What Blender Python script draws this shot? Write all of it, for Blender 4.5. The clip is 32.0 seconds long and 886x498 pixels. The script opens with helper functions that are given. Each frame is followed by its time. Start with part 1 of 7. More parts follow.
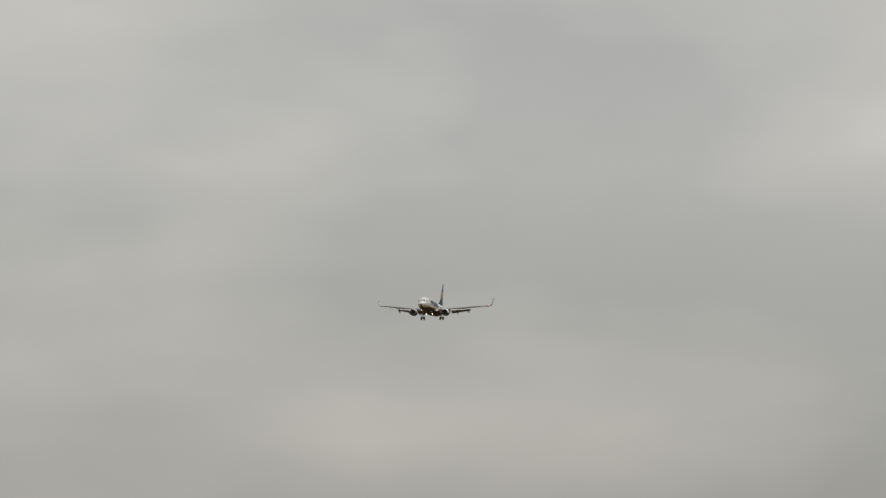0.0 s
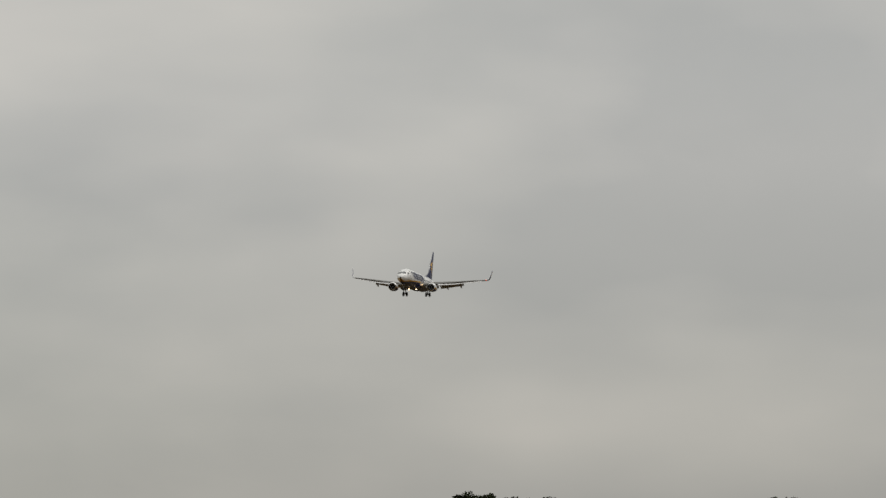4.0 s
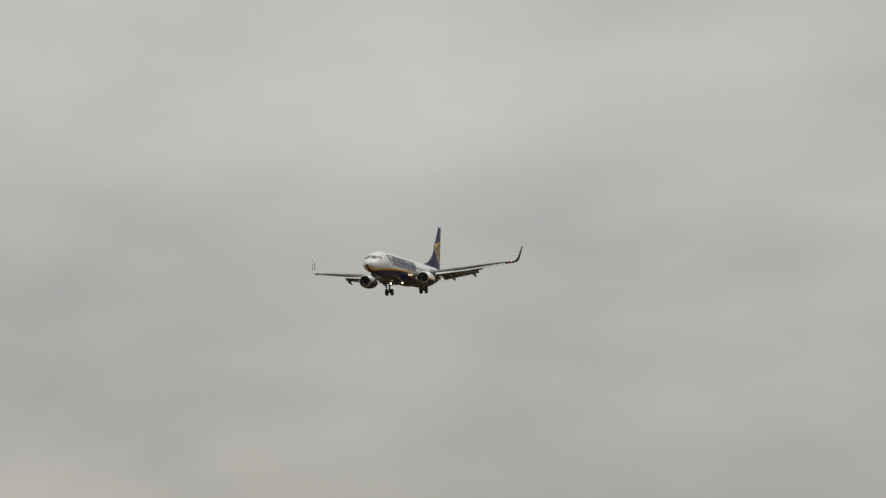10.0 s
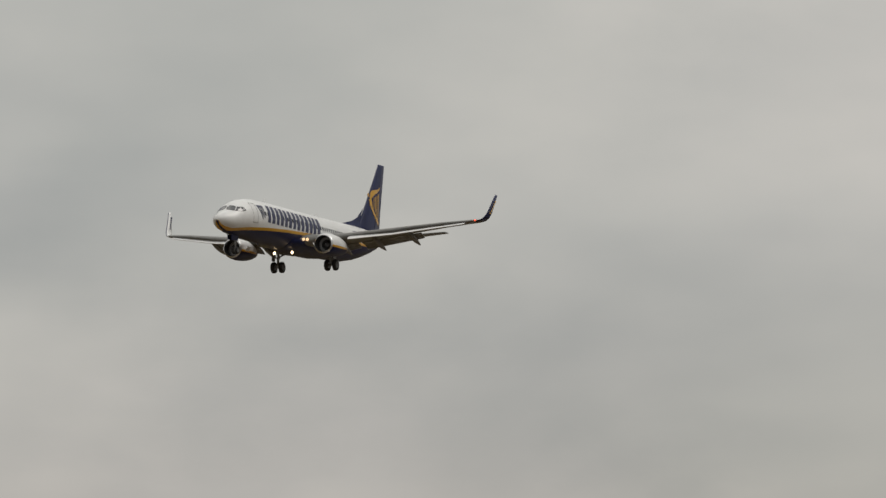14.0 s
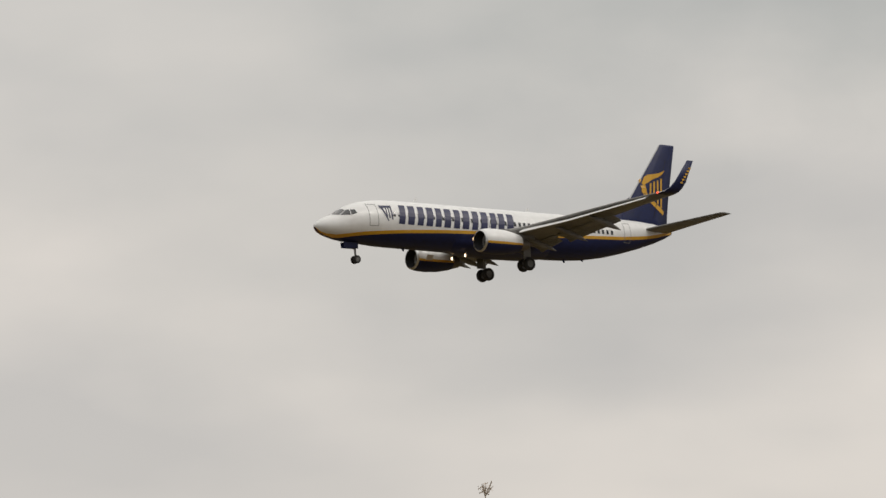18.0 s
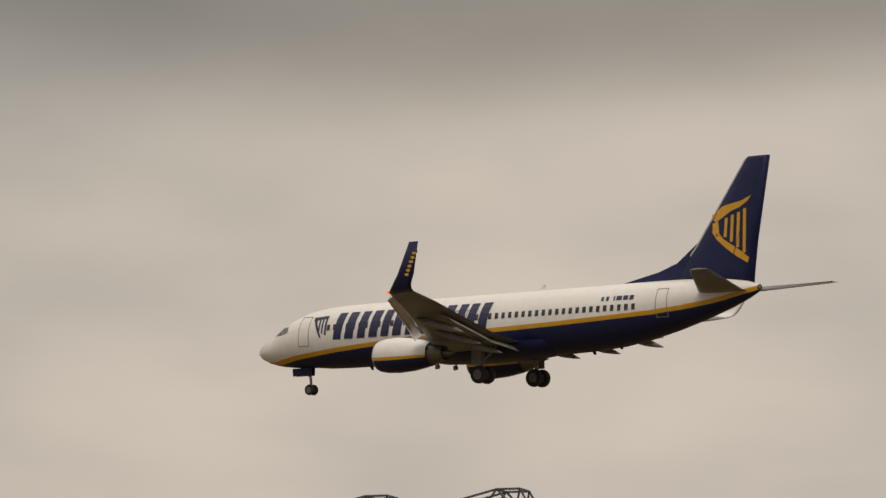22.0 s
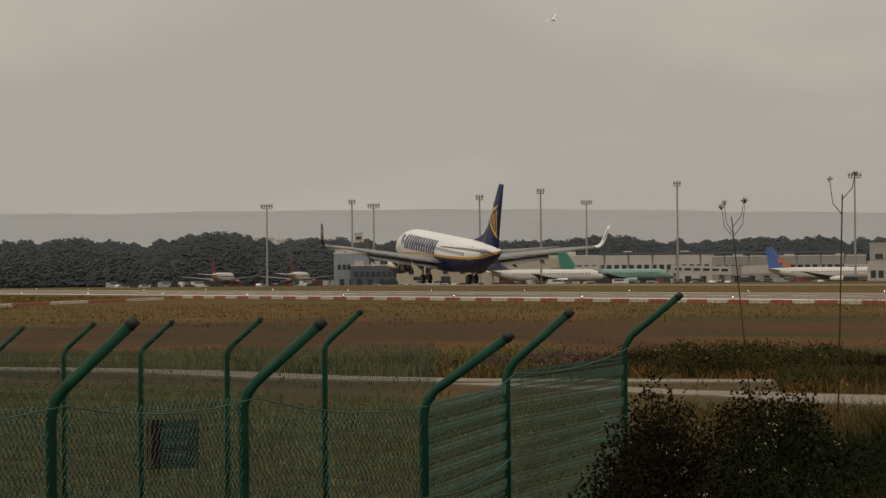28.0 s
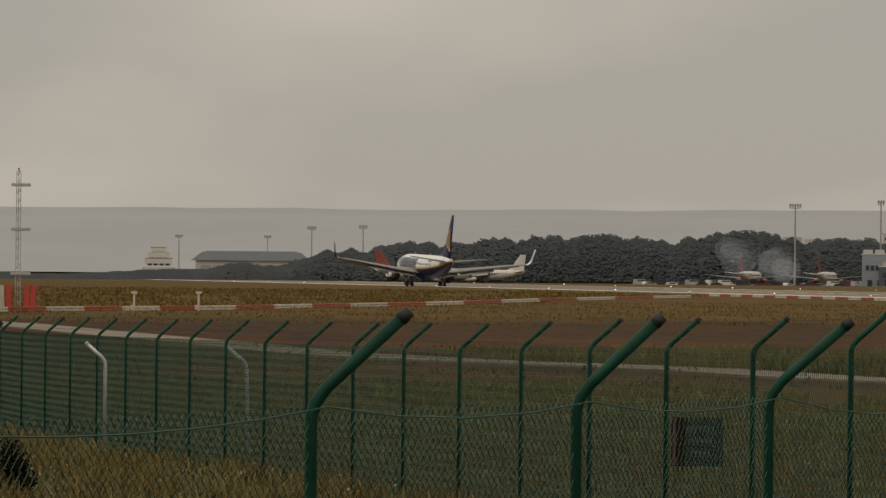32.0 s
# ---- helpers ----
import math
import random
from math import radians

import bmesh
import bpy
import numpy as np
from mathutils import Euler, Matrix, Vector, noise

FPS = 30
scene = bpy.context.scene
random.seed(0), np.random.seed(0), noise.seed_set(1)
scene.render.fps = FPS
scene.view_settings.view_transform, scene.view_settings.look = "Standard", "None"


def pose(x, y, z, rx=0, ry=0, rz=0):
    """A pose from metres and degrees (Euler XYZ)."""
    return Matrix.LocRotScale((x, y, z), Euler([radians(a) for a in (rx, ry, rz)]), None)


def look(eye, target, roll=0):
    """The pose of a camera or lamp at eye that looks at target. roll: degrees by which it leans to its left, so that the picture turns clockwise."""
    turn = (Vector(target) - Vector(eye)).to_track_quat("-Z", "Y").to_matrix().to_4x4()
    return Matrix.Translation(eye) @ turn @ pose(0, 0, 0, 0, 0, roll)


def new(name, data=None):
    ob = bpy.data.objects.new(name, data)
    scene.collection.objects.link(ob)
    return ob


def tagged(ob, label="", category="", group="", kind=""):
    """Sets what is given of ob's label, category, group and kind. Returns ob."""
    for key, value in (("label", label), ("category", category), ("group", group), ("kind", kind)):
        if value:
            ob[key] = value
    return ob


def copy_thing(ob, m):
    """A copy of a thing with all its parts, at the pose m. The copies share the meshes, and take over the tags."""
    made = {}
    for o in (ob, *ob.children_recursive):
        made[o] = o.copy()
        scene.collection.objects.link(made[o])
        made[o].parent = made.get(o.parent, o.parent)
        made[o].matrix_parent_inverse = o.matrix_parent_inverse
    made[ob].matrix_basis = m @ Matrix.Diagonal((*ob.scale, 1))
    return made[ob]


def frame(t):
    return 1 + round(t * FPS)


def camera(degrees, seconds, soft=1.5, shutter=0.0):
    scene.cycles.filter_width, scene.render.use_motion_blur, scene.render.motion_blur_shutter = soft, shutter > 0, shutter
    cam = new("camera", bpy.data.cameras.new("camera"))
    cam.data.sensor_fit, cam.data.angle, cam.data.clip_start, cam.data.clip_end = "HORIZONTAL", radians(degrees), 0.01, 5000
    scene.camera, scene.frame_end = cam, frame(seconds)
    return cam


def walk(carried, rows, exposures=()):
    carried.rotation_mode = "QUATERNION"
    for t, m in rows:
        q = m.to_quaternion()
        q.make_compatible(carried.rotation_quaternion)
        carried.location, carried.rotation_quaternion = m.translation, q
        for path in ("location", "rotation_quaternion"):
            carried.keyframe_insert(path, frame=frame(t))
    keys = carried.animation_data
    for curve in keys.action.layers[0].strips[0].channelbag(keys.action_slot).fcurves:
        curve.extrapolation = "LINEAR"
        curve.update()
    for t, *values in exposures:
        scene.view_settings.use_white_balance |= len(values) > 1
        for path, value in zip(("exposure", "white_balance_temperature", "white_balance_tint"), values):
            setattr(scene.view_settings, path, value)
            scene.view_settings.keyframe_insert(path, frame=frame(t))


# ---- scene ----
cam = camera(11.0, 32.0, soft=1.45)
EYE = (0, 0, 2.5)


def aim(yaw, pitch, roll):
    """The standing camera turned to a bearing (left of +y), a pitch and a lean."""
    return pose(*EYE, 90 + pitch, 0, yaw) @ pose(0, 0, 0, 0, 0, roll)


walk(cam, [
    (0, aim(-80.650, 4.851, 0.00)),
    (0.5, aim(-80.393, 4.844, 0.00)),
    (1, aim(-80.120, 4.748, 0.00)),
    (1.5, aim(-79.823, 4.628, 0.00)),
    (2, aim(-79.376, 4.530, 0.00)),
    (2.5, aim(-79.155, 4.391, 0.00)),
    (3, aim(-78.986, 4.402, 0.00)),
    (3.5, aim(-78.800, 4.548, 0.00)),
    (5.5, aim(-76.990, 5.225, 0.00)),
    (6, aim(-76.152, 5.169, 0.00)),
    (6.5, aim(-75.490, 5.141, 0.00)),
    (7, aim(-74.984, 5.154, 0.00)),
    (7.5, aim(-73.957, 5.173, 0.00)),
    (8, aim(-74.352, 5.260, 0.00)),
    (8.5, aim(-74.182, 5.337, 0.00)),
    (9, aim(-73.506, 5.395, 0.00)),
    (9.5, aim(-73.033, 5.339, 0.00)),
    (10, aim(-72.368, 5.361, 0.00)),
    (10.5, aim(-72.342, 5.808, 0.00)),
    (11, aim(-70.294, 5.993, 0.00)),
    (11.5, aim(-71.731, 5.850, 0.00)),
    (12, aim(-70.754, 5.895, 0.00)),
    (12.5, aim(-69.443, 5.669, 0.00)),
    (13, aim(-68.023, 5.584, 0.00)),
    (13.5, aim(-66.856, 5.800, 0.00)),
    (15.5, aim(-59.297, 6.531, 0.00)),
    (16, aim(-54.774, 7.389, 0.00)),
    (16.5, aim(-51.950, 7.867, 0.00)),
    (17, aim(-46.533, 7.881, 0.00)),
    (17.5, aim(-43.604, 8.083, 0.00)),
    (18, aim(-36.562, 8.337, 0.00)),
    (18.5, aim(-31.636, 8.697, 0.00)),
    (19, aim(-23.535, 9.067, 0.00)),
    (19.5, aim(-14.729, 9.301, 0.00)),
    (20, aim(-4.497, 9.425, 0.00)),
    (20.5, aim(4.505, 9.047, 0.00)),
    (21, aim(15.011, 9.261, 0.00)),
    (21.5, aim(23.281, 8.531, 0.00)),
    (22, aim(31.796, 7.644, 0.00)),
    (22.2, aim(34.216, 7.216, 0.00)),
    (22.3, aim(35.426, 7.272, 0.00)),
    (22.4, aim(36.137, 7.389, 0.00)),
    (22.5, aim(37.247, 7.305, 0.00)),
    (23, aim(43.244, 4.498, -1.10)),
    (23.4, aim(48.133, 3.870, -1.42)),
    (23.5, aim(49.193, 3.640, -1.50)),
    (24, aim(53.457, 2.244, -1.50)),
    (24.5, aim(56.645, 1.688, -1.50)),
    (26.5, aim(66.665, 0.372, -1.76)),
    (27, aim(67.932, 0.556, 0.00)),
    (27.5, aim(70.205, 0.391, -0.45)),
    (28, aim(71.000, 0.289, -0.50)),
    (28.5, aim(72.231, 0.503, -0.67)),
    (29, aim(74.061, 0.899, -1.00)),
    (29.5, aim(74.582, 0.845, -1.00)),
    (30, aim(75.018, 0.697, -0.70)),
    (30.5, aim(75.708, 0.466, -0.70)),
    (31, aim(76.228, 0.375, -0.15)),
    (31.5, aim(76.925, 0.359, 0.35)),
    (32, aim(77.565, 0.264, 0.50)),
], exposures=(
    (0, -0.03, 6500, 9), (9, -0.03, 6500, 9), (13, -0.12, 6500, 9), (16, 0.0, 6600, 11), (18, 0.08, 6600, 11), (20, 0.0, 6700, 10),
    (21.5, -0.04, 7400, 13), (23, -0.14, 7500, 15), (24, -0.3, 7250, 12), (27, -0.05, 7250, 13), (30, -0.07, 7250, 12), (31, -0.06, 7250, 12), (32, -0.08, 7250, 12)))

# world: an overcast sky over a clear one
world = bpy.data.worlds.new("sky")
scene.world = world
world.use_nodes = True
SUN_EL, SUN_AZ = 48, 35


CLOUD_BEARINGS = (-85, -82, -79, -76, -73, -70, -67, -64, -61, -57, -53, -49, -45, -41, -37, -33, -29, -25, -20, -15, -10, -5, 0, 5, 10, 15, 20, 26, 34, 42, 47, 53)
CLOUDS = (
    (3, (0.09, 0.05, 0.08, 0.02, -0.12, -0.02, 0.32, 0.38, 0.29, 0.2, 0.14, 0.13, 0.2, 0.27, 0.33, 0.35, 0.3, 0.21, 0.09, -0.01, -0.09, -0.12, -0.1, -0.04, 0.05, 0.15, 0.23, 0.29, 0.25, 0.02, -0.12, -0.05)),
    (6, (0.19, 0.2, 0.11, 0.15, 0.12, 0.02, -0.04, -0.07, -0.07, 0.04, 0.15, 0.19, 0.27, 0.26, 0.27, 0.27, 0.31, 0.26, 0.06, -0.06, -0.12, -0.14, -0.12, -0.07, 0.04, 0.15, 0.13, 0.19, 0.2, 0.04, -0.12, -0.05)),
    (9, (0.01, -0.02, -0.06, 0.02, 0.14, 0.02, -0.23, -0.33, -0.31, -0.08, 0.18, 0.26, 0.16, 0.11, 0.07, 0.04, 0.18, 0.22, 0.06, -0.06, -0.1, -0.08, -0.1, -0.06, 0.01, 0.14, 0.14, 0.09, 0.02, -0.11, -0.15, -0.05)),
    (12, (-0.12, -0.13, -0.11, -0.08, -0.08, -0.14, -0.25, -0.32, -0.31, -0.22, -0.14, -0.19, -0.35, -0.43, -0.25, -0.03, 0.11, -0.01, -0.26, -0.12, 0.21, 0.46, 0.36, 0.19, 0.08, 0.06, -0.03, -0.09, -0.14, -0.19, -0.2, -0.05)))


def build_sky():
    nt = world.node_tree
    n, l = nt.nodes, nt.links
    n.clear()
    out = n.new("ShaderNodeOutputWorld")
    bg = n.new("ShaderNodeBackground")
    clear = n.new("ShaderNodeTexSky")
    clear.sky_type, clear.sun_disc = "NISHITA", False
    clear.sun_elevation, clear.sun_rotation = radians(SUN_EL), radians(SUN_AZ)
    dim = n.new("ShaderNodeVectorMath")
    dim.operation = "SCALE"
    dim.inputs["Scale"].default_value = 0.1
    l.new(clear.outputs[0], dim.inputs[0])
    co = n.new("ShaderNodeTexCoord")
    sep = n.new("ShaderNodeSeparateXYZ")
    l.new(co.outputs["Generated"], sep.inputs[0])
    stretch = n.new("ShaderNodeMapping")
    stretch.inputs["Scale"].default_value = (1, 1, 2.6)
    l.new(co.outputs["Generated"], stretch.inputs[0])
    big = n.new("ShaderNodeTexNoise")
    big.inputs["Scale"].default_value, big.inputs["Detail"].default_value, big.inputs["Roughness"].default_value = 6.0, 3.0, 0.45
    l.new(stretch.outputs[0], big.inputs["Vector"])
    fine = n.new("ShaderNodeTexNoise")
    fine.inputs["Scale"].default_value, fine.inputs["Detail"].default_value = 38.0, 3.0
    l.new(stretch.outputs[0], fine.inputs["Vector"])
    add = n.new("ShaderNodeMath")
    add.operation = "MULTIPLY_ADD"
    add.inputs[1].default_value = 0.07
    l.new(fine.outputs["Fac"], add.inputs[0])
    l.new(big.outputs["Fac"], add.inputs[2])
    tone = n.new("ShaderNodeValToRGB")
    tone.color_ramp.elements[0].position, tone.color_ramp.elements[0].color = 0.42, (0.385, 0.385, 0.375, 1)
    tone.color_ramp.elements[1].position, tone.color_ramp.elements[1].color = 0.8, (0.592, 0.565, 0.523, 1)
    mid = tone.color_ramp.elements.new(0.58)
    mid.color = (0.475, 0.465, 0.44, 1)
    l.new(add.outputs[0], tone.inputs[0])
    lift = n.new("ShaderNodeMapRange")
    lift.inputs["From Min"].default_value, lift.inputs["From Max"].default_value = 0.15, 0.9
    lift.inputs["To Min"].default_value, lift.inputs["To Max"].default_value = 1.0, 2.4
    l.new(sep.outputs["Z"], lift.inputs["Value"])
    # a darker cloud bank over the middle of the pass: above a height that changes with the bearing
    def math_node(op, *ins):
        k = n.new("ShaderNodeMath")
        k.operation = op
        for slot, v in enumerate(ins):
            if isinstance(v, (int, float)):
                k.inputs[slot].default_value = v
            else:
                l.new(v, k.inputs[slot])
        return k.outputs[0]
    west = math_node("MULTIPLY", sep.outputs["X"], -1.0)
    bearing = math_node("ARCTAN2", west, sep.outputs["Y"])
    share = math_node("MULTIPLY_ADD", bearing, 1 / radians(120), 30 / 120)
    foot = n.new("ShaderNodeValToRGB")
    els = foot.color_ramp.elements
    els[0].position, els[0].color = 0.0, (0.3, 0.3, 0.3, 1)
    els[1].position, els[1].color = 1.0, (0.3, 0.3, 0.3, 1)
    for yaw, height in ((-23, 13.0), (-14, 12.4), (-8, 10.8), (-3, 9.9), (0, 8.9), (9.5, 7.8), (14.6, 8.7), (18.3, 9.3), (25, 10.0), (32, 9.7), (38.5, 9.4), (46, 7.5), (50, 6.0), (54, 6.0), (58, 7.5), (64, 11.0)):
        els.new((yaw + 30) / 120).color = (height / 50, height / 50, height / 50, 1)
    l.new(share, foot.inputs[0])
    warp = math_node("MULTIPLY_ADD", big.outputs["Fac"], 0.05, -0.025)
    height = math_node("ADD", math_node("ARCSINE", sep.outputs["Z"]), warp)
    base_line = math_node("MULTIPLY", foot.outputs[0], radians(50))
    over = math_node("SUBTRACT", height, base_line)
    bank = n.new("ShaderNodeMapRange")
    bank.interpolation_type = "SMOOTHERSTEP"
    bank.inputs["From Min"].default_value, bank.inputs["From Max"].default_value = radians(-0.9), radians(1.1)
    bank.inputs["To Min"].default_value, bank.inputs["To Max"].default_value = 1.05, 0.56
    l.new(over, bank.inputs["Value"])
    fade = n.new("ShaderNodeMapRange")
    fade.inputs["From Min"].default_value, fade.inputs["From Max"].default_value = radians(16), radians(30)
    fade.inputs["To Min"].default_value, fade.inputs["To Max"].default_value = 0.0, 1.0
    l.new(height, fade.inputs["Value"])
    bank_all = math_node("MAXIMUM", bank.outputs[0], fade.outputs[0])
    low = n.new("ShaderNodeMapRange")
    low.inputs["From Min"].default_value, low.inputs["From Max"].default_value = radians(1.5), radians(6.5)
    low.inputs["To Min"].default_value, low.inputs["To Max"].default_value = 0.76, 1.0
    l.new(height, low.inputs["Value"])
    east = n.new("ShaderNodeMapRange")
    east.inputs["From Min"].default_value, east.inputs["From Max"].default_value = 0.75, 0.93
    l.new(sep.outputs["X"], east.inputs["Value"])
    dim_low = math_node("MULTIPLY_ADD", east.outputs[0], math_node("SUBTRACT", low.outputs[0], 1.0), 1.0)
    bank_all = math_node("MULTIPLY", bank_all, dim_low)
    # thicker and thinner cloud (stops, by bearing) at four heights, with ragged edges
    ragged = n.new("ShaderNodeTexNoise")
    ragged.inputs["Scale"].default_value, ragged.inputs["Detail"].default_value, ragged.inputs["Roughness"].default_value = 16.0, 6.0, 0.55
    soft = n.new("ShaderNodeMapping")
    soft.inputs["Scale"].default_value = (1, 1, 1.6)
    l.new(co.outputs["Generated"], soft.inputs[0])
    l.new(soft.outputs[0], ragged.inputs["Vector"])
    high = math_node("MULTIPLY_ADD", ragged.outputs["Fac"], radians(3.6), math_node("SUBTRACT", math_node("ARCSINE", sep.outputs["Z"]), radians(1.8)))
    spread = n.new("ShaderNodeSeparateColor")
    l.new(ragged.outputs["Color"], spread.inputs[0])
    side = math_node("MULTIPLY_ADD", spread.outputs[2], radians(6), math_node("SUBTRACT", bearing, radians(3)))
    place = math_node("MULTIPLY_ADD", side, 1 / radians(150), 90 / 150)
    density = None
    for level, stops in CLOUDS:
        ramp = n.new("ShaderNodeValToRGB")
        els = ramp.color_ramp.elements
        for k, (yaw, v) in enumerate(zip(CLOUD_BEARINGS, stops)):
            el = els[k] if k < 2 else els.new((yaw + 90) / 150)
            el.position, el.color = (yaw + 90) / 150, (0.5 + v, 0.5 + v, 0.5 + v, 1)
        l.new(place, ramp.inputs[0])
        if density is None:
            density = ramp.outputs[0]
        else:
            step = n.new("ShaderNodeMapRange")
            step.inputs["From Min"].default_value, step.inputs["From Max"].default_value = radians(level - 3), radians(level)
            l.new(high, step.inputs["Value"])
            blend = n.new("ShaderNodeMix")
            blend.data_type = "RGBA"
            l.new(step.outputs[0], blend.inputs[0])
            l.new(density, blend.inputs[6])
            l.new(ramp.outputs[0], blend.inputs[7])
            density = blend.outputs[2]
    swing = math_node("MULTIPLY", math_node("SUBTRACT", density, 0.5), math_node("SUBTRACT", 1.0, fade.outputs[0]))
    bank_all = math_node("MULTIPLY", bank_all, math_node("POWER", 2.0, swing))
    lifted = math_node("MULTIPLY", lift.outputs[0], bank_all)
    cloud = n.new("ShaderNodeVectorMath")
    cloud.operation = "SCALE"
    # thick cloud is a little bluer, thin cloud a little pinker
    hue = n.new("ShaderNodeMix")
    hue.data_type = "RGBA"
    hue.inputs[6].default_value, hue.inputs[7].default_value = (0.97, 1.0, 1.0, 1), (1.035, 0.995, 0.975, 1)
    l.new(math_node("MULTIPLY_ADD", swing, 1.6, 0.5), hue.inputs[0])
    hued = n.new("ShaderNodeVectorMath")
    hued.operation = "MULTIPLY"
    l.new(tone.outputs[0], hued.inputs[0])
    l.new(hue.outputs[2], hued.inputs[1])
    l.new(hued.outputs[0], cloud.inputs[0])
    l.new(lifted, cloud.inputs["Scale"])
    mix = n.new("ShaderNodeMix")
    mix.data_type = "RGBA"
    mix.inputs[0].default_value = 0.94
    l.new(dim.outputs[0], mix.inputs[6])
    l.new(cloud.outputs[0], mix.inputs[7])
    l.new(mix.outputs[2], bg.inputs[0])
    bg.inputs[1].default_value = 1.0
    l.new(bg.outputs[0], out.inputs[0])


build_sky()
sun_data = bpy.data.lights.new("sun", "SUN")
sun_data.energy, sun_data.angle, sun_data.color = 0.8, radians(25), (1.0, 0.95, 0.88)
sun = new("sun", sun_data)
# sun behind the viewer, to the right
sun.matrix_world = look((120, -160, 220), (0, 0, 0))


# ---- materials ----
def mat(name, base, rough=0.6, metal=0.0, vary=0.12, grain=3.0, coarse=0.3, bump=0.0, coat=0.0, glow=0.0, per_object=0.0, per_island=0.0, tint=None, spec=0.5):
    """A procedural surface: base colour varied at a coarse and a fine scale (features per metre), with optional relief."""
    m = bpy.data.materials.new(name)
    m.use_nodes = True
    nt = m.node_tree
    n, l = nt.nodes, nt.links
    b = n["Principled BSDF"]
    b.inputs["Roughness"].default_value, b.inputs["Metallic"].default_value = rough, metal
    b.inputs["Coat Weight"].default_value = coat
    b.inputs["Specular IOR Level"].default_value = spec
    co = n.new("ShaderNodeTexCoord")
    fine = n.new("ShaderNodeTexNoise")
    fine.inputs["Scale"].default_value, fine.inputs["Detail"].default_value = grain, 4.0
    large = n.new("ShaderNodeTexNoise")
    large.inputs["Scale"].default_value, large.inputs["Detail"].default_value = coarse, 3.0
    l.new(co.outputs["Object"], fine.inputs["Vector"])
    l.new(co.outputs["Object"], large.inputs["Vector"])
    both = n.new("ShaderNodeMath")
    both.operation = "ADD"
    l.new(fine.outputs["Fac"], both.inputs[0])
    l.new(large.outputs["Fac"], both.inputs[1])
    last = both.outputs[0]
    for kind, weight in (("obj", per_object), ("isl", per_island)):
        if weight:
            info = n.new("ShaderNodeObjectInfo" if kind == "obj" else "ShaderNodeNewGeometry")
            more = n.new("ShaderNodeMath")
            more.operation = "MULTIPLY_ADD"
            more.inputs[1].default_value = weight
            l.new(info.outputs["Random" if kind == "obj" else "Random Per Island"], more.inputs[0])
            l.new(last, more.inputs[2])
            last = more.outputs[0]
    rng = n.new("ShaderNodeMapRange")
    rng.inputs["From Min"].default_value = 0.6
    rng.inputs["From Max"].default_value = 1.4 + per_object + per_island
    l.new(last, rng.inputs["Value"])
    mix = n.new("ShaderNodeMix")
    mix.data_type = "RGBA"
    low = [max(0.0, c * (1 - vary)) for c in base]
    high = list(tint) if tint else [min(1.0, c * (1 + vary)) for c in base]
    mix.inputs[6].default_value, mix.inputs[7].default_value = (*low, 1), (*high, 1)
    l.new(rng.outputs[0], mix.inputs[0])
    l.new(mix.outputs[2], b.inputs["Base Color"])
    if bump:
        bp = n.new("ShaderNodeBump")
        bp.inputs["Strength"].default_value, bp.inputs["Distance"].default_value = 0.6, bump
        l.new(fine.outputs["Fac"], bp.inputs["Height"])
        l.new(bp.outputs[0], b.inputs["Normal"])
    if glow:
        b.inputs["Emission Color"].default_value = (*base, 1)
        b.inputs["Emission Strength"].default_value = glow
    return m


WHITE = mat("white_aircraft_paint", (0.74, 0.745, 0.74), 0.36, 0, 0.07, 2.0, 0.25, coat=0.15)
NAVY = mat("navy_aircraft_paint", (0.009, 0.015, 0.068), 0.45, 0, 0.25, 2.0, 0.3, spec=0.3)
YELLOW = mat("yellow_aircraft_paint", (0.62, 0.33, 0.02), 0.35, 0, 0.1, 2.0, 0.3, coat=0.2)
WINGGREY = mat("grey_wing_paint", (0.17, 0.168, 0.16), 0.45, 0, 0.2, 1.6, 0.4)
FLAPGREY = mat("pale_flap_paint", (0.21, 0.208, 0.2), 0.5, 0, 0.18, 2.4, 0.5)
BARE = mat("bare_aluminium", (0.62, 0.62, 0.62), 0.28, 0.9, 0.08, 4.0, 0.6)
HOTMETAL = mat("exhaust_metal", (0.16, 0.14, 0.12), 0.45, 0.8, 0.25, 5.0, 0.8)
DARK = mat("dark_cavity", (0.015, 0.015, 0.017), 0.7, 0, 0.3, 4.0, 0.7)
GLASS = mat("dark_cockpit_glass", (0.02, 0.024, 0.03), 0.08, 0, 0.2, 3.0, 0.5, coat=0.6)
TYRE = mat("tyre_rubber", (0.022, 0.021, 0.02), 0.85, 0, 0.3, 8.0, 1.2)
RIM = mat("wheel_rim_grey", (0.13, 0.13, 0.125), 0.5, 0.3, 0.15, 6.0, 1.0)
STRUT = mat("gear_strut_grey", (0.22, 0.22, 0.22), 0.5, 0.2, 0.2, 6.0, 1.0)
LAMPLIT = mat("lit_landing_light", (1.0, 0.72, 0.42), 0.3, 0, 0.02, 2, 0.5, glow=5.0)
ROOTLIT = mat("dim_root_light", (1.0, 0.7, 0.4), 0.3, 0, 0.02, 2, 0.5, glow=1.1)
REDLIT = mat("lit_red_light", (1.0, 0.12, 0.05), 0.3, 0, 0.02, 2, 0.5, glow=1.2)
LETTERING = mat("navy_lettering", (0.015, 0.019, 0.07), 0.4, 0, 0.15, 3.0, 0.4)


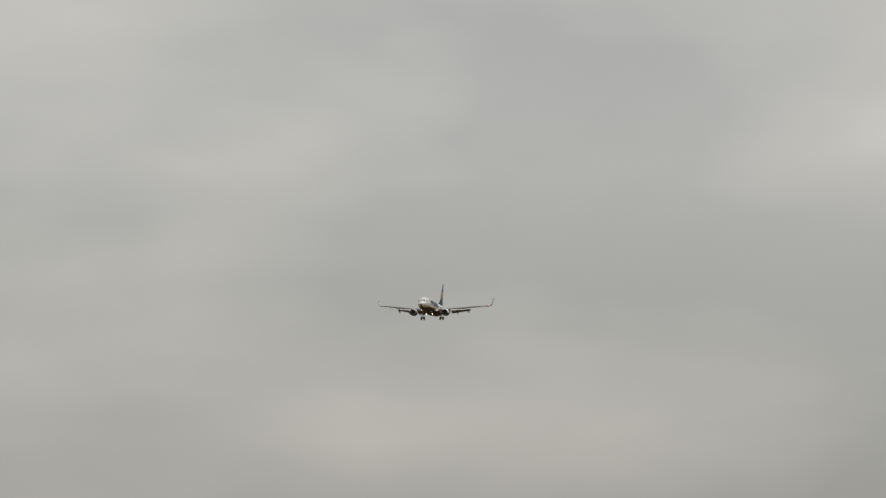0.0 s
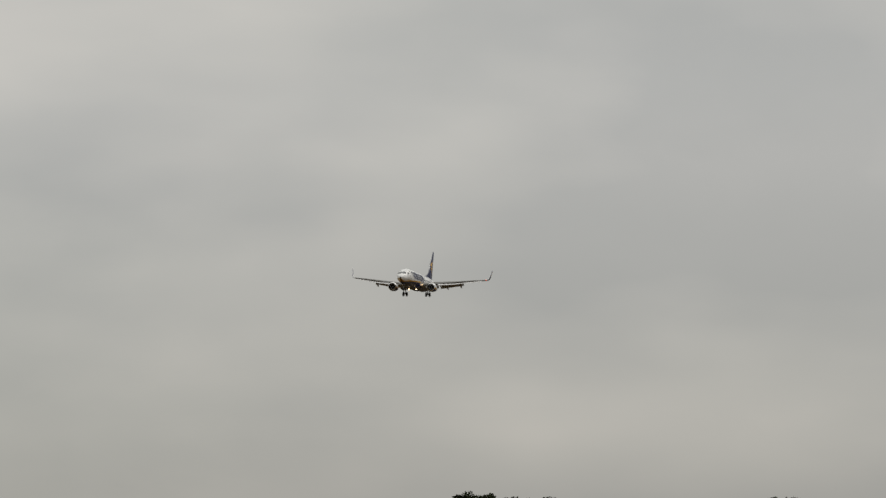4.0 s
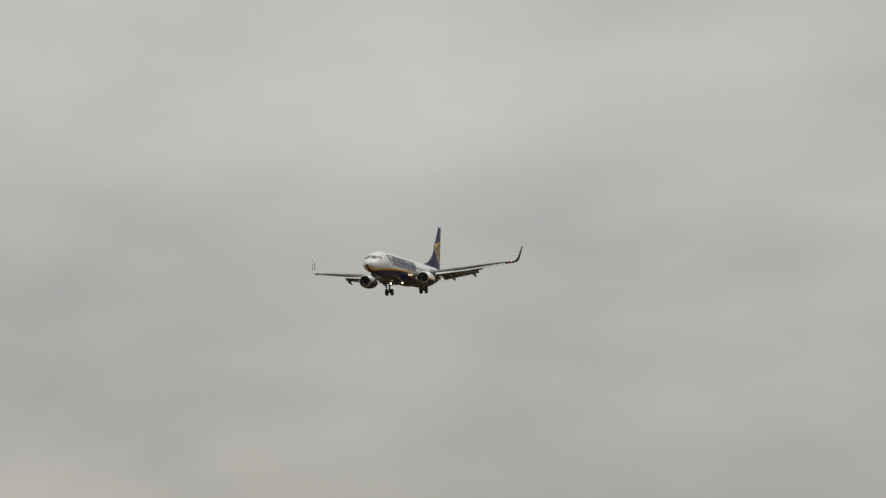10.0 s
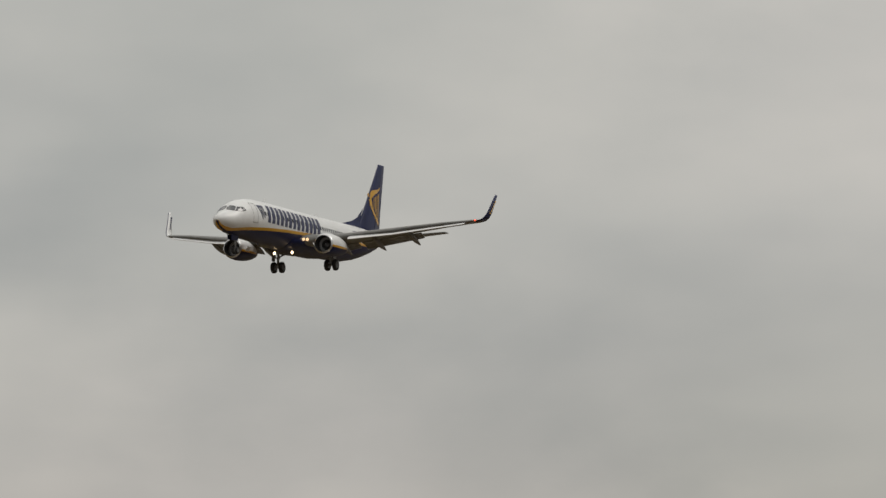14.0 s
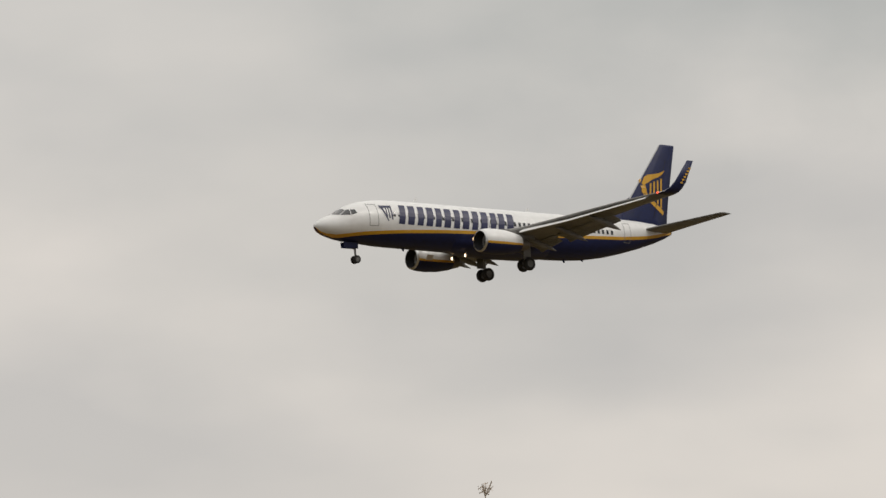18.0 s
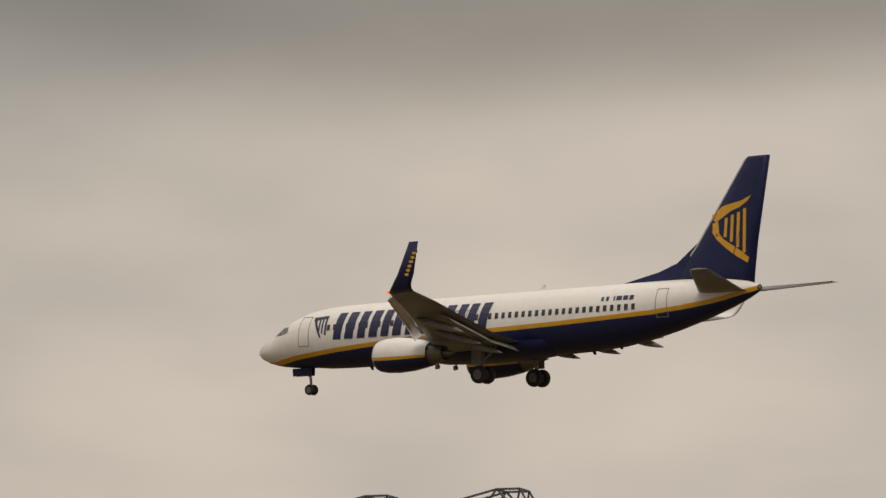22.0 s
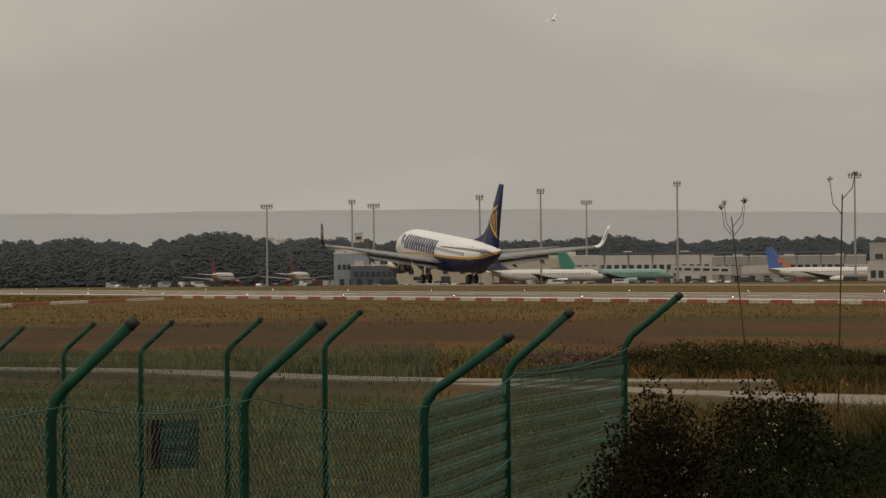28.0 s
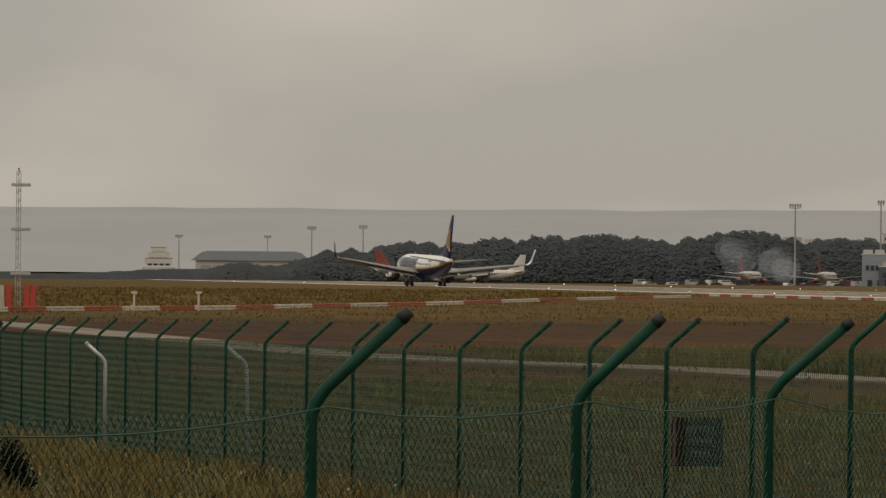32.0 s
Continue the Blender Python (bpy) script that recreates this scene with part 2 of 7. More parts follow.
# ---- mesh helpers ----
def part(name, bm, material, parent=None, label="", smooth=False):
    """Links a bmesh as one mesh object under a thing or a part."""
    me = bpy.data.meshes.new(name)
    bm.to_mesh(me)
    bm.free()
    mats = material if isinstance(material, (list, tuple)) else [material]
    for m in mats:
        me.materials.append(m)
    if smooth:
        me.polygons.foreach_set("use_smooth", [True] * len(me.polygons))
    ob = new(name, me)
    if parent is not None:
        ob.parent = parent
    if label:
        ob["label"] = label
    return ob


def empty(name, m=None):
    ob = new(name)
    ob.empty_display_size = 0.2
    if m is not None:
        ob.matrix_world = m
    return ob


def box(bm, cx, cy, cz, sx, sy, sz, m=None, bevel=0.0):
    """A box of full size sx, sy, sz round (cx, cy, cz), put through m."""
    base = Matrix.Translation((cx, cy, cz)) @ Matrix.Diagonal((sx, sy, sz, 1))
    out = bmesh.ops.create_cube(bm, size=1.0, matrix=(m @ base) if m is not None else base)
    if bevel:
        edges = list({e for v in out["verts"] for e in v.link_edges})
        bmesh.ops.bevel(bm, geom=edges, offset=bevel, segments=2, affect="EDGES")
    return bm


def tube(bm, a, b, r0, r1=None, n=10, caps=True):
    """A tapered round bar from a to b."""
    a, b = Vector(a), Vector(b)
    r1 = r0 if r1 is None else r1
    m = Matrix.Translation((a + b) / 2) @ (b - a).to_track_quat("Z", "Y").to_matrix().to_4x4()
    bmesh.ops.create_cone(bm, cap_ends=caps, segments=n, radius1=r0, radius2=r1, depth=(b - a).length, matrix=m)
    return bm


def loft(bm, rings, close=True, ends=True):
    """Skins rings of equal count. Returns the rows of faces."""
    vs = [[bm.verts.new(p) for p in ring] for ring in rings]
    rows = []
    for r0, r1 in zip(vs, vs[1:]):
        k = len(r0)
        rows.append([bm.faces.new((r0[i], r0[(i + 1) % k], r1[(i + 1) % k], r1[i])) for i in range(k if close else k - 1)])
    if ends and close:
        bm.faces.new(list(reversed(vs[0])))
        bm.faces.new(vs[-1])
    return rows


def turn_profile(bm, rings, n=24, m=None):
    """A body of revolution about x from (x, radius) pairs."""
    loops = []
    for x, r in rings:
        pts = [Vector((x, r * math.sin(2 * math.pi * i / n), r * math.cos(2 * math.pi * i / n))) for i in range(n)]
        loops.append([m @ p for p in pts] if m is not None else pts)
    return loft(bm, loops, True, False)


def fix(bm):
    bmesh.ops.recalc_face_normals(bm, faces=bm.faces)
    return bm


# ---- ground ----
def smooth(a, b, x):
    u = max(0.0, min(1.0, (x - a) / (b - a)))
    return u * u * (3 - 2 * u)


def rise(bearing, r):
    """Height of the ground at a bearing (degrees left of +y) and distance."""
    near = float(np.interp(bearing, [-180, 0, 30, 58, 62, 65, 68, 72, 90, 180], [0, 0, 0.4, 0.5, 0.55, 0.25, -0.15, -0.2, -0.2, 0])) * min(1.0, r / 12)
    near -= smooth(64, 72, bearing) * (1 - smooth(95, 120, bearing)) * 0.012 * max(0.0, min(r, 95) - 25)
    b = radians(bearing)
    level = -0.9 + 0.55 * max(smooth(180, 290, r), smooth(108, 140, r * math.cos(b)))
    level -= 2.1 * smooth(1100, 1450, r) * smooth(63, 65.5, bearing)
    w = smooth(60, 150, r)
    return near * (1 - w) + level * w


def at(bearing, r, dz=0.0):
    """The point of the ground at a bearing and distance."""
    b = radians(bearing)
    return Vector((-r * math.sin(b), r * math.cos(b), rise(bearing, r) + dz))


def facing(bearing, r, dz=0.0, turn=0.0):
    """A pose on the ground whose -y side looks back at the viewer."""
    return Matrix.Translation(at(bearing, r, dz)) @ Matrix.Rotation(radians(bearing + turn), 4, "Z")


def z_at(x, y):
    return rise(math.degrees(math.atan2(-x, y)), math.hypot(x, y))


def grass_mat():
    m = bpy.data.materials.new("airfield_grass")
    m.use_nodes = True
    n, l = m.node_tree.nodes, m.node_tree.links
    b = n["Principled BSDF"]
    b.inputs["Roughness"].default_value = 0.95
    b.inputs["Specular IOR Level"].default_value = 0.1
    co = n.new("ShaderNodeTexCoord")
    def noise_at(scale, detail, stretch=(1, 1, 1)):
        mp = n.new("ShaderNodeMapping")
        mp.inputs["Scale"].default_value = stretch
        l.new(co.outputs["Object"], mp.inputs[0])
        t = n.new("ShaderNodeTexNoise")
        t.inputs["Scale"].default_value, t.inputs["Detail"].default_value = scale, detail
        l.new(mp.outputs[0], t.inputs["Vector"])
        return t
    patch = noise_at(0.035, 8, (0.4, 1.1, 1))
    ramp = n.new("ShaderNodeValToRGB")
    e = ramp.color_ramp.elements
    e[0].position, e[0].color = 0.3, (0.044, 0.044, 0.013, 1)
    e[1].position, e[1].color = 0.72, (0.112, 0.051, 0.016, 1)
    for p, c in ((0.42, (0.06, 0.044, 0.015, 1)), (0.5, (0.1, 0.047, 0.016, 1)), (0.58, (0.048, 0.026, 0.014, 1)), (0.64, (0.092, 0.044, 0.015, 1))):
        e.new(p).color = c
    streak = noise_at(0.35, 6, (0.16, 0.8, 1))
    mixed = n.new("ShaderNodeMath")
    mixed.operation = "MULTIPLY_ADD"
    mixed.inputs[1].default_value = 0.16
    l.new(streak.outputs["Fac"], mixed.inputs[0])
    shifted = n.new("ShaderNodeMath")
    shifted.operation = "SUBTRACT"
    shifted.inputs[1].default_value = 0.08
    l.new(patch.outputs["Fac"], shifted.inputs[0])
    l.new(shifted.outputs[0], mixed.inputs[2])
    l.new(mixed.outputs[0], ramp.inputs[0])
    grain = noise_at(5.0, 6)
    shade = n.new("ShaderNodeMapRange")
    shade.inputs["From Min"].default_value, shade.inputs["From Max"].default_value = 0.3, 0.7
    shade.inputs["To Min"].default_value, shade.inputs["To Max"].default_value = 0.5, 1.45
    l.new(grain.outputs["Fac"], shade.inputs[0])
    mul = n.new("ShaderNodeVectorMath")
    mul.operation = "SCALE"
    l.new(ramp.outputs[0], mul.inputs[0])
    l.new(shade.outputs[0], mul.inputs["Scale"])
    # paler dry grass along the runway strip
    pos = n.new("ShaderNodeSeparateXYZ")
    l.new(co.outputs["Object"], pos.inputs[0])
    edge = n.new("ShaderNodeMapRange")
    edge.inputs["From Min"].default_value, edge.inputs["From Max"].default_value = 138.0, 152.0
    edge.inputs["To Max"].default_value = 0.75
    l.new(pos.outputs["Y"], edge.inputs[0])
    hay = n.new("ShaderNodeMix")
    hay.data_type = "RGBA"
    hay.inputs[7].default_value = (0.105, 0.074, 0.022, 1)
    west = n.new("ShaderNodeMapRange")
    west.inputs["From Min"].default_value, west.inputs["From Max"].default_value = -255.0, -285.0
    west.inputs["To Max"].default_value = 0.5
    l.new(pos.outputs["X"], west.inputs[0])
    dry = n.new("ShaderNodeMath")
    dry.operation = "MAXIMUM"
    l.new(edge.outputs[0], dry.inputs[0])
    l.new(west.outputs[0], dry.inputs[1])
    l.new(dry.outputs[0], hay.inputs[0])
    l.new(mul.outputs[0], hay.inputs[6])
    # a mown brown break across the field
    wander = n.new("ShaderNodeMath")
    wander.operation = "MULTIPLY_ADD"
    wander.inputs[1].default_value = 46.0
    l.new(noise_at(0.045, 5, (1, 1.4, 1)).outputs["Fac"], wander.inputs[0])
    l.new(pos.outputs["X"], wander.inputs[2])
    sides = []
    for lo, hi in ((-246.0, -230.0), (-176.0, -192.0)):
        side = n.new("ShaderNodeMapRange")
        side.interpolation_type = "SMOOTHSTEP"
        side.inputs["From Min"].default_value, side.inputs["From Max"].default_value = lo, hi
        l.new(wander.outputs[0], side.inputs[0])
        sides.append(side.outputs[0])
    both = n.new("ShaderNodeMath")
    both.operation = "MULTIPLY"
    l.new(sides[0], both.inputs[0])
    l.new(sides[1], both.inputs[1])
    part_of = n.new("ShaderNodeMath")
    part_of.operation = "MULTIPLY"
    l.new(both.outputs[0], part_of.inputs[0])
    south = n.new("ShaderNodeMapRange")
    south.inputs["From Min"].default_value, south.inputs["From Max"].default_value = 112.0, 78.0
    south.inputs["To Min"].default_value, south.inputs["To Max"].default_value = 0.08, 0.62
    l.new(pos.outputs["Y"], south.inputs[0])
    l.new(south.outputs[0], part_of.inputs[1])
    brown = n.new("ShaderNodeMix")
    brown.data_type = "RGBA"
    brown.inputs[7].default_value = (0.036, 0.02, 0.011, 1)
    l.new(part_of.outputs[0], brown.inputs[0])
    l.new(hay.outputs[2], brown.inputs[6])
    away = n.new("ShaderNodeVectorMath")
    away.operation = "LENGTH"
    l.new(co.outputs["Object"], away.inputs[0])
    reach = n.new("ShaderNodeMath")
    reach.operation = "MULTIPLY_ADD"
    reach.inputs[1].default_value = 60.0
    l.new(noise_at(0.06, 5).outputs["Fac"], reach.inputs[0])
    l.new(away.outputs["Value"], reach.inputs[2])
    moist = n.new("ShaderNodeMapRange")
    moist.inputs["From Min"].default_value, moist.inputs["From Max"].default_value = 185.0, 130.0
    moist.inputs["To Max"].default_value = 0.7
    l.new(reach.outputs[0], moist.inputs[0])
    lee = n.new("ShaderNodeMapRange")
    lee.inputs["From Min"].default_value, lee.inputs["From Max"].default_value = 72.0, 46.0
    l.new(pos.outputs["Y"], lee.inputs[0])
    damp = n.new("ShaderNodeMath")
    damp.operation = "MULTIPLY"
    l.new(moist.outputs[0], damp.inputs[0])
    l.new(lee.outputs[0], damp.inputs[1])
    green = n.new("ShaderNodeMix")
    green.data_type = "RGBA"
    green.inputs[7].default_value = (0.052, 0.048, 0.019, 1)
    l.new(damp.outputs[0], green.inputs[0])
    l.new(brown.outputs[2], green.inputs[6])
    l.new(green.outputs[2], b.inputs["Base Color"])
    bp = n.new("ShaderNodeBump")
    bp.inputs["Strength"].default_value, bp.inputs["Distance"].default_value = 0.9, 0.12
    l.new(grain.outputs["Fac"], bp.inputs["Height"])
    l.new(bp.outputs[0], b.inputs["Normal"])
    return m


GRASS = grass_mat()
TARMAC = mat("pale_runway_tarmac", (0.15, 0.118, 0.084), 0.85, 0, 0.2, 1.2, 0.05)
CONCRETE = mat("service_road_concrete", (0.165, 0.135, 0.1), 0.9, 0, 0.18, 2.0, 0.15)
LINEWHITE = mat("white_line_paint", (0.75, 0.74, 0.7), 0.7, 0, 0.12, 3.0, 0.3)
REDPLAST = mat("orange_red_barrier", (0.3, 0.06, 0.028), 0.6, 0, 0.25, 3.0, 0.6, per_object=0.4)
WHITEPLAST = mat("white_barrier", (0.5, 0.45, 0.37), 0.65, 0, 0.2, 3.0, 0.6, per_object=0.4)


def ground():
    bm = bmesh.new()
    rs = [0, 4, 8, 12, 16, 20, 25, 30, 36, 42, 48, 54, 60, 66, 72, 79, 86, 94, 102, 111, 120, 135, 150, 180, 210, 240, 270, 300, 340, 400, 520, 700, 900, 1200, 1500, 2000, 3000, 4700]
    bs = sorted(set([-180 + 10 * i for i in range(19)] + [5 + 5 * i for i in range(7)] + [40 + 2 * i for i in range(31)] + [54.5 + 0.5 * i for i in range(37)] + [110, 120, 130, 140, 150, 160, 170]))
    centre = bm.verts.new((0, 0, 0))
    rows = [[bm.verts.new(at(b, r)) for b in bs] for r in rs[1:]]
    k = len(bs)
    for i in range(k):
        bm.faces.new((centre, rows[0][(i + 1) % k], rows[0][i]))
    for a, c in zip(rows, rows[1:]):
        for i in range(k):
            bm.faces.new((a[i], a[(i + 1) % k], c[(i + 1) % k], c[i]))
    fix(bm)
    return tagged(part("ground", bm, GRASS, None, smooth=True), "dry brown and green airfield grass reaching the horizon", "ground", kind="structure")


ground()


def strip(name, pts, width, dz, material, thick=0.25):
    """A ribbon of paving along points of the plan."""
    bm = bmesh.new()
    rings = []
    for i, (x, y) in enumerate(pts):
        x0, y0 = pts[max(0, i - 1)]
        x1, y1 = pts[min(len(pts) - 1, i + 1)]
        d = Vector((x1 - x0, y1 - y0, 0)).normalized()
        nrm = Vector((-d.y, d.x, 0)) * width / 2
        za, zb = (z_at(x + k * nrm.x, y + k * nrm.y) + dz for k in (1, -1))
        a, b = Vector((x, y, za)) + nrm, Vector((x, y, zb)) - nrm
        down = Vector((0, 0, thick))
        rings.append([a, b, b - down, a - down])
    loft(bm, rings)
    return part(name, fix(bm), material)


def airfield():
    run = strip("runway", [(x, 193) for x in range(1400, -2601, -100)], 50, 0.03, TARMAC)
    tagged(run, "long pale grey asphalt runway", "runway", kind="structure")
    for y, w in ((169.9, 2.4), (216.5, 0.9)):
        part_line = strip("edge_line", [(x, y) for x in range(1400, -2601, -100)], w, 0.045, LINEWHITE, 0.012)
        part_line.parent = run
    for x in range(-420, -720, -12):
        bm = bmesh.new()
        box(bm, x, 193, -0.31, 6, 0.6, 0.012)
        part("centre_dash", bm, LINEWHITE, run)
    # taxiways and aprons, far paler bands
    tagged(strip("taxiway", [(x, 330) for x in range(600, -2601, -160)], 26, 0.03, TARMAC), "pale grey parallel taxiway", "taxiway", kind="structure")
    tagged(strip("apron", [(x, 640 - 0.12 * x) for x in range(300, -2300, -200)], 300, 0.03, CONCRETE), "wide pale concrete parking apron", "apron", kind="structure")
    polar = lambda b, r: (-r * math.sin(radians(b)), r * math.cos(radians(b)))
    road = [polar(b, r) for b, r in ((52, 118), (57, 126), (61, 131), (65, 135), (67.4, 138), (69, 140.5), (71, 143), (72.8, 149))] + [(-154, 43), (-166, 38), (-180, 35), (-200, 34), (-240, 30), (-300, 18)]
    road = [(x0 + (x1 - x0) * k / 8, y0 + (y1 - y0) * k / 8) for (x0, y0), (x1, y1) in zip(road, road[1:]) for k in range(8)]
    tagged(strip("service_road", road, 3.4, 0.06, CONCRETE), "narrow pale concrete perimeter road", "road", kind="structure")
    branch = [polar(b, r) for b, r in ((70.6, 139), (69, 131), (67.2, 119), (66.3, 107), (65.4, 94), (64.3, 80), (63.2, 69), (62, 61.5), (60.4, 56), (58, 51), (56, 47))]
    branch = [(x0 + (x1 - x0) * k / 8, y0 + (y1 - y0) * k / 8) for (x0, y0), (x1, y1) in zip(branch, branch[1:]) for k in range(8)]
    tagged(strip("gate_road", branch, 1.9, 0.05, CONCRETE), "narrow pale concrete road to the gate", "road", kind="structure")
    # runway edge lights
    bm = bmesh.new()
    tube(bm, (0, 0, 0), (0, 0, 0.22), 0.07, 0.05, 8)
    base = tagged(part("runway_light", bm, STRUT), "small white runway edge light, lit", "runway light", group="runway edge lights")
    bm = bmesh.new()
    bmesh.ops.create_uvsphere(bm, u_segments=8, v_segments=6, radius=0.045, matrix=Matrix.Translation((0, 0, 0.27)))
    part("lamp", bm, EDGELIT, base)
    spots = [(x, 166.5) for x in range(-240, -1000, -40)] + [(x, 218.5) for x in range(-240, -1000, -40)]
    for i, (x, y) in enumerate(spots):
        m = Matrix.Translation((x, y, z_at(x, y)))
        if i == 0:
            base.matrix_world = m
        else:
            copy_thing(base, m)


EDGELIT = mat("lit_runway_lamp", (1.0, 0.93, 0.8), 0.3, 0, 0.02, 2, 0.5, glow=4.0)
airfield()


def barrier_mesh(length, tall=1.0):
    """A low barrier block: two stacked rails on three feet."""
    bm = bmesh.new()
    w = length - 0.08
    for z0, z1, d in ((0.04, 0.23, 0.34), (0.31, 0.52, 0.26)):
        prof = [(-d / 2, z0), (d / 2, z0), (d / 2, z1 - 0.03), (d / 2 - 0.03, z1), (-d / 2 + 0.03, z1), (-d / 2, z1 - 0.03)]
        loft(bm, [[Vector((x, y, z * tall)) for y, z in prof] for x in (-w / 2, w / 2)])
    for x in (-length / 3, 0, length / 3):
        box(bm, x, 0, 0.2 * tall, 0.3, 0.2, 0.4 * tall)
    return fix(bm)


def barriers():
    ends = []
    left = [(84.6, 276), (83.07, 289), (80.27, 314), (77.57, 371), (74.36, 520)]
    b = 84.4
    pts = []
    while b > 74.3:
        pts.append((b, float(np.interp(-b, [-p[0] for p in left], [p[1] for p in left]))))
        b -= 0.472
    ends.append([at(b, r) for b, r in pts])
    ends.append([Vector((x, 150, z_at(x, 150))) for x in np.arange(-536, -90, 4.6)])
    ends.append([Vector((x, y, z_at(x, y))) for x, y in [(-158 - 0.16 * k, 80 + 4.6 * k) for k in range(16)]])
    k = 0
    for n_line, line in enumerate(ends):
        for p, q in zip(line, line[1:]):
            d = q - p
            ob = part("barrier", barrier_mesh(round(d.length, 1), (0.6, 0.62 if p.x < -330 else 0.55, 0.4)[n_line]), REDPLAST if k % 2 else WHITEPLAST)
            ob.matrix_world = Matrix.Translation((p + q) / 2) @ Matrix.Rotation(math.atan2(d.y, d.x), 4, "Z")
            tagged(ob, "low orange-red concrete barrier block on the grass" if k % 2 else "low white concrete barrier block on the grass", "barrier", group="airfield barriers")
            k += 1


barriers()


# ---- fences and gate ----
GREENPIPE = mat("green_coated_steel", (0.0035, 0.042, 0.024), 0.5, 0, 0.4, 9.0, 1.2, spec=0.15)
GREYPIPE = mat("grey_galvanised_steel", (0.42, 0.42, 0.4), 0.5, 0.3, 0.2, 9.0, 1.0)
WEATHERED = mat("weathered_green_steel", (0.035, 0.06, 0.042), 0.6, 0, 0.45, 9.0, 2.0, spec=0.25)
WIRE = mat("green_coated_wire", (0.022, 0.066, 0.046), 0.6, 0, 0.3, 9.0, 1.0, spec=0.3)
OLDWIRE = mat("weathered_brown_wire", (0.07, 0.06, 0.045), 0.7, 0.2, 0.3, 9.0, 1.0, spec=0.2)
BARBWIRE = mat("weathered_barbed_wire", (0.1, 0.09, 0.08), 0.6, 0.4, 0.3, 12.0, 1.0)
GATEDARK = mat("dark_brown_steel_post", (0.016, 0.013, 0.01), 0.6, 0.1, 0.35, 6.0, 1.0)
GATEGREEN = mat("dark_green_gate_paint", (0.005, 0.019, 0.012), 0.5, 0, 0.35, 6.0, 1.0)
SIGNRED = mat("red_sign_sheet", (0.4, 0.05, 0.03), 0.5, 0, 0.1, 5.0, 1.0)
SIGNDARK = mat("dark_sign_sheet", (0.02, 0.011, 0.01), 0.9, 0, 0.2, 5.0, 1.0, spec=0.05)
GREYDULL = mat("faded_grey_print", (0.06, 0.05, 0.048), 0.6, 0, 0.3, 6.0, 1.0)
REDDULL = mat("faded_red_print", (0.08, 0.03, 0.025), 0.6, 0, 0.3, 6.0, 1.0)
SIGNWHITE = mat("white_sign_letter", (0.7, 0.68, 0.62), 0.5, 0, 0.05, 5.0, 1.0)


def bent_post(base, up, arm_dir, arm=0.5, rad=0.031, lean=0.0, reach=None):
    """A cranked fence post: an upright, a bend and an arm with a cap and wire clips."""
    bm = bmesh.new()
    a = Vector(base) - Vector((0, 0, 0.2))
    top = Vector((base[0] + lean, base[1], base[2] + up))
    d = Vector(arm_dir).normalized()
    path = [a, top - Vector((0, 0, 0.06)), top + d * 0.015 + Vector((0, 0, -0.005)), top + d * 0.055 + Vector((0, 0, 0.05)), top + d * (reach or arm * 0.78) + Vector((0, 0, arm * 0.7))]
    n = 12
    rings = []
    for i, p in enumerate(path):
        q0, q1 = path[max(0, i - 1)], path[min(len(path) - 1, i + 1)]
        t = (q1 - q0).normalized()
        s = t.cross(Vector((0.3, 0.9, 0.1))).normalized()
        u = s.cross(t)
        rings.append([p + (s * math.cos(2 * math.pi * k / n) + u * math.sin(2 * math.pi * k / n)) * rad for k in range(n)])
    loft(bm, rings)
    skin_faces = len(bm.faces)
    tube(bm, path[-1] - (path[-1] - path[-2]).normalized() * 0.02, path[-1] + (path[-1] - path[-2]).normalized() * 0.025, rad * 1.12, rad * 1.0, 12)
    bm.faces.ensure_lookup_table()
    for f in bm.faces[skin_faces:]:
        f.material_index = 1
    return fix(bm), path[3], path[-1]


def chain_link(p, q, z0, z1, pitch, wire, name, parent, material=None):
    """Woven wire between two ground points: zigzag wires, as real thin bars."""
    p, q = Vector(p), Vector(q)
    length = (q - p).to_2d().length
    cols, rows = max(2, int(length / pitch)), max(1, int((z1 - z0) / (pitch)))
    d = (q - p)
    d.z = 0
    d.normalize()
    side = Vector((-d.y, d.x, 0))
    i = np.arange(cols)[:, None]
    j = np.arange(rows + 1)[None, :]
    zz = z0 + (z1 - z0) * j / rows + 0 * i
    segs = []
    for flip in (0, 1):
        off = ((j + flip) % 2) * pitch + i * pitch
        x = p.x + d.x * off
        y = p.y + d.y * off
        base = p.z + (q.z - p.z) * off / max(length, 0.01)
        pts = np.stack([x, y, base + zz], -1)
        sway = 0.004 * (1 if flip else -1)
        pts = pts + np.array([side.x, side.y, 0]) * sway
        segs.append(pts)
    verts, faces = [], []
    count = 0
    sx = np.array([[d.x * wire, d.y * wire, 0], [-d.x * wire * 0.5 + side.x * wire, -d.y * wire * 0.5 + side.y * wire, 0], [-d.x * wire * 0.5 - side.x * wire, -d.y * wire * 0.5 - side.y * wire, 0]])
    for pts in segs:
        c, r = pts.shape[:2]
        v = (pts[:, :, None, :] + sx[None, None]).reshape(-1, 3)
        idx = np.arange(c * r * 3).reshape(c, r, 3) + count
        for k in range(3):
            k2 = (k + 1) % 3
            f = np.stack([idx[:, :-1, k], idx[:, :-1, k2], idx[:, 1:, k2], idx[:, 1:, k]], -1).reshape(-1, 4)
            faces.append(f)
        verts.append(v)
        count += len(v)
    v, f = np.concatenate(verts), np.concatenate(faces)
    me = bpy.data.meshes.new(name)
    me.from_pydata(v.tolist(), [], f.tolist())
    me.materials.append(material or WIRE)
    ob = new(name, me)
    ob.parent = parent
    ob["kind"] = "stuff"
    return ob


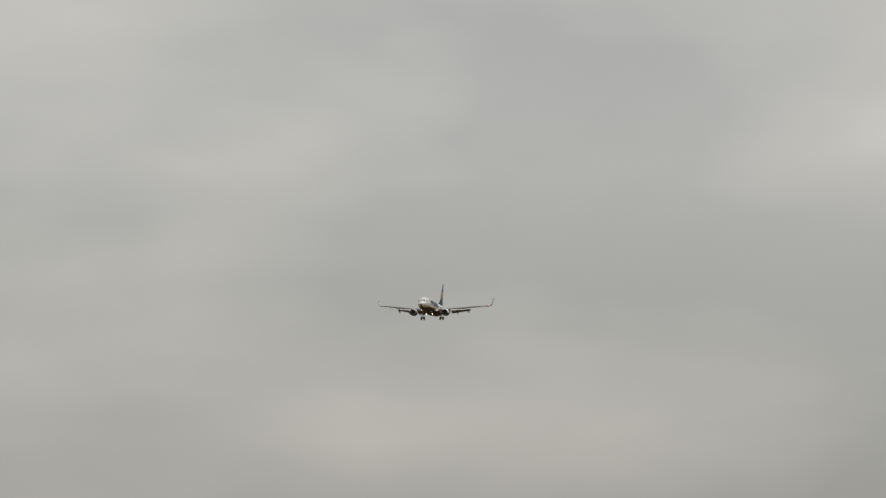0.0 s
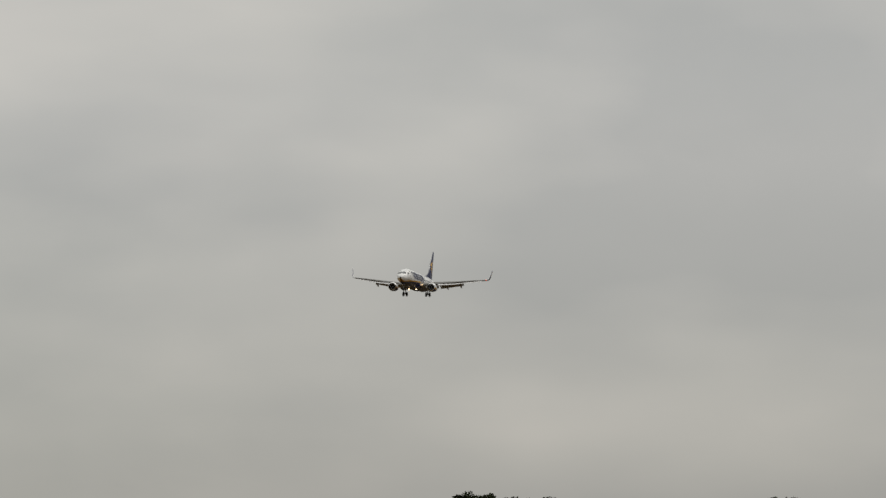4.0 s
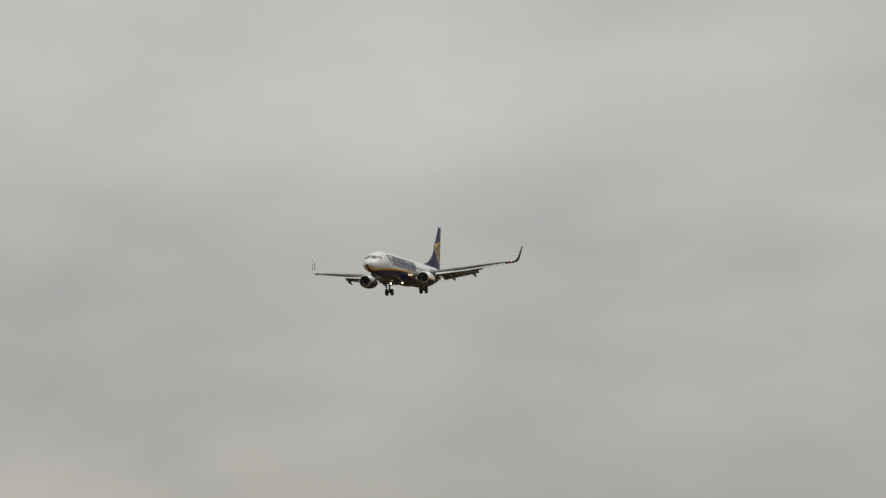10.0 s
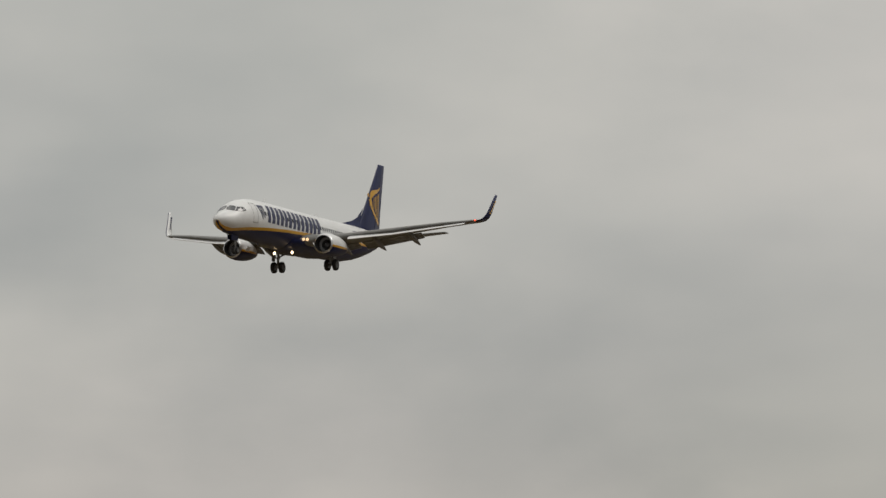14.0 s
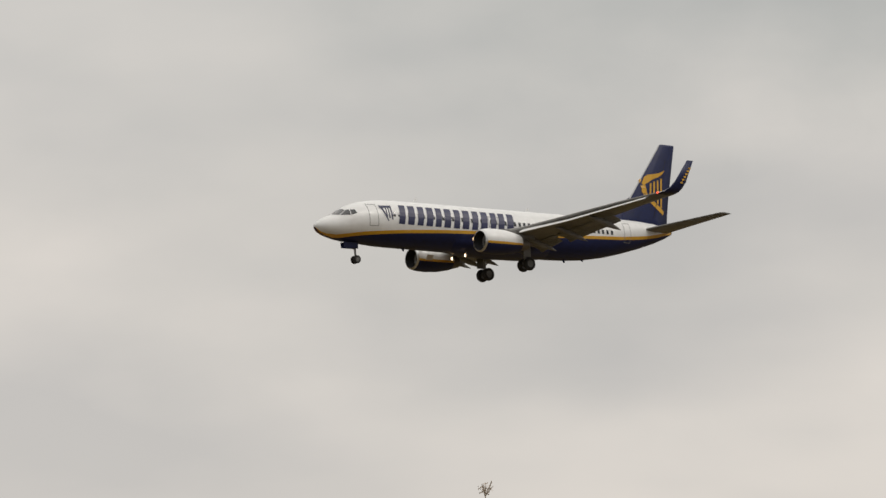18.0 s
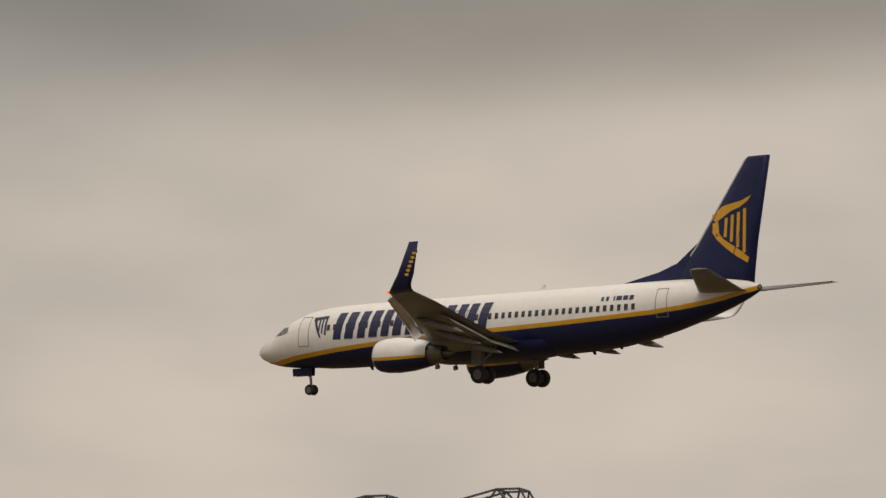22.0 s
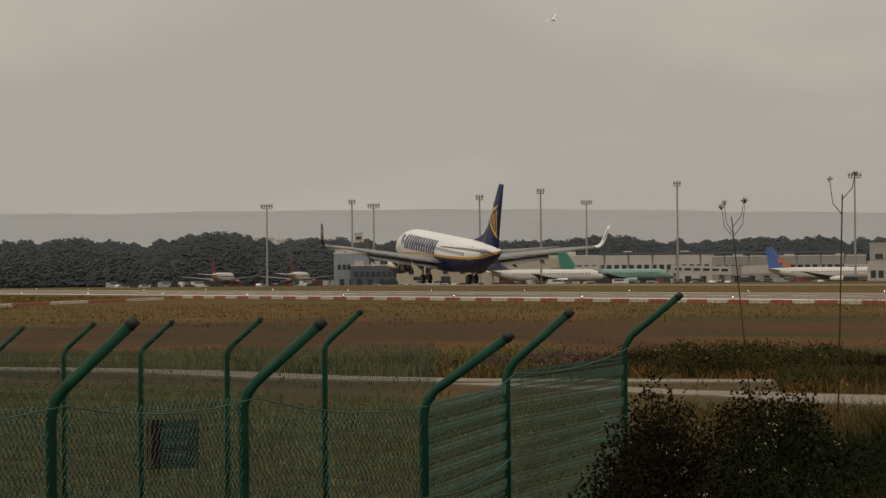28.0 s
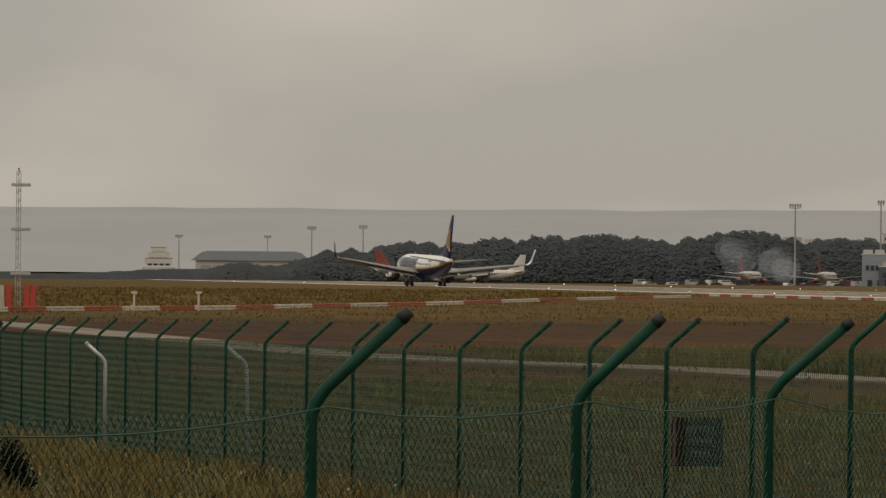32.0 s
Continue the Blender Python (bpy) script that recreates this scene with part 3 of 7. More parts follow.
def strand(points, parent, barbs=True, rad=0.004, sag=0.03, material=None, wavy=0.0):
    """A wire from point to point with a little sag, twisted barbs on it."""
    bm = bmesh.new()
    rnd = random.Random(len(points) * 31 + int(abs(points[0][0]) * 100))
    for a, b in zip(points, points[1:]):
        a, b = Vector(a), Vector(b)
        k = max(4, int((b - a).length / 0.45))
        pts = []
        for i in range(k + 1):
            u = i / k
            w = rnd.uniform(-wavy, wavy) if 0 < i < k else 0
            pts.append(a.lerp(b, u) + Vector((0, 0, -sag * 4 * u * (1 - u) + w)))
        for p, q in zip(pts, pts[1:]):
            tube(bm, p, q, rad, rad, 5, False)
        if barbs:
            count = int((b - a).length / 0.16)
            for i in range(count):
                u = (i + 0.5) / count
                p = a.lerp(b, u) + Vector((0, 0, -sag * 4 * u * (1 - u)))
                for dz in ((0.009, 0.004, 0.008), (-0.006, 0.005, 0.011)):
                    tube(bm, p - Vector(dz), p + Vector(dz), 0.003, 0.003, 3, False)
    return part("wire_strand", bm, material or BARBWIRE, parent)


BEYOND = []


def perimeter_fence():
    # near run of posts, the corner and the cross run behind it
    near = tagged(empty("chain_link_fence"), "green chain-link fence with cranked steel posts", "fence")
    spots = [(84.52, 13.6), (79.19, 16), (75.89, 18), (73.5, 20), (71.26, 21.8), (70.23, 25), (68.76, 30)]
    tips, tops, feet = [], [], []
    tipz = (2.34, 2.35, 2.32, 2.29, 2.2, 2.28, 2.34)
    for i, (b, r) in enumerate(spots):
        foot = at(b, r)
        perp = Vector((math.cos(radians(b)), math.sin(radians(b)), 0))
        bm, bend, tip = bent_post(foot, tipz[i] - foot.z - 0.31, perp, 0.43, 0.0225, 0.0, (0.325, 0.323, 0.319, 0.338, 0.405, 0.345, 0.362)[i])
        part("post", bm, [GREENPIPE, DARK], near, "", True)
        tips.append(tip)
        tops.append(bend)
        feet.append(foot)
    for a in range(len(spots) - 1):
        lo = 1.0 if a == 0 else 0.9
        chain_link(feet[a], feet[a + 1], lo, min(tops[a].z - feet[a].z, tops[a + 1].z - feet[a + 1].z) - 0.06, 0.05, 0.0017, "wire_mesh", near)
    for dz in (0.07, 0.5):
        strand([t - Vector((0, 0, dz)) for t in tops], near, False, 0.0035, 0.05, WIRE)
    # far run along the airfield
    far = tagged(empty("chain_link_fence"), "long green chain-link fence with cranked posts and wires", "fence")
    ft, fb, ff = [], [], []
    lat, head = 14.58, 91.5
    for i in range(1, 28):
        along_m = 38.22 + 3.03 * i
        r = math.hypot(lat, along_m)
        b = head - math.degrees(math.atan2(lat, along_m)) + math.degrees(0.345 / r)
        foot = at(b, r)
        tipz_far = float(np.interp(r, [41, 43.8, 46.6, 52.4, 58.3, 64, 73, 85, 97, 124], [2.2, 2.13, 2.04, 1.95, 1.81, 1.75, 1.67, 1.55, 1.45, 1.25]))
        perp = Vector((math.cos(radians(b)), math.sin(radians(b)), 0))
        up = tipz_far - foot.z - 0.31
        bm, bend, tip = bent_post(foot, up, perp, 0.44, 0.028)
        part("post", bm, [GREENPIPE, DARK], far, "", True)
        ft.append(tip)
        fb.append(bend)
        ff.append(foot)
    corner_r = math.hypot(lat, 38.22)
    corner = at(head - math.degrees(math.atan2(lat, 38.22)) + math.degrees(0.345 / corner_r), corner_r)
    chain_link(corner, ff[0], 0.02, fb[0].z - ff[0].z - 0.05, 0.06, 0.0026, "wire_mesh", far)
    for a in range(0, 26):
        chain_link(ff[a], ff[a + 1], 0.02, fb[a].z - ff[a].z - 0.05, 0.06, 0.0026, "wire_mesh", far)
    for k in range(3):
        u = 0.25 + 0.35 * k
        strand([b.lerp(t, u) for b, t in zip(fb, ft)], far, False, 0.004, 0.02, WIRE)
    # two loose grey posts leaning by it
    for b, r, dx in ((81.75, 80, 0.0), (79.95, 74, -0.35)):
        foot = at(b, r)
        perp = Vector((math.cos(radians(b)), math.sin(radians(b)), 0))
        bm, bend, tip = bent_post(foot, 1.75, -perp, 0.42, 0.032, dx)
        tagged(part("spare_post", bm, [GREYPIPE, GREYPIPE], None, "", True), "pale grey cranked post leaning by the fence", "post")
    # dark notice on the far run
    board = tagged(empty("notice_board"), "dark notice with a red edge wired to the fence", "sign")
    base = facing(74.38, 48.9, 0.2)
    board.matrix_world = base
    bm = bmesh.new()
    box(bm, 0, -0.06, 0.99, 0.55, 0.01, 0.52, None, 0.004)
    part("panel", bm, SIGNDARK, board)
    bm = bmesh.new()
    box(bm, -0.245, -0.069, 0.99, 0.035, 0.006, 0.5)
    part("red_edge", bm, REDDULL, board)
    for k in range(3):
        bm = bmesh.new()
        box(bm, 0.03, -0.069, 1.14 - 0.13 * k, 0.3 - 0.05 * k, 0.006, 0.035)
        part("text_bar", bm, GREYDULL, board)
    # fence between the shrubs and the gate
    right = tagged(empty("chain_link_fence"), "weathered green chain-link fence with barbed wire arms", "fence")
    info = []
    for b, r, ztip, arm, reach in ((64.5, 43, 2.865, 0.7, 0.27), (61.6, 41, 3.255, 0.58, 0.225)):
        foot = at(b, r)
        perp = Vector((math.cos(radians(b)), math.sin(radians(b)), 0))
        bm, bend, tip = bent_post(foot, ztip - foot.z - arm * 0.7, -perp, arm, 0.033, 0.0, reach)
        part("post", bm, [WEATHERED, GATEDARK], right, "", True)
        info.append((foot, bend, tip))
    gate_foot = at(60.45, 40.7)
    info.append((gate_foot, gate_foot + Vector((0, 0, 2.4)), gate_foot + Vector((0, 0, 2.9))))
    for a, c in zip(info, info[1:]):
        chain_link(a[0], c[0], 0.02, 2.15, 0.04, 0.0019, "wire_mesh", right, OLDWIRE)
    for k in range(4):
        u = 0.05 + 0.31 * k
        strand([a[1].lerp(a[2], u) for a in info], right, True, 0.004, 0.06)
    bm = bmesh.new()
    tube(bm, info[1][1] - Vector((0, 0, 0.05)), info[2][1] - Vector((0, 0, 0.15)), 0.025)
    part("top_rail", bm, GREENPIPE, right)
    # fence beyond the gate
    beyond = tagged(empty("chain_link_fence"), "green chain-link fence with cranked posts and barbed wire", "fence")
    info = []
    for b, r, up, arm in ((51.35, 41, 2.63, 0.42), (48.75, 43, 2.4, 0.56), (45.6, 46, 2.3, 0.5), (42.5, 49, 2.3, 0.44), (39.4, 53, 2.3, 0.44)):
        foot = at(b, r)
        perp = Vector((math.cos(radians(b)), math.sin(radians(b)), 0))
        bm, bend, tip = bent_post(foot, up, -perp, arm, 0.027, 0.0, 0.35)
        part("post", bm, [GREENPIPE, GATEDARK], beyond, "", True)
        info.append((foot, bend, tip))
    BEYOND.extend(info[0][1:])
    for a, c in zip(info, info[1:]):
        chain_link(a[0], c[0], 0.02, 2.1, 0.06, 0.0026, "wire_mesh", beyond)
    for k in range(4):
        strand([a[1].lerp(a[2], 0.05 + 0.31 * k) for a in info], beyond, True, 0.004, 0.05)


def gate():
    g = tagged(empty("vehicle_gate"), "tall dark green barred vehicle gate under barbed wire", "gate")
    left, right = at(60.35, 40.7), at(52.85, 40.7)
    d = (right - left)
    d.z = 0
    width = d.length
    ang = math.atan2(d.y, d.x)
    z0 = 0.45
    m = Matrix.Translation((left.x, left.y, 0)) @ Matrix.Rotation(ang, 4, "Z")
    g.matrix_world = m
    top = 2.84

    def bar(name, x, y, za, zb, w, dp, material, parent=g, bevel=0.0):
        bm = bmesh.new()
        box(bm, x, y, (za + zb) / 2, w, dp, zb - za, None, bevel)
        return part(name, bm, material, parent)
    leaf = bar("gate_leaf", width / 2, 0, top - 0.09, top, width, 0.06, GATEGREEN)
    bar("bottom_rail", width / 2, 0, z0 + 0.1, z0 + 0.18, width, 0.06, GATEGREEN, leaf)
    n = int(width / 0.122)
    me = None
    for i in range(n + 1):
        x = 0.04 + i * (width - 0.08) / n
        ob = bar("bar", x, 0, z0 + 0.15, top - 0.05, 0.032, 0.032, GATEGREEN, leaf)
    # twin posts either side, with flat caps
    for x, h in ((-0.12, 3.4), (0.02, 3.4), (width - 0.02, 3.45), (width + 0.17, 3.45), (width + 0.71, 3.43), (width + 0.87, 3.43)):
        bar("gate_post", x, 0.02, z0 - 0.2, h, 0.1, 0.12, GATEDARK, g, 0.008)
    for x, h in ((-0.05, 3.4), (width + 0.075, 3.45), (width + 0.79, 3.43)):
        bar("cap", x, 0.02, h, h + 0.02, 0.32, 0.16, GATEDARK)
    for x, w in ((-0.05, 0.24), (width + 0.075, 0.27), (width + 0.8, 0.3)):
        bar("stile", x, 0.03, z0 + 0.1, top - 0.02, w, 0.05, GATEGREEN, g, 0.006)
    # side wicket
    wk = bar("wicket", width + 0.48, 0, top - 0.1, top - 0.04, 0.62, 0.05, GATEGREEN)
    bar("cross_rail", width + 0.12, 0.11, top - 0.43, top - 0.395, 1.1, 0.03, GATEGREEN, wk)
    bar("cross_rail", width + 0.55, -0.03, top + 0.18, top + 0.23, 0.75, 0.05, GATEDARK, wk)
    for i in range(5):
        bar("bar", width + 0.26 + i * 0.1, 0, z0 + 0.1, top - 0.07, 0.03, 0.03, GATEGREEN, wk)
    # wire posts on the leaf and four strands
    for x in (width * 0.395, width * 0.785):
        bar("wire_post", x, 0.02, top, top + 0.62, 0.045, 0.05, GATEDARK)
    for k in range(4):
        z = top + 0.04 + 0.155 * k + 0.04
        strand([(0.02, 0, z + 0.11), (width * 0.395, 0, z + 0.075), (width * 0.785, 0, z + 0.035), (width, 0, z)], g, True, 0.006, 0.02, None, 0.012)
        strand([(-0.16, 0, z), (-1.6, -1.0, z - 0.25 + 0.02 * k)], g, True, 0.005, 0.02, None, 0.006)
        strand([(width + 0.2, 0, z + 0.06), (width + 0.8, 0, z + 0.06), m.inverted() @ BEYOND[0].lerp(BEYOND[1], 0.05 + 0.31 * k)], g, True, 0.005, 0.02, None, 0.008)
        bm = bmesh.new()
        tube(bm, (width + 0.2, 0, z + 0.06), (width + 0.36, 0, z + 0.06), 0.016, 0.006, 8)
        part("insulator", bm, DARK, g)
        bm = bmesh.new()
        tube(bm, (-0.17, 0, z), (-0.24, 0, z - 0.01), 0.016, 0.01, 8)
        part("insulator", bm, DARK, g)
    # red panel with its white marking
    sign = bmesh.new()
    box(sign, width * 0.5, -0.05, 2.06, 0.36, 0.012, 0.41, None, 0.004)
    plate = part("sign_plate", sign, SIGNRED, g, "red plate with white marking")
    for text, z in (("P", 2.135), ("11", 1.99)):
        cu = bpy.data.curves.new("letter", "FONT")
        cu.body, cu.size, cu.extrude, cu.align_x, cu.align_y = text, 0.185, 0.003, "CENTER", "CENTER"
        tmp = bpy.data.objects.new("letter", cu)
        me = bpy.data.meshes.new_from_object(tmp)
        bpy.data.objects.remove(tmp)
        me.materials.append(SIGNWHITE)
        ob = new("letter", me)
        ob.parent = plate
        ob.matrix_local = Matrix.Translation((width * 0.5, -0.062, z)) @ Matrix.Rotation(radians(90), 4, "X")


perimeter_fence()
gate()


# ---- apron, terminal and distance ----
STEEL = mat("grey_mast_steel", (0.3, 0.3, 0.29), 0.55, 0.2, 0.15, 1.0, 0.2)
CREAM = mat("cream_render", (0.4, 0.35, 0.27), 0.85, 0, 0.12, 0.6, 0.06)
GREYWALL = mat("grey_concrete_wall", (0.3, 0.29, 0.27), 0.85, 0, 0.14, 0.5, 0.06)
PALEWALL = mat("pale_panel_wall", (0.44, 0.42, 0.39), 0.7, 0, 0.12, 0.7, 0.08)
ROOFPALE = mat("pale_metal_roof", (0.55, 0.54, 0.5), 0.5, 0.1, 0.1, 0.6, 0.08)
ROOFBLUE = mat("blue_grey_roof", (0.24, 0.27, 0.3), 0.6, 0.1, 0.12, 0.6, 0.08)
GLAZING = mat("dark_window_glass", (0.035, 0.045, 0.055), 0.15, 0, 0.3, 0.8, 0.2, per_object=0.5)
JETBLUE = mat("dark_blue_cladding", (0.075, 0.09, 0.105), 0.5, 0, 0.2, 0.8, 0.1)
# far pines: distance haze is mixed into the leaf colour, greyer and bluer
FARLEAF = mat("hazed_pine_foliage", (0.056, 0.064, 0.067), 0.95, 0, 0.2, 0.35, 0.05, per_island=0.12, spec=0.05)
# hills: the pale blue-grey is aerial haze painted as base colour
HILL = mat("haze_tinted_hill_scrub", (0.27, 0.28, 0.285), 0.95, 0, 0.06, 0.01, 0.002)
REDSIGN = mat("red_painted_steel", (0.45, 0.05, 0.035), 0.6, 0, 0.15, 2.0, 0.3)
DULLRED = mat("faded_red_band", (0.3, 0.12, 0.09), 0.7, 0, 0.15, 2.0, 0.3)
HALLWALL = mat("pale_blue_grey_cladding", (0.56, 0.58, 0.58), 0.6, 0, 0.08, 0.6, 0.08)
OFFICE = mat("brown_grey_concrete", (0.21, 0.185, 0.155), 0.85, 0, 0.2, 0.5, 0.06)
RIBBON = mat("dull_dark_glazing", (0.05, 0.05, 0.052), 0.45, 0, 0.4, 0.8, 0.2, per_object=0.9)
WHITEHULL = mat("weathered_white_hull", (0.56, 0.54, 0.51), 0.45, 0, 0.1, 0.8, 0.1)
CARPAINTS = [mat("car_" + n, c, 0.35, 0.1, 0.05, 1.0, 0.3, coat=0.4) for n, c in (("white", (0.6, 0.6, 0.58)), ("silver", (0.35, 0.36, 0.37)), ("dark", (0.03, 0.035, 0.045)), ("red", (0.14, 0.035, 0.03)))]


def flood_mast(b, r, top, wide, first=[None]):
    """An apron floodlight mast with a lamp frame on top."""
    m = facing(b, r)
    h = top - m.translation.z
    ob = empty("floodlight_mast", m)
    tagged(ob, "tall grey steel floodlight mast with a lamp frame", "light mast", group="apron floodlight masts")
    bm = bmesh.new()
    tube(bm, (0, 0, 0), (0, 0, h - 0.8), 0.42, 0.24, 10)
    part("pole", bm, STEEL, ob)
    bm = bmesh.new()
    w = 4.4 if wide else 2.6
    box(bm, 0, 0, h - 0.7, w, 0.5, 0.18)
    box(bm, 0, 0, h - 1.5, w * 0.8, 0.35, 0.14)
    head = part("lamp_frame", bm, STEEL, ob)
    n = 5 if wide else 3
    for i in range(n):
        bm = bmesh.new()
        x = (i - (n - 1) / 2) * w / n
        box(bm, x, -0.35, h - 0.25, w / n * 0.72, 0.5, 0.7, None, 0.05)
        box(bm, x, -0.3, h - 1.15, w / n * 0.6, 0.4, 0.5, None, 0.05)
        part("floodlight", bm, GREYWALL, head)
    return ob


def masts():
    for b, r, top, wide in ((73.19, 1600, 26.5, 1), (72.13, 1600, 27.9, 0), (71.86, 1600, 26.5, 1), (70.54, 1450, 26.7, 0), (69.78, 1450, 28.5, 0), (69.21, 1700, 28.5, 1),
                            (68.08, 1450, 30.4, 0), (65.88, 1430, 32.0, 1), (62.93, 1300, 31.0, 1), (79.2, 2200, 22.9, 1), (78.56, 2200, 23.5, 1), (79.75, 2600, 21.2, 1), (80.85, 2600, 21.2, 1),
                            (50.69, 900, 24.9, 1), (56.94, 1000, 26.0, 0), (56.35, 1000, 23.0, 1), (59.93, 900, 24.6, 0), (47.53, 1000, 17.9, 0), (45.43, 1000, 18.7, 1), (43.27, 900, 30.3, 1), (75.3, 1900, 11, 0)):
        flood_mast(b, r, top, wide)


def block(name, m, w, d, h, wall, parent=None, roof=None, lip=0.35):
    """One building volume with a parapet, its front on -y."""
    bm = bmesh.new()
    box(bm, 0, d / 2, h / 2, w, d, h, m)
    ob = part(name, bm, wall, parent)
    bm = bmesh.new()
    for x, y, sx, sy in ((0, 0.1, w + 0.3, 0.3), (0, d - 0.1, w + 0.3, 0.3), (-w / 2, d / 2, 0.3, d), (w / 2, d / 2, 0.3, d)):
        box(bm, x, y, h + lip / 2 - 0.05, sx, sy, lip, m)
    part("parapet", bm, roof or wall, ob)
    return ob


def window_row(ob, m, xs, z, w, h, name="window", off=-0.06, material=None):
    for x in xs:
        bm = bmesh.new()
        box(bm, x, off, z, w, 0.16, h, m)
        win = part(name, bm, material or GLAZING, ob)
    return None


def span(lo, hi, n):
    return [lo + (hi - lo) * (i + 0.5) / n for i in range(n)]


def terminal():
    # grey office block with window bands
    m = facing(49.7, 1000)
    b = tagged(empty("office_building", m), "long grey concrete office block with bands of windows", "building")
    I = Matrix.Identity(4)
    parts = ((-31.5, 17, 14.2, 14), (-16.5, 12.5, 14.5, 14), (1.5, 28, 17.0, 18), (21.0, 9, 15.2, 16), (31, 13, 15.6, 16))
    for k, (x, w, h, d) in enumerate(parts):
        mm = Matrix.Translation((x, (0.5, 0, -0.6, 0.4, 0)[k], 0))
        wall = block("wing_block", mm, w, d, h, OFFICE if k != 3 else PALEWALL, b)
        if k != 3:
            for fl in range(4 if k != 2 else 5):
                z = 2.4 + fl * 3.1
                if z < h - 1:
                    window_row(wall, mm, span(-w / 2 + 0.6, w / 2 - 0.6, max(3, int(w / 2.6))), z, 2.3, 1.9, "window", -0.06, RIBBON)
    for x in (1.6, 8.2, 12.6, 17.5):
        # steel lattice towers in front of it
        t = tagged(empty("lattice_mast", facing(49.7, 905) @ Matrix.Translation((x - 9, 0, 0))), "slim steel lattice lighting tower", "light mast", group="lattice lighting towers")
        bm = bmesh.new()
        for sx in (-0.5, 0.5):
            for sy in (-0.5, 0.5):
                tube(bm, (sx, sy, 0), (sx * 0.8, sy * 0.8, 18), 0.09, 0.08, 5)
        for k in range(12):
            z = 1.5 * k
            for a, c in (((-0.5, -0.5), (0.5, -0.5)), ((0.5, -0.5), (0.5, 0.5)), ((0.5, 0.5), (-0.5, 0.5)), ((-0.5, 0.5), (-0.5, -0.5))):
                tube(bm, (a[0], a[1], z), (c[0], c[1], z + 1.5), 0.05, 0.05, 4)
        part("lattice", bm, DULLRED, t)
        bm = bmesh.new()
        box(bm, 0, 0, 18.3, 3.4, 0.7, 0.25)
        for i in range(4):
            box(bm, -1.3 + i * 0.87, -0.3, 18.8, 0.6, 0.5, 0.6, None, 0.04)
        part("lamp_frame", bm, STEEL, t)
    # gabled hall with louvred front
    m = facing(54.3, 800)
    hall = tagged(empty("departure_hall", m), "pale terminal hall with shallow gable roof and louvred front", "building")
    bm = bmesh.new()
    w = 46
    loft(bm, [[Vector((x, y, z)) for x, z in ((-w / 2, 0), (w / 2, 0), (w / 2, 12.2), (6, 15.2), (-w / 2, 12.6))] for y in (0, 40)])
    wall = part("wall", fix(bm), HALLWALL, hall)
    bm = bmesh.new()
    loft(bm, [[Vector((x, y, z)) for x, z in ((-w / 2 - 0.6, 12.6), (6, 15.3), (w / 2 + 0.8, 12.2), (w / 2 + 0.8, 12.5), (6, 15.7), (-w / 2 - 0.6, 13.0))] for y in (-0.8, 41)])
    part("roof", fix(bm), HALLWALL, hall)
    for k in range(13):
        bm = bmesh.new()
        box(bm, 2, -0.12, 1.0 + k * 0.78, w - 6, 0.25, 0.16)
        part("louvre", bm, PALEWALL, wall)
    for k in range(15):
        bm = bmesh.new()
        box(bm, -17 + k * 2.8, -0.2, 5.4, 0.22, 0.3, 10.6)
        part("mullion", bm, ROOFPALE, wall)
    # stair box and long glazed pier
    m = facing(56.85, 800)
    pier = tagged(empty("terminal_pier", m), "flat-roofed terminal pier with dark glazing", "building")
    block("stair_box", Matrix.Translation((0, 2, 0)), 34, 14, 13.0, PALEWALL, pier)
    w2 = block("glazed_front", Matrix.Translation((-2, -6, 0)), 46, 9, 6.8, JETBLUE, pier, ROOFPALE)
    window_row(w2, Matrix.Translation((-2, -6, 0)), span(-22, 22, 18), 4.6, 2.1, 1.9)
    window_row(w2, Matrix.Translation((-2, -6, 0)), span(-22, 22, 18), 1.6, 2.1, 1.8)
    bm = bmesh.new()
    for x in (-9, -5):
        box(bm, x + 20, 0.5, 10.2, 0.5, 1.0, 6.0)
    box(bm, 13, 0.5, 13.1, 4.6, 1.0, 0.5)
    part("portal_frame", bm, GREYWALL, pier)
    m = facing(59.4, 800)
    lng = tagged(empty("terminal_wing", m), "long low grey terminal wing with ribbon windows", "building")
    ww = block("wall_block", Matrix.Identity(4), 38, 16, 12.6, GREYWALL, lng, ROOFPALE)
    window_row(ww, Matrix.Identity(4), span(-18, 18, 14), 8.2, 2.2, 1.2)
    window_row(ww, Matrix.Identity(4), span(-18, 18, 12), 3.0, 2.6, 2.4)
    # control tower
    m = facing(59.66, 1400)
    tw = tagged(empty("control_tower", m), "pale concrete control tower with flared cab", "control tower")
    def drum(name, z0, r0, z1, r1, material, n=12):
        bm = bmesh.new()
        tube(bm, (0, 0, z0), (0, 0, z1), r0, r1, n)
        return part(name, bm, material, tw)
    drum("shaft", 0, 3.6, 25, 3.3, GREYWALL)
    drum("lower_deck", 25, 6.8, 31, 7.0, GREYWALL, 16)
    drum("deck_windows", 27.2, 7.05, 29.4, 7.08, GLAZING, 16)
    drum("neck", 31, 4.2, 33, 4.6, GREYWALL)
    drum("balcony", 33, 6.0, 34.0, 5.6, PALEWALL, 16)
    drum("cab", 34, 4.4, 37.2, 5.6, GLAZING, 12)
    drum("roof", 37.2, 5.9, 38.2, 5.3, PALEWALL, 12)
    bm = bmesh.new()
    tube(bm, (0, 0, 38), (0, 0, 42), 0.12)
    tube(bm, (-3, 0, 41.2), (3, 0, 41.2), 0.08)
    part("aerial", bm, STEEL, tw)
    # cream terminal block with roof boxes
    m = facing(62.2, 1100)
    big = tagged(empty("terminal_building", m), "large cream concrete terminal block with roof boxes", "building")
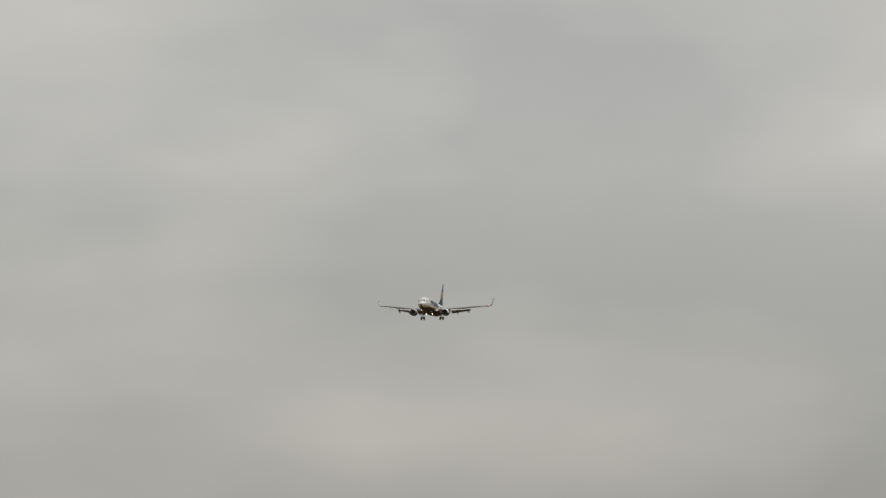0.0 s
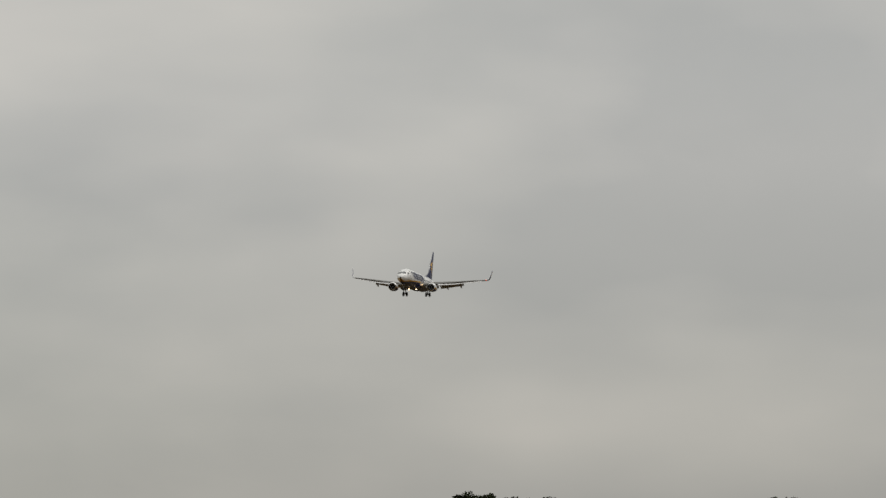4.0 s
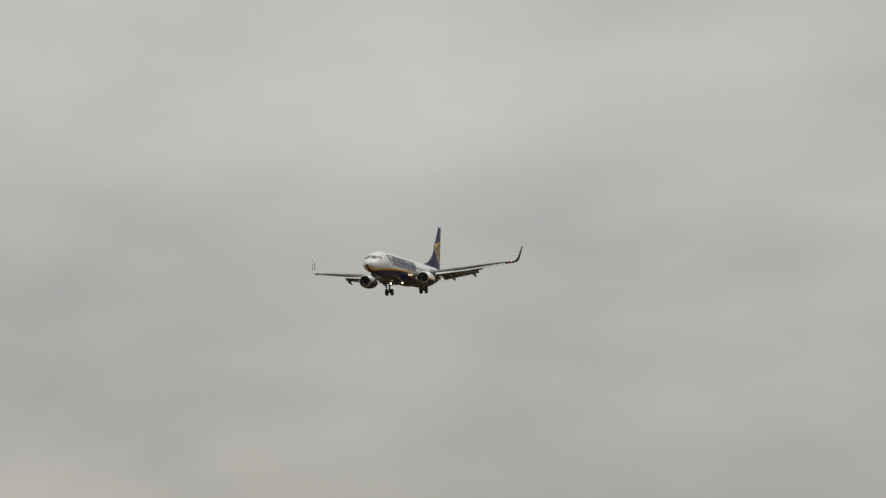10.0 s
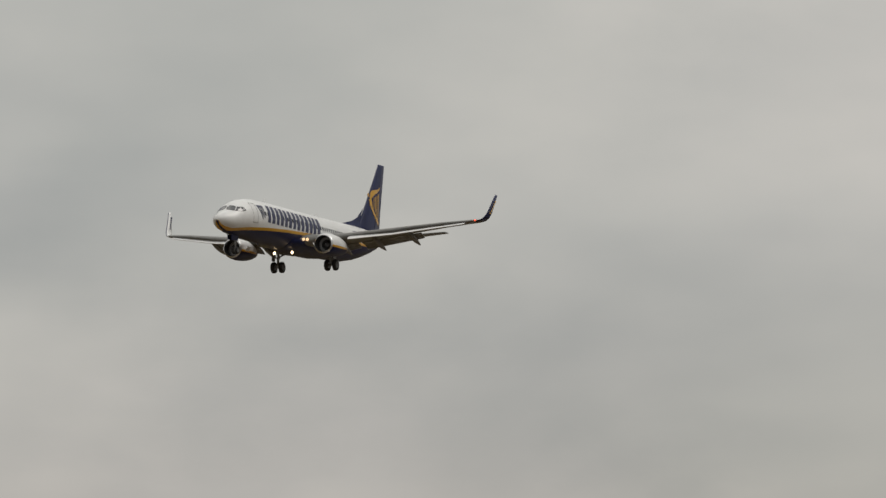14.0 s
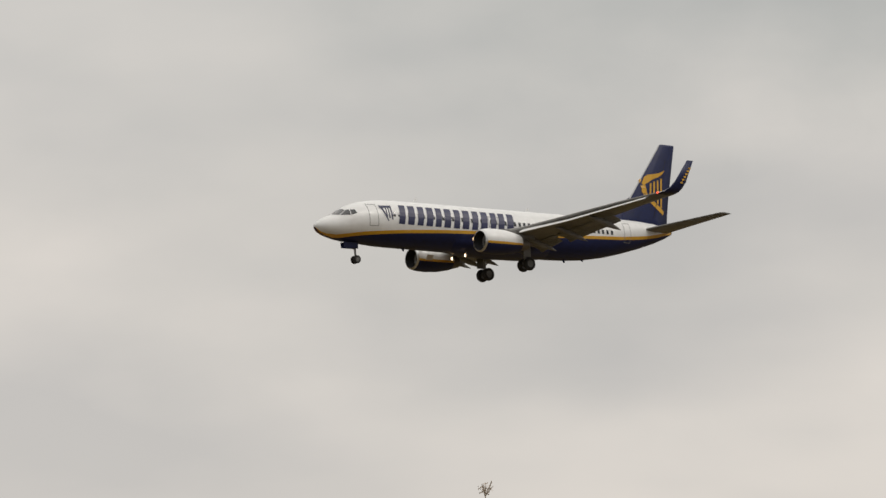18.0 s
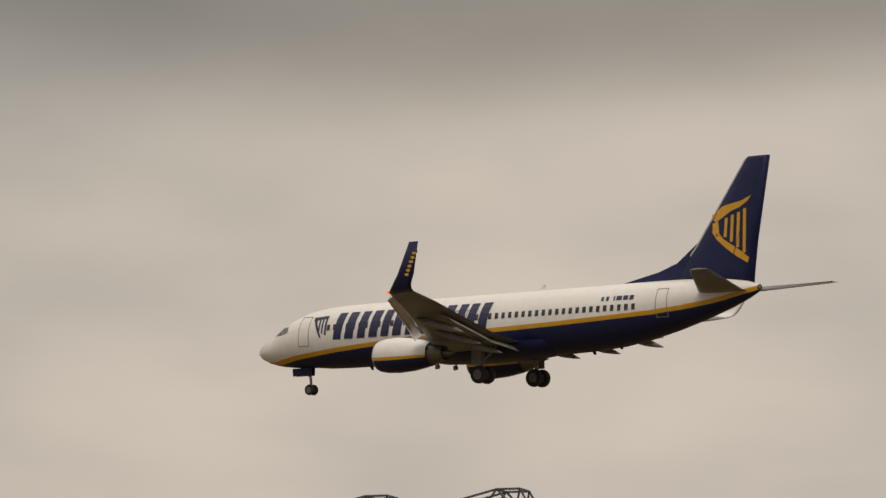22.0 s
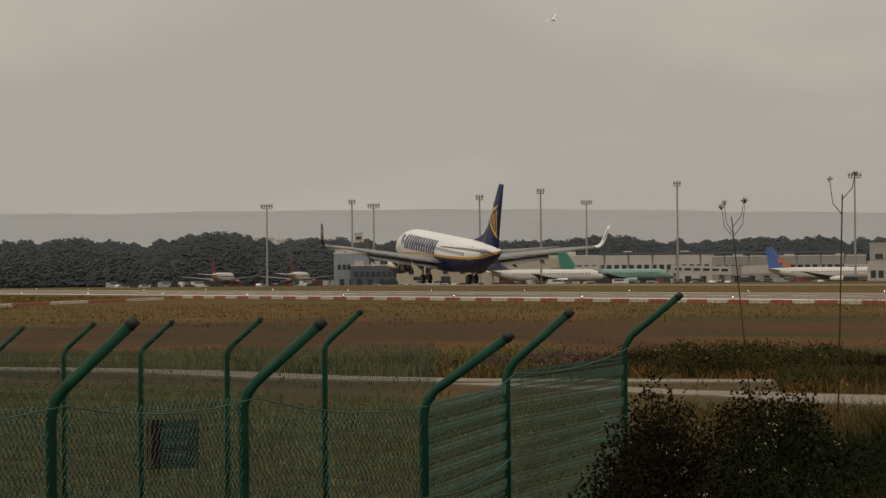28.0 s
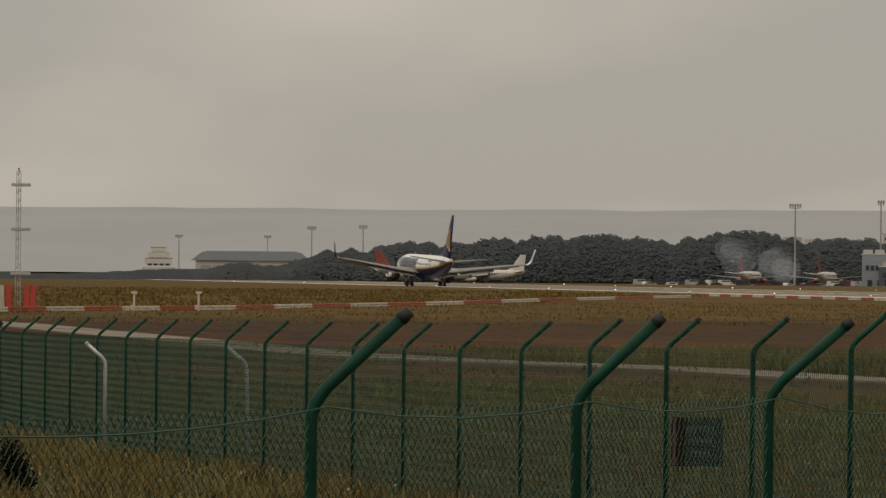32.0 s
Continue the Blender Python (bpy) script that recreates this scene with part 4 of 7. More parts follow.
    I = Matrix.Identity
    for x, w, d, h, mt in ((-24.6, 11, 14, 17.5, CREAM), (-14.6, 9.5, 12, 15.2, CREAM), (-9.5, 5.5, 14, 18.2, CREAM), (4, 22, 12, 15.2, CREAM), (18, 7, 14, 17.6, CREAM), (27, 12, 12, 16.2, GREYWALL)):
        blk = block("wing_block", Matrix.Translation((x, 0, 0)), w, d, h, mt, big)
        mm = Matrix.Translation((x, 0, 0))
        if w > 8:
            window_row(blk, mm, span(-w / 2 + 1, w / 2 - 1, 2 if w < 12 else 4), h - 3.4, 3.6 if w < 15 else 4.6, 3.2, "window", -0.06, RIBBON)
            window_row(blk, mm, span(-w / 2 + 1, w / 2 - 1, 3 if w < 12 else 6), 5.0, 1.3, 1.6)
    for i in range(8):
        bm = bmesh.new()
        tube(bm, (-28 + i * 1.0, 4, 17.5), (-28 + i * 1.0, 4, 18.6 + 0.7 * (i % 3)), 0.16)
        part("roof_aerial", bm, STEEL, big)
    for x, w in ((-14.5, 4), (2, 5), (9, 4)):
        bm = bmesh.new()
        box(bm, x, 6, 16.0, w, 4, 1.6, None, 0.1)
        part("roof_unit", bm, PALEWALL, big)
    front = tagged(empty("arrivals_hall", facing(62.0, 1040)), "low cream hall with tall dark windows", "building")
    fb = block("wall_block", I(4), 26, 14, 7.2, CREAM, front, ROOFBLUE)
    window_row(fb, I(4), span(-11, 11, 7), 2.8, 1.2, 3.6)
    # long lower wing
    low = tagged(empty("terminal_wing", facing(64.7, 1200)), "long grey terminal wing with a flat roof", "building")
    lb = block("wall_block", I(4), 42, 18, 9.6, GREYWALL, low)
    window_row(lb, I(4), span(-20, 20, 14), 6.3, 2.0, 1.3)
    for x, mt, w in ((-6, ROOFBLUE, 11), (6, DULLRED, 7), (-17, PALEWALL, 9)):
        fr = block("front_annex", Matrix.Translation((x, -7, 0)), w, 6, 4.8, mt, low)
        window_row(fr, Matrix.Translation((x, -7, 0)), span(-w / 2 + 0.5, w / 2 - 0.5, 4), 1.7, 1.3, 1.9)
    lowc = tagged(empty("baggage_hall", facing(63.9, 1120)), "low cream baggage hall with small windows", "building")
    cb = block("wall_block", I(4), 34, 12, 6.2, CREAM, lowc, PALEWALL)
    window_row(cb, I(4), (-13, -11, -6, -3.5, 2, 6.5, 11, 14), 3.4, 1.0, 1.6)
    for bb, w, h in ((73.22, 9, 21.5), (72.9, 13, 20.6), (72.05, 4, 23.5), (71.62, 10, 17.5)):
        t = tagged(empty("distant_block", facing(bb, 2150)), "pale distant apartment block above the trees", "building")
        tb = block("wall_block", I(4), w, 8, h, PALEWALL, t)
        window_row(tb, I(4), span(-w / 2 + 0.8, w / 2 - 0.8, max(2, int(w / 3))), h - 2.2, 1.2, 1.3)
    can = tagged(empty("gate_canopy", facing(67.5, 1540)), "long dark flat canopy over the boarding gates", "canopy")
    bm = bmesh.new()
    box(bm, 0, 0, 10.6, 84, 12, 1.0, None, 0.1)
    part("roof", bm, JETBLUE, can)
    for i in range(11):
        bm = bmesh.new()
        tube(bm, (-40 + 8 * i, -4, 0), (-40 + 8 * i, -4, 10.2), 0.3)
        part("post", bm, STEEL, can)
    # gate piers on the apron
    for bb, r, w, h, mt, wins in ((66.7, 1560, 52, 9.4, GREYWALL, 20), (68.7, 1620, 60, 10.2, PALEWALL, 22), (70.55, 1500, 54, 9.2, CREAM, 0), (71.84, 1560, 17, 7.4, JETBLUE, 8), (72.14, 1566, 12, 11.6, ROOFBLUE, 6)):
        p = tagged(empty("apron_building", facing(bb, r)), "low apron building with a flat pale roof" if mt not in (JETBLUE, ROOFBLUE) else "low dark blue apron building with glazed front", "building")
        pb = block("wall_block", I(4), w, 14, h, mt, p, ROOFPALE)
        if wins:
            window_row(pb, I(4), span(-w / 2 + 1, w / 2 - 1, wins), h * 0.6, w / wins * 0.6, 1.7)
            window_row(pb, I(4), span(-w / 2 + 1, w / 2 - 1, wins // 2), 1.6, w / wins * 0.8, 2.6)
        else:
            window_row(pb, I(4), span(-w / 2 + 2, w / 2 - 2, 9), 5.0, 1.6, 1.2)
            window_row(pb, I(4), (-20, -11, -3, 8, 15), 1.9, 3.0, 3.4)
        for i in range(3):
            bm = bmesh.new()
            box(bm, -w / 3 + i * w / 3, 7, h + 0.9, 3.2, 3, 1.4, None, 0.1)
            part("roof_unit", bm, PALEWALL, p)
    # hangar with a curved roof, small tower beside it
    hg = tagged(empty("hangar", facing(79.95, 2400)), "wide pale hangar with blue-grey roof", "hangar")
    hb = block("wall_block", I(4), 58, 40, 9.5, PALEWALL, hg)
    bm = bmesh.new()
    loft(bm, [[Vector((sx * (31 - 6 * u), y, 9.4 + 4.6 * u)) for sx, u in ((-1, 0), (-1, 0.85), (-0.92, 1), (0.92, 1), (1, 0.85), (1, 0), (1, -0.08), (-1, -0.08))] for y in (-1, 41)])
    part("roof", fix(bm), ROOFBLUE, hg)
    window_row(hb, I(4), span(-27, 20, 7), 3.4, 5.4, 6.2, "hangar_door", -0.06, GREYWALL)
    ot = tagged(empty("old_tower", facing(81.1, 2350)), "small white stepped tower building with red trim", "building")
    for k, (w, z0, z1) in enumerate(((17, 0, 5), (14, 5, 8), (11, 8, 11), (8, 11, 13.6))):
        bl = block("storey", Matrix.Translation((0, k, z0 + 1.6 if k else z0)), w, w, z1 - z0, ROOFPALE, ot, DULLRED if k % 2 else ROOFPALE)
        window_row(bl, Matrix.Translation((0, k, z0)), span(-w / 2 + 1, w / 2 - 1, 4), 1.6, w / 6, 1.1)
    ol = tagged(empty("low_shed", facing(78.7, 2300)), "low white shed with a blue roof", "building")
    block("wall_block", I(4), 40, 20, 8.8, ROOFBLUE, ol)


def jet(name, m, body, tailm, label, scale=1.0, belly=None, small=False):
    """A parked airliner: hull, wings, fin, tailplane, engines and legs; nose towards +x."""
    root = tagged(empty(name, m @ Matrix.Diagonal((scale, scale, scale, 1))), label, "airliner", group="parked airliners")
    bm = bmesh.new()
    prof = [(18.5, 0.1, -0.6), (18, 0.8, -0.5), (16.5, 1.5, -0.2), (14.5, 1.9, 0), (0, 1.95, 0), (-9, 1.9, 0.05), (-14, 1.3, 0.6), (-18, 0.5, 1.1), (-18.8, 0.15, 1.2)]
    loft(bm, [[Vector((x, r * math.cos(a), 3.6 + z + r * math.sin(a))) for a in [2 * math.pi * i / 16 for i in range(16)]] for x, r, z in prof])
    hullp = part("fuselage", fix(bm), body, root, smooth=True)
    for s in (1, -1):
        bm = bmesh.new()
        loft(bm, [[Vector((x0 - c * a, s * y, z + c * b)) for a, b in ((0, 0), (0.3, 0.06), (1, 0), (0.3, -0.04))] for x0, y, z, c in ((4.5, 1.5, 2.5, 7), (0.5, 6, 3.0, 4.2), (-5.2, 16.5, 4.1, 1.5))])
        part("wing", fix(bm), WINGGREY, root)
        bm = bmesh.new()
        loft(bm, [[Vector((x0 - c * a, s * y, z + c * b)) for a, b in ((0, 0), (0.3, 0.05), (1, 0), (0.3, -0.05))] for x0, y, z, c in ((-14.0, 0.5, 4.6, 3.6), (-17.5, 6.3, 5.2, 1.4))])
        part("tailplane", fix(bm), body, root)
        bm = bmesh.new()
        turn_profile(bm, [(2.2, 0.85), (2.0, 1.0), (0.5, 1.05), (-1.2, 0.8), (-2.2, 0.5), (-2.2, 0.05)], 14, Matrix.Translation((4.0, s * 5.2, 1.75)))
        part("engine", fix(bm), body if not small else tailm, root, smooth=True)
        bm = bmesh.new()
        tube(bm, (-0.8, s * 2.8, 2.4), (-0.8, s * 2.8, 0.5), 0.15)
        tube(bm, (-0.8, s * 2.8 - 0.45, 0.52), (-0.8, s * 2.8 + 0.45, 0.52), 0.52, 0.52, 12)
        part("main_gear", bm, TYRE, root)
        for x in span(-11, 14, 26):
            bm = bmesh.new()
            box(bm, x, s * 1.94, 4.1, 0.3, 0.06, 0.42)
            part("cabin_window", bm, GLASS, hullp)
    bm = bmesh.new()
    tube(bm, (14.2, 0, 2.0), (14.2, 0, 0.36), 0.1)
    tube(bm, (14.2, -0.3, 0.38), (14.2, 0.3, 0.38), 0.38, 0.38, 12)
    part("nose_gear", bm, TYRE, root)
    bm = bmesh.new()
    loft(bm, [[Vector((x0 - c * a, c * b, z)) for a, b in ((0, 0), (0.3, 0.045), (1, 0), (0.3, -0.045))] for x0, z, c in ((-10.2, 5.1, 8.2), (-13.0, 6.4, 5.4), (-16.8, 12.0, 2.4))])
    part("fin", fix(bm), tailm, root)
    bm = bmesh.new()
    loft(bm, [[Vector((x, 1.965 * math.cos(a), 3.6 + 1.965 * math.sin(a))) for a in (-0.45, -0.9, -1.57, -2.24, -2.69)] + [Vector((x, 0, 3.3))] for x in (14, 0, -9)])
    part("belly_panel", fix(bm), belly or body, hullp)
    bm = bmesh.new()
    for s in (1, -1):
        box(bm, 16.9, s * 0.62, 4.45, 0.7, 0.8, 0.4, None, 0.05)
    part("cockpit_pane", bm, GLASS, hullp)
    return root


def parked():
    # the greens and far navy are paled: haze over the apron in their colour
    GREENT = mat("green_tail_paint", (0.05, 0.2, 0.15), 0.5, 0, 0.1, 0.8, 0.1)
    BLUET = mat("blue_tail_paint", (0.06, 0.13, 0.34), 0.5, 0, 0.1, 0.8, 0.1)
    ORANGE = mat("orange_tail_paint", (0.5, 0.17, 0.07), 0.5, 0, 0.1, 0.8, 0.1)
    REDT = mat("red_tail_paint", (0.24, 0.05, 0.045), 0.5, 0, 0.1, 0.8, 0.1)
    FARNAVY = mat("hazed_navy_tail_paint", (0.035, 0.04, 0.075), 0.5, 0, 0.1, 0.8, 0.1)
    TEAL = mat("hazed_green_hull_paint", (0.15, 0.27, 0.23), 0.5, 0, 0.1, 0.8, 0.1)
    j = jet("parked_airliner", facing(68.85, 1500, 0, 8), TEAL, GREENT, "green airliner parked on the apron, seen from its side")
    j = jet("parked_airliner", facing(66.25, 1480, 0, -4), WHITEHULL, BLUET, "white airliner with blue and orange tail, parked")
    bm = bmesh.new()
    for s in (1, -1):
        loft(bm, [[Vector((-11.2 - a, s * 0.5, z)) for a in (0, 2.6)] + [Vector((-11.2 - a, s * 0.46, z)) for a in (2.6, 0)] for z in (5.6, 7.0)])
        loft(bm, [[Vector((-13.6 - a, s * 0.36, z)) for a in (0, 1.6)] + [Vector((-13.6 - a, s * 0.33, z)) for a in (1.6, 0)] for z in (7.0, 8.6)])
    part("tail_flash", fix(bm), ORANGE, j)
    jet("parked_airliner", facing(69.72, 1460, 0, 8), WHITEHULL, FARNAVY, "white airliner with a navy tail, parked")
    jet("parked_airliner", facing(77.78, 1750, 0, 6), WHITEHULL, REDT, "white airliner with a red tail on the taxiway", 1.02)
    jet("parked_airliner", facing(77.1, 1830, 0, 184), WHITEHULL, WHITEHULL, "white airliner with a pale fin behind another", 0.95)
    jet("parked_airliner", facing(73.75, 1850, 0, 78), WHITEHULL, REDT, "white airliner with a red tail, nose towards the runway", small=True)
    jet("parked_airliner", facing(72.8, 1850, 0, 80), WHITEHULL, REDT, "white airliner with a red tail, nose towards the runway", small=True)
    # a fin with red bars stands up behind the gate lounge
    tail = jet("parked_airliner", facing(43.1, 880, 0, 186) @ Matrix.Diagonal((1.5, 1.5, 1.5, 1)), WHITEHULL, PALEWALL, "white airliner with red marks on its pale fin")
    for s in (1, -1):
        for k in range(7):
            bm = bmesh.new()
            u = 0.1 + 0.12 * k
            c = Vector((-12.2 - 4.2 * u, s * (0.3 - 0.12 * u), 6.0 + 5.6 * u))
            box(bm, 0, 0, 0, 0.42, 0.05, 0.95, Matrix.Translation(c) @ Matrix.Rotation(radians(-38), 4, "Y"))
            part("red_bar", bm, REDSIGN, tail)


def van(m, paint, tall):
    """A parked ground vehicle: body, cab glass, four wheels."""
    root = tagged(empty("van" if tall else "car", m), "parked airport van on the apron" if tall else "parked car by the terminal", "van" if tall else "car", group="apron vehicles")
    L, H = (5.6, 2.3) if tall else (4.3, 1.45)
    bm = bmesh.new()
    prof = [(-L / 2, 0.35), (L / 2, 0.35), (L / 2, 0.95), (L / 2 - 0.8, 1.05), (L / 2 - (1.1 if tall else 1.6), H), (-L / 2 + (0.1 if tall else 0.7), H), (-L / 2, 1.0)]
    loft(bm, [[Vector((x, y, z)) for x, z in prof] for y in (-0.9, 0.9)])
    body = part("body", fix(bm), paint, root)
    bm = bmesh.new()
    box(bm, 0.2, 0, H - 0.42, L * 0.52, 1.84, 0.48)
    part("side_glass", bm, GLAZING, body)
    for x in (-L * 0.3, L * 0.32):
        for y in (-0.82, 0.82):
            bm = bmesh.new()
            tube(bm, (x, y - 0.11, 0.33), (x, y + 0.11, 0.33), 0.33, 0.33, 10)
            part("wheel", bm, TYRE, root)


def vehicles():
    rnd = random.Random(4)
    for lo, hi, n, r in ((48.2, 51.4, 13, 860), (53, 60, 12, 700), (61.4, 65.5, 12, 960), (65.5, 72, 34, 1380), (72.2, 75.2, 30, 1650), (66, 71.5, 20, 1440)):
        for i in range(n):
            b = lo + (hi - lo) * (i + rnd.random() * 0.8) / n
            van(facing(b, r + rnd.uniform(-20, 20), 0, rnd.choice((0, 0, 180, 60))), rnd.choice(CARPAINTS[:3] if r < 800 else CARPAINTS), rnd.random() < 0.4)


def boarding_stairs(m):
    """Mobile passenger steps: a sloped flight, rails, a platform and a chassis."""
    root = tagged(empty("boarding_stairs", m), "white mobile boarding stairs parked on the apron", "boarding stairs", group="parked boarding stairs")
    bm = bmesh.new()
    loft(bm, [[Vector((x, y, z)) for x, z in ((-3, 0.4), (3, 3.4), (4.2, 3.4), (4.2, 3.1), (3, 3.0), (-2.4, 0.4))] for y in (-0.8, 0.8)])
    flight = part("flight", fix(bm), PALEWALL, root)
    for y in (-0.8, 0.8):
        bm = bmesh.new()
        tube(bm, (-3, y, 1.5), (3, y, 4.5), 0.06)
        tube(bm, (3, y, 4.5), (4.2, y, 4.5), 0.06)
        for i in range(7):
            tube(bm, (-3 + i, y, 0.4 + 0.5 * i), (-3 + i, y, 1.5 + 0.5 * i), 0.04)
        part("handrail", bm, ROOFPALE, flight)
    bm = bmesh.new()
    box(bm, 0, 0, 0.5, 6.5, 1.8, 0.3, None, 0.04)
    for x in (2.9, 3.8):
        box(bm, x, 0, 1.8, 0.14, 1.5, 2.6)
    part("chassis", bm, GREYWALL, root)
    for x in (-2.2, 2.4):
        for y in (-0.85, 0.85):
            bm = bmesh.new()
            tube(bm, (x, y - 0.12, 0.38), (x, y + 0.12, 0.38), 0.38, 0.38, 10)
            part("wheel", bm, TYRE, root)
    return root


def passenger_bridge(m):
    """A boarding bridge: a sloping glazed tunnel on a wheeled column, with a round cab."""
    root = tagged(empty("passenger_bridge", m), "grey passenger boarding bridge at the terminal", "boarding bridge", group="boarding bridges")
    bm = bmesh.new()
    loft(bm, [[Vector((x, y, z + dz)) for y, dz in ((-1.4, -1.3), (1.4, -1.3), (1.4, 1.4), (-1.4, 1.4))] for x, z in ((-11, 5.2), (9, 4.6))])
    tunnel = part("tunnel", fix(bm), PALEWALL, root)
    for i in range(6):
        bm = bmesh.new()
        box(bm, -9 + 3.1 * i, -1.42, 5.3 - 0.09 * i, 2.2, 0.1, 0.8)
        part("window", bm, GLAZING, tunnel)
    bm = bmesh.new()
    tube(bm, (10.2, 0, 3.1), (10.2, 0, 6.2), 2.1, 2.1, 14)
    part("cab", bm, GREYWALL, root)
    for x in (-10, 5.5):
        bm = bmesh.new()
        tube(bm, (x, 0, 0), (x, 0, 3.9), 0.45, 0.4, 10)
        box(bm, x, 0, 0.4, 1.2, 3.2, 0.8, None, 0.1)
        part("column", bm, STEEL, root)
    return root


def apron_clutter():
    first = boarding_stairs(facing(51.55, 830))
    rnd = random.Random(31)
    for i in range(15):
        copy_thing(first, facing(51.4 - 0.11 * i + rnd.uniform(-0.03, 0.03), 830 + rnd.uniform(-18, 18), 0, rnd.choice((0, 12, 180, 165))))
    shed = tagged(empty("covered_walkway", facing(50.5, 880)), "long low pale canopy in front of the offices", "canopy")
    bm = bmesh.new()
    box(bm, 0, 0, 5.4, 46, 5, 0.35, None, 0.05)
    roof = part("roof", bm, ROOFPALE, shed)
    for i in range(12):
        bm = bmesh.new()
        tube(bm, (-22 + 4 * i, -1.8, 0), (-22 + 4 * i, -1.8, 5.3), 0.15)
        part("post", bm, STEEL, shed)
    bm = bmesh.new()
    box(bm, 0, 1.8, 2.4, 45, 0.3, 4.8)
    part("wall", bm, OFFICE, shed)
    first = passenger_bridge(facing(65.6, 1500, 0, 10))
    for b, r, turn in ((67.2, 1520, 170), (67.75, 1510, 12), (69.45, 1500, 165), (70.0, 1490, 8), (64.3, 1130, 10), (63.4, 1050, 172)):
        copy_thing(first, facing(b, r, 0, turn))
    blue = mat("blue_truck_paint", (0.03, 0.12, 0.26), 0.4, 0, 0.1, 1.0, 0.3)
    van(facing(49.68, 800), blue, True)
    for b in (48.3, 48.9, 49.3):
        van(facing(b, 800), CARPAINTS[0], True)


def woodland():
    """The dark belt of pines behind the apron, uneven on top, clad in leaf sprays."""
    verts, faces = [], []

    heights = [(60, 10), (63, 12), (65.5, 16), (66.5, 17), (67.5, 16), (68.4, 16), (68.9, 18.2), (69.6, 16), (70.7, 16.4), (71.0, 18), (71.7, 16.2), (72.2, 18.2), (72.9, 17.6), (73.3, 18.4), (73.7, 20.6), (74.3, 18.8), (74.9, 16.6), (75.5, 18.6),
               (76.1, 17.6), (76.5, 18), (76.9, 16.6), (77.5, 15.4), (78, 15.2), (78.5, 12.8), (79, 12), (79.3, 8.5), (79.6, 5.5), (80.1, 7), (80.5, 4), (81, 4), (81.6, 3), (82.4, 1.5), (83, 2.5), (86, 6), (92, 8)]
    def height(b):
        h = float(np.interp(b, [p[0] for p in heights], [p[1] for p in heights]))
        crown = 1 - 2.2 * abs(noise.noise((b * 3.1, 0, 0)))
        return h * (0.95 + 0.12 * crown + 0.07 * noise.noise((b * 11.0, 5, 0)))
    # the belt itself: a rough front that leans back into rounded tops
    i0, cols = len(verts), 0
    b = 60.0
    while b < 90:
        h = height(b)
        for k, (r, z) in enumerate(((1878, -1), (1883, 0.3), (1889, 0.56), (1897, 0.79), (1906, 0.93), (1914, 1.0), (1960, -1))):
            p = at(b, r + 3.2 * noise.noise((b * 7.0, k * 1.7, 2)))
            verts.append(Vector((p.x, p.y, p.z + (h * z if z > 0 else -1))))
        cols += 1
        b += 0.03
    for k in range(cols - 1):
        for j in range(6):
            p = i0 + k * 7 + j
            faces.append((p, p + 7, p + 8, p + 1))
    # leaf sprays all over it, ragged along the top
    g = np.random.default_rng(8)
    n_leaf = 90000
    bs, us = g.uniform(60, 86, n_leaf), 1 - 0.95 * g.random(n_leaf) ** 1.6
    hs = np.interp(bs, np.arange(60, 90, 0.02), [height(v) for v in np.arange(60, 90, 0.02)])
    rs = np.interp(us, [0, 0.3, 0.56, 0.79, 0.93, 1.0], [1877, 1882, 1888, 1896, 1905, 1912]) + g.normal(0, 0.8, n_leaf)
    ang = np.radians(bs)
    base = np.where(bs > 63, -0.35 - 2.1, -0.35)
    p = np.stack([-rs * np.sin(ang), rs * np.cos(ang), base + hs * us * g.uniform(0.96, 1.05, n_leaf)], -1)
    nrm = np.stack([np.sin(ang) * 0.5, -np.cos(ang) * 0.5, np.full(n_leaf, 0.9)], -1) + g.normal(0, 0.16, (n_leaf, 3))
    u = np.cross(nrm, g.normal(0, 1, (n_leaf, 3)))
    u /= np.linalg.norm(u, axis=1, keepdims=True)
    w = np.cross(nrm, u)
    w /= np.linalg.norm(w, axis=1, keepdims=True)
    u, w = u * g.uniform(0.4, 1.0, (n_leaf, 1)), w * g.uniform(0.3, 0.7, (n_leaf, 1))
    quads = np.stack([p - u, p - w, p + u, p + w], 1).reshape(-1, 3)
    k = len(verts)
    verts.extend(Vector(v) for v in quads)
    faces.extend((k + q, k + q + 1, k + q + 2, k + q + 3) for q in range(0, len(quads), 4))
    me = bpy.data.meshes.new("woodland")
    me.from_pydata([v[:] for v in verts], [], faces)
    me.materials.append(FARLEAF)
    me.polygons.foreach_set("use_smooth", [True] * len(me.polygons))
    tagged(new("woodland", me), "dark belt of pine trees behind the apron", "woodland", kind="stuff")


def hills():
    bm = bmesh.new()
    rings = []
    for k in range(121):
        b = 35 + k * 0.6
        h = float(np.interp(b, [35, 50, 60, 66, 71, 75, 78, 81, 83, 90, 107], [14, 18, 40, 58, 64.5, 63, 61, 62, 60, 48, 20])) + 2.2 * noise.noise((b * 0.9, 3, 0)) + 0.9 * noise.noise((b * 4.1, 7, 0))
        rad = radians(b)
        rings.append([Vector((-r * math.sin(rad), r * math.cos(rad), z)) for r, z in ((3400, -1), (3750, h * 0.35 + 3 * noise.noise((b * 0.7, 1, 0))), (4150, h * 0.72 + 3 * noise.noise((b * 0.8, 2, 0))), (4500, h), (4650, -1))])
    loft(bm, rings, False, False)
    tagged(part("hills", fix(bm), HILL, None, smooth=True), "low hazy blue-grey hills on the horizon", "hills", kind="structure")


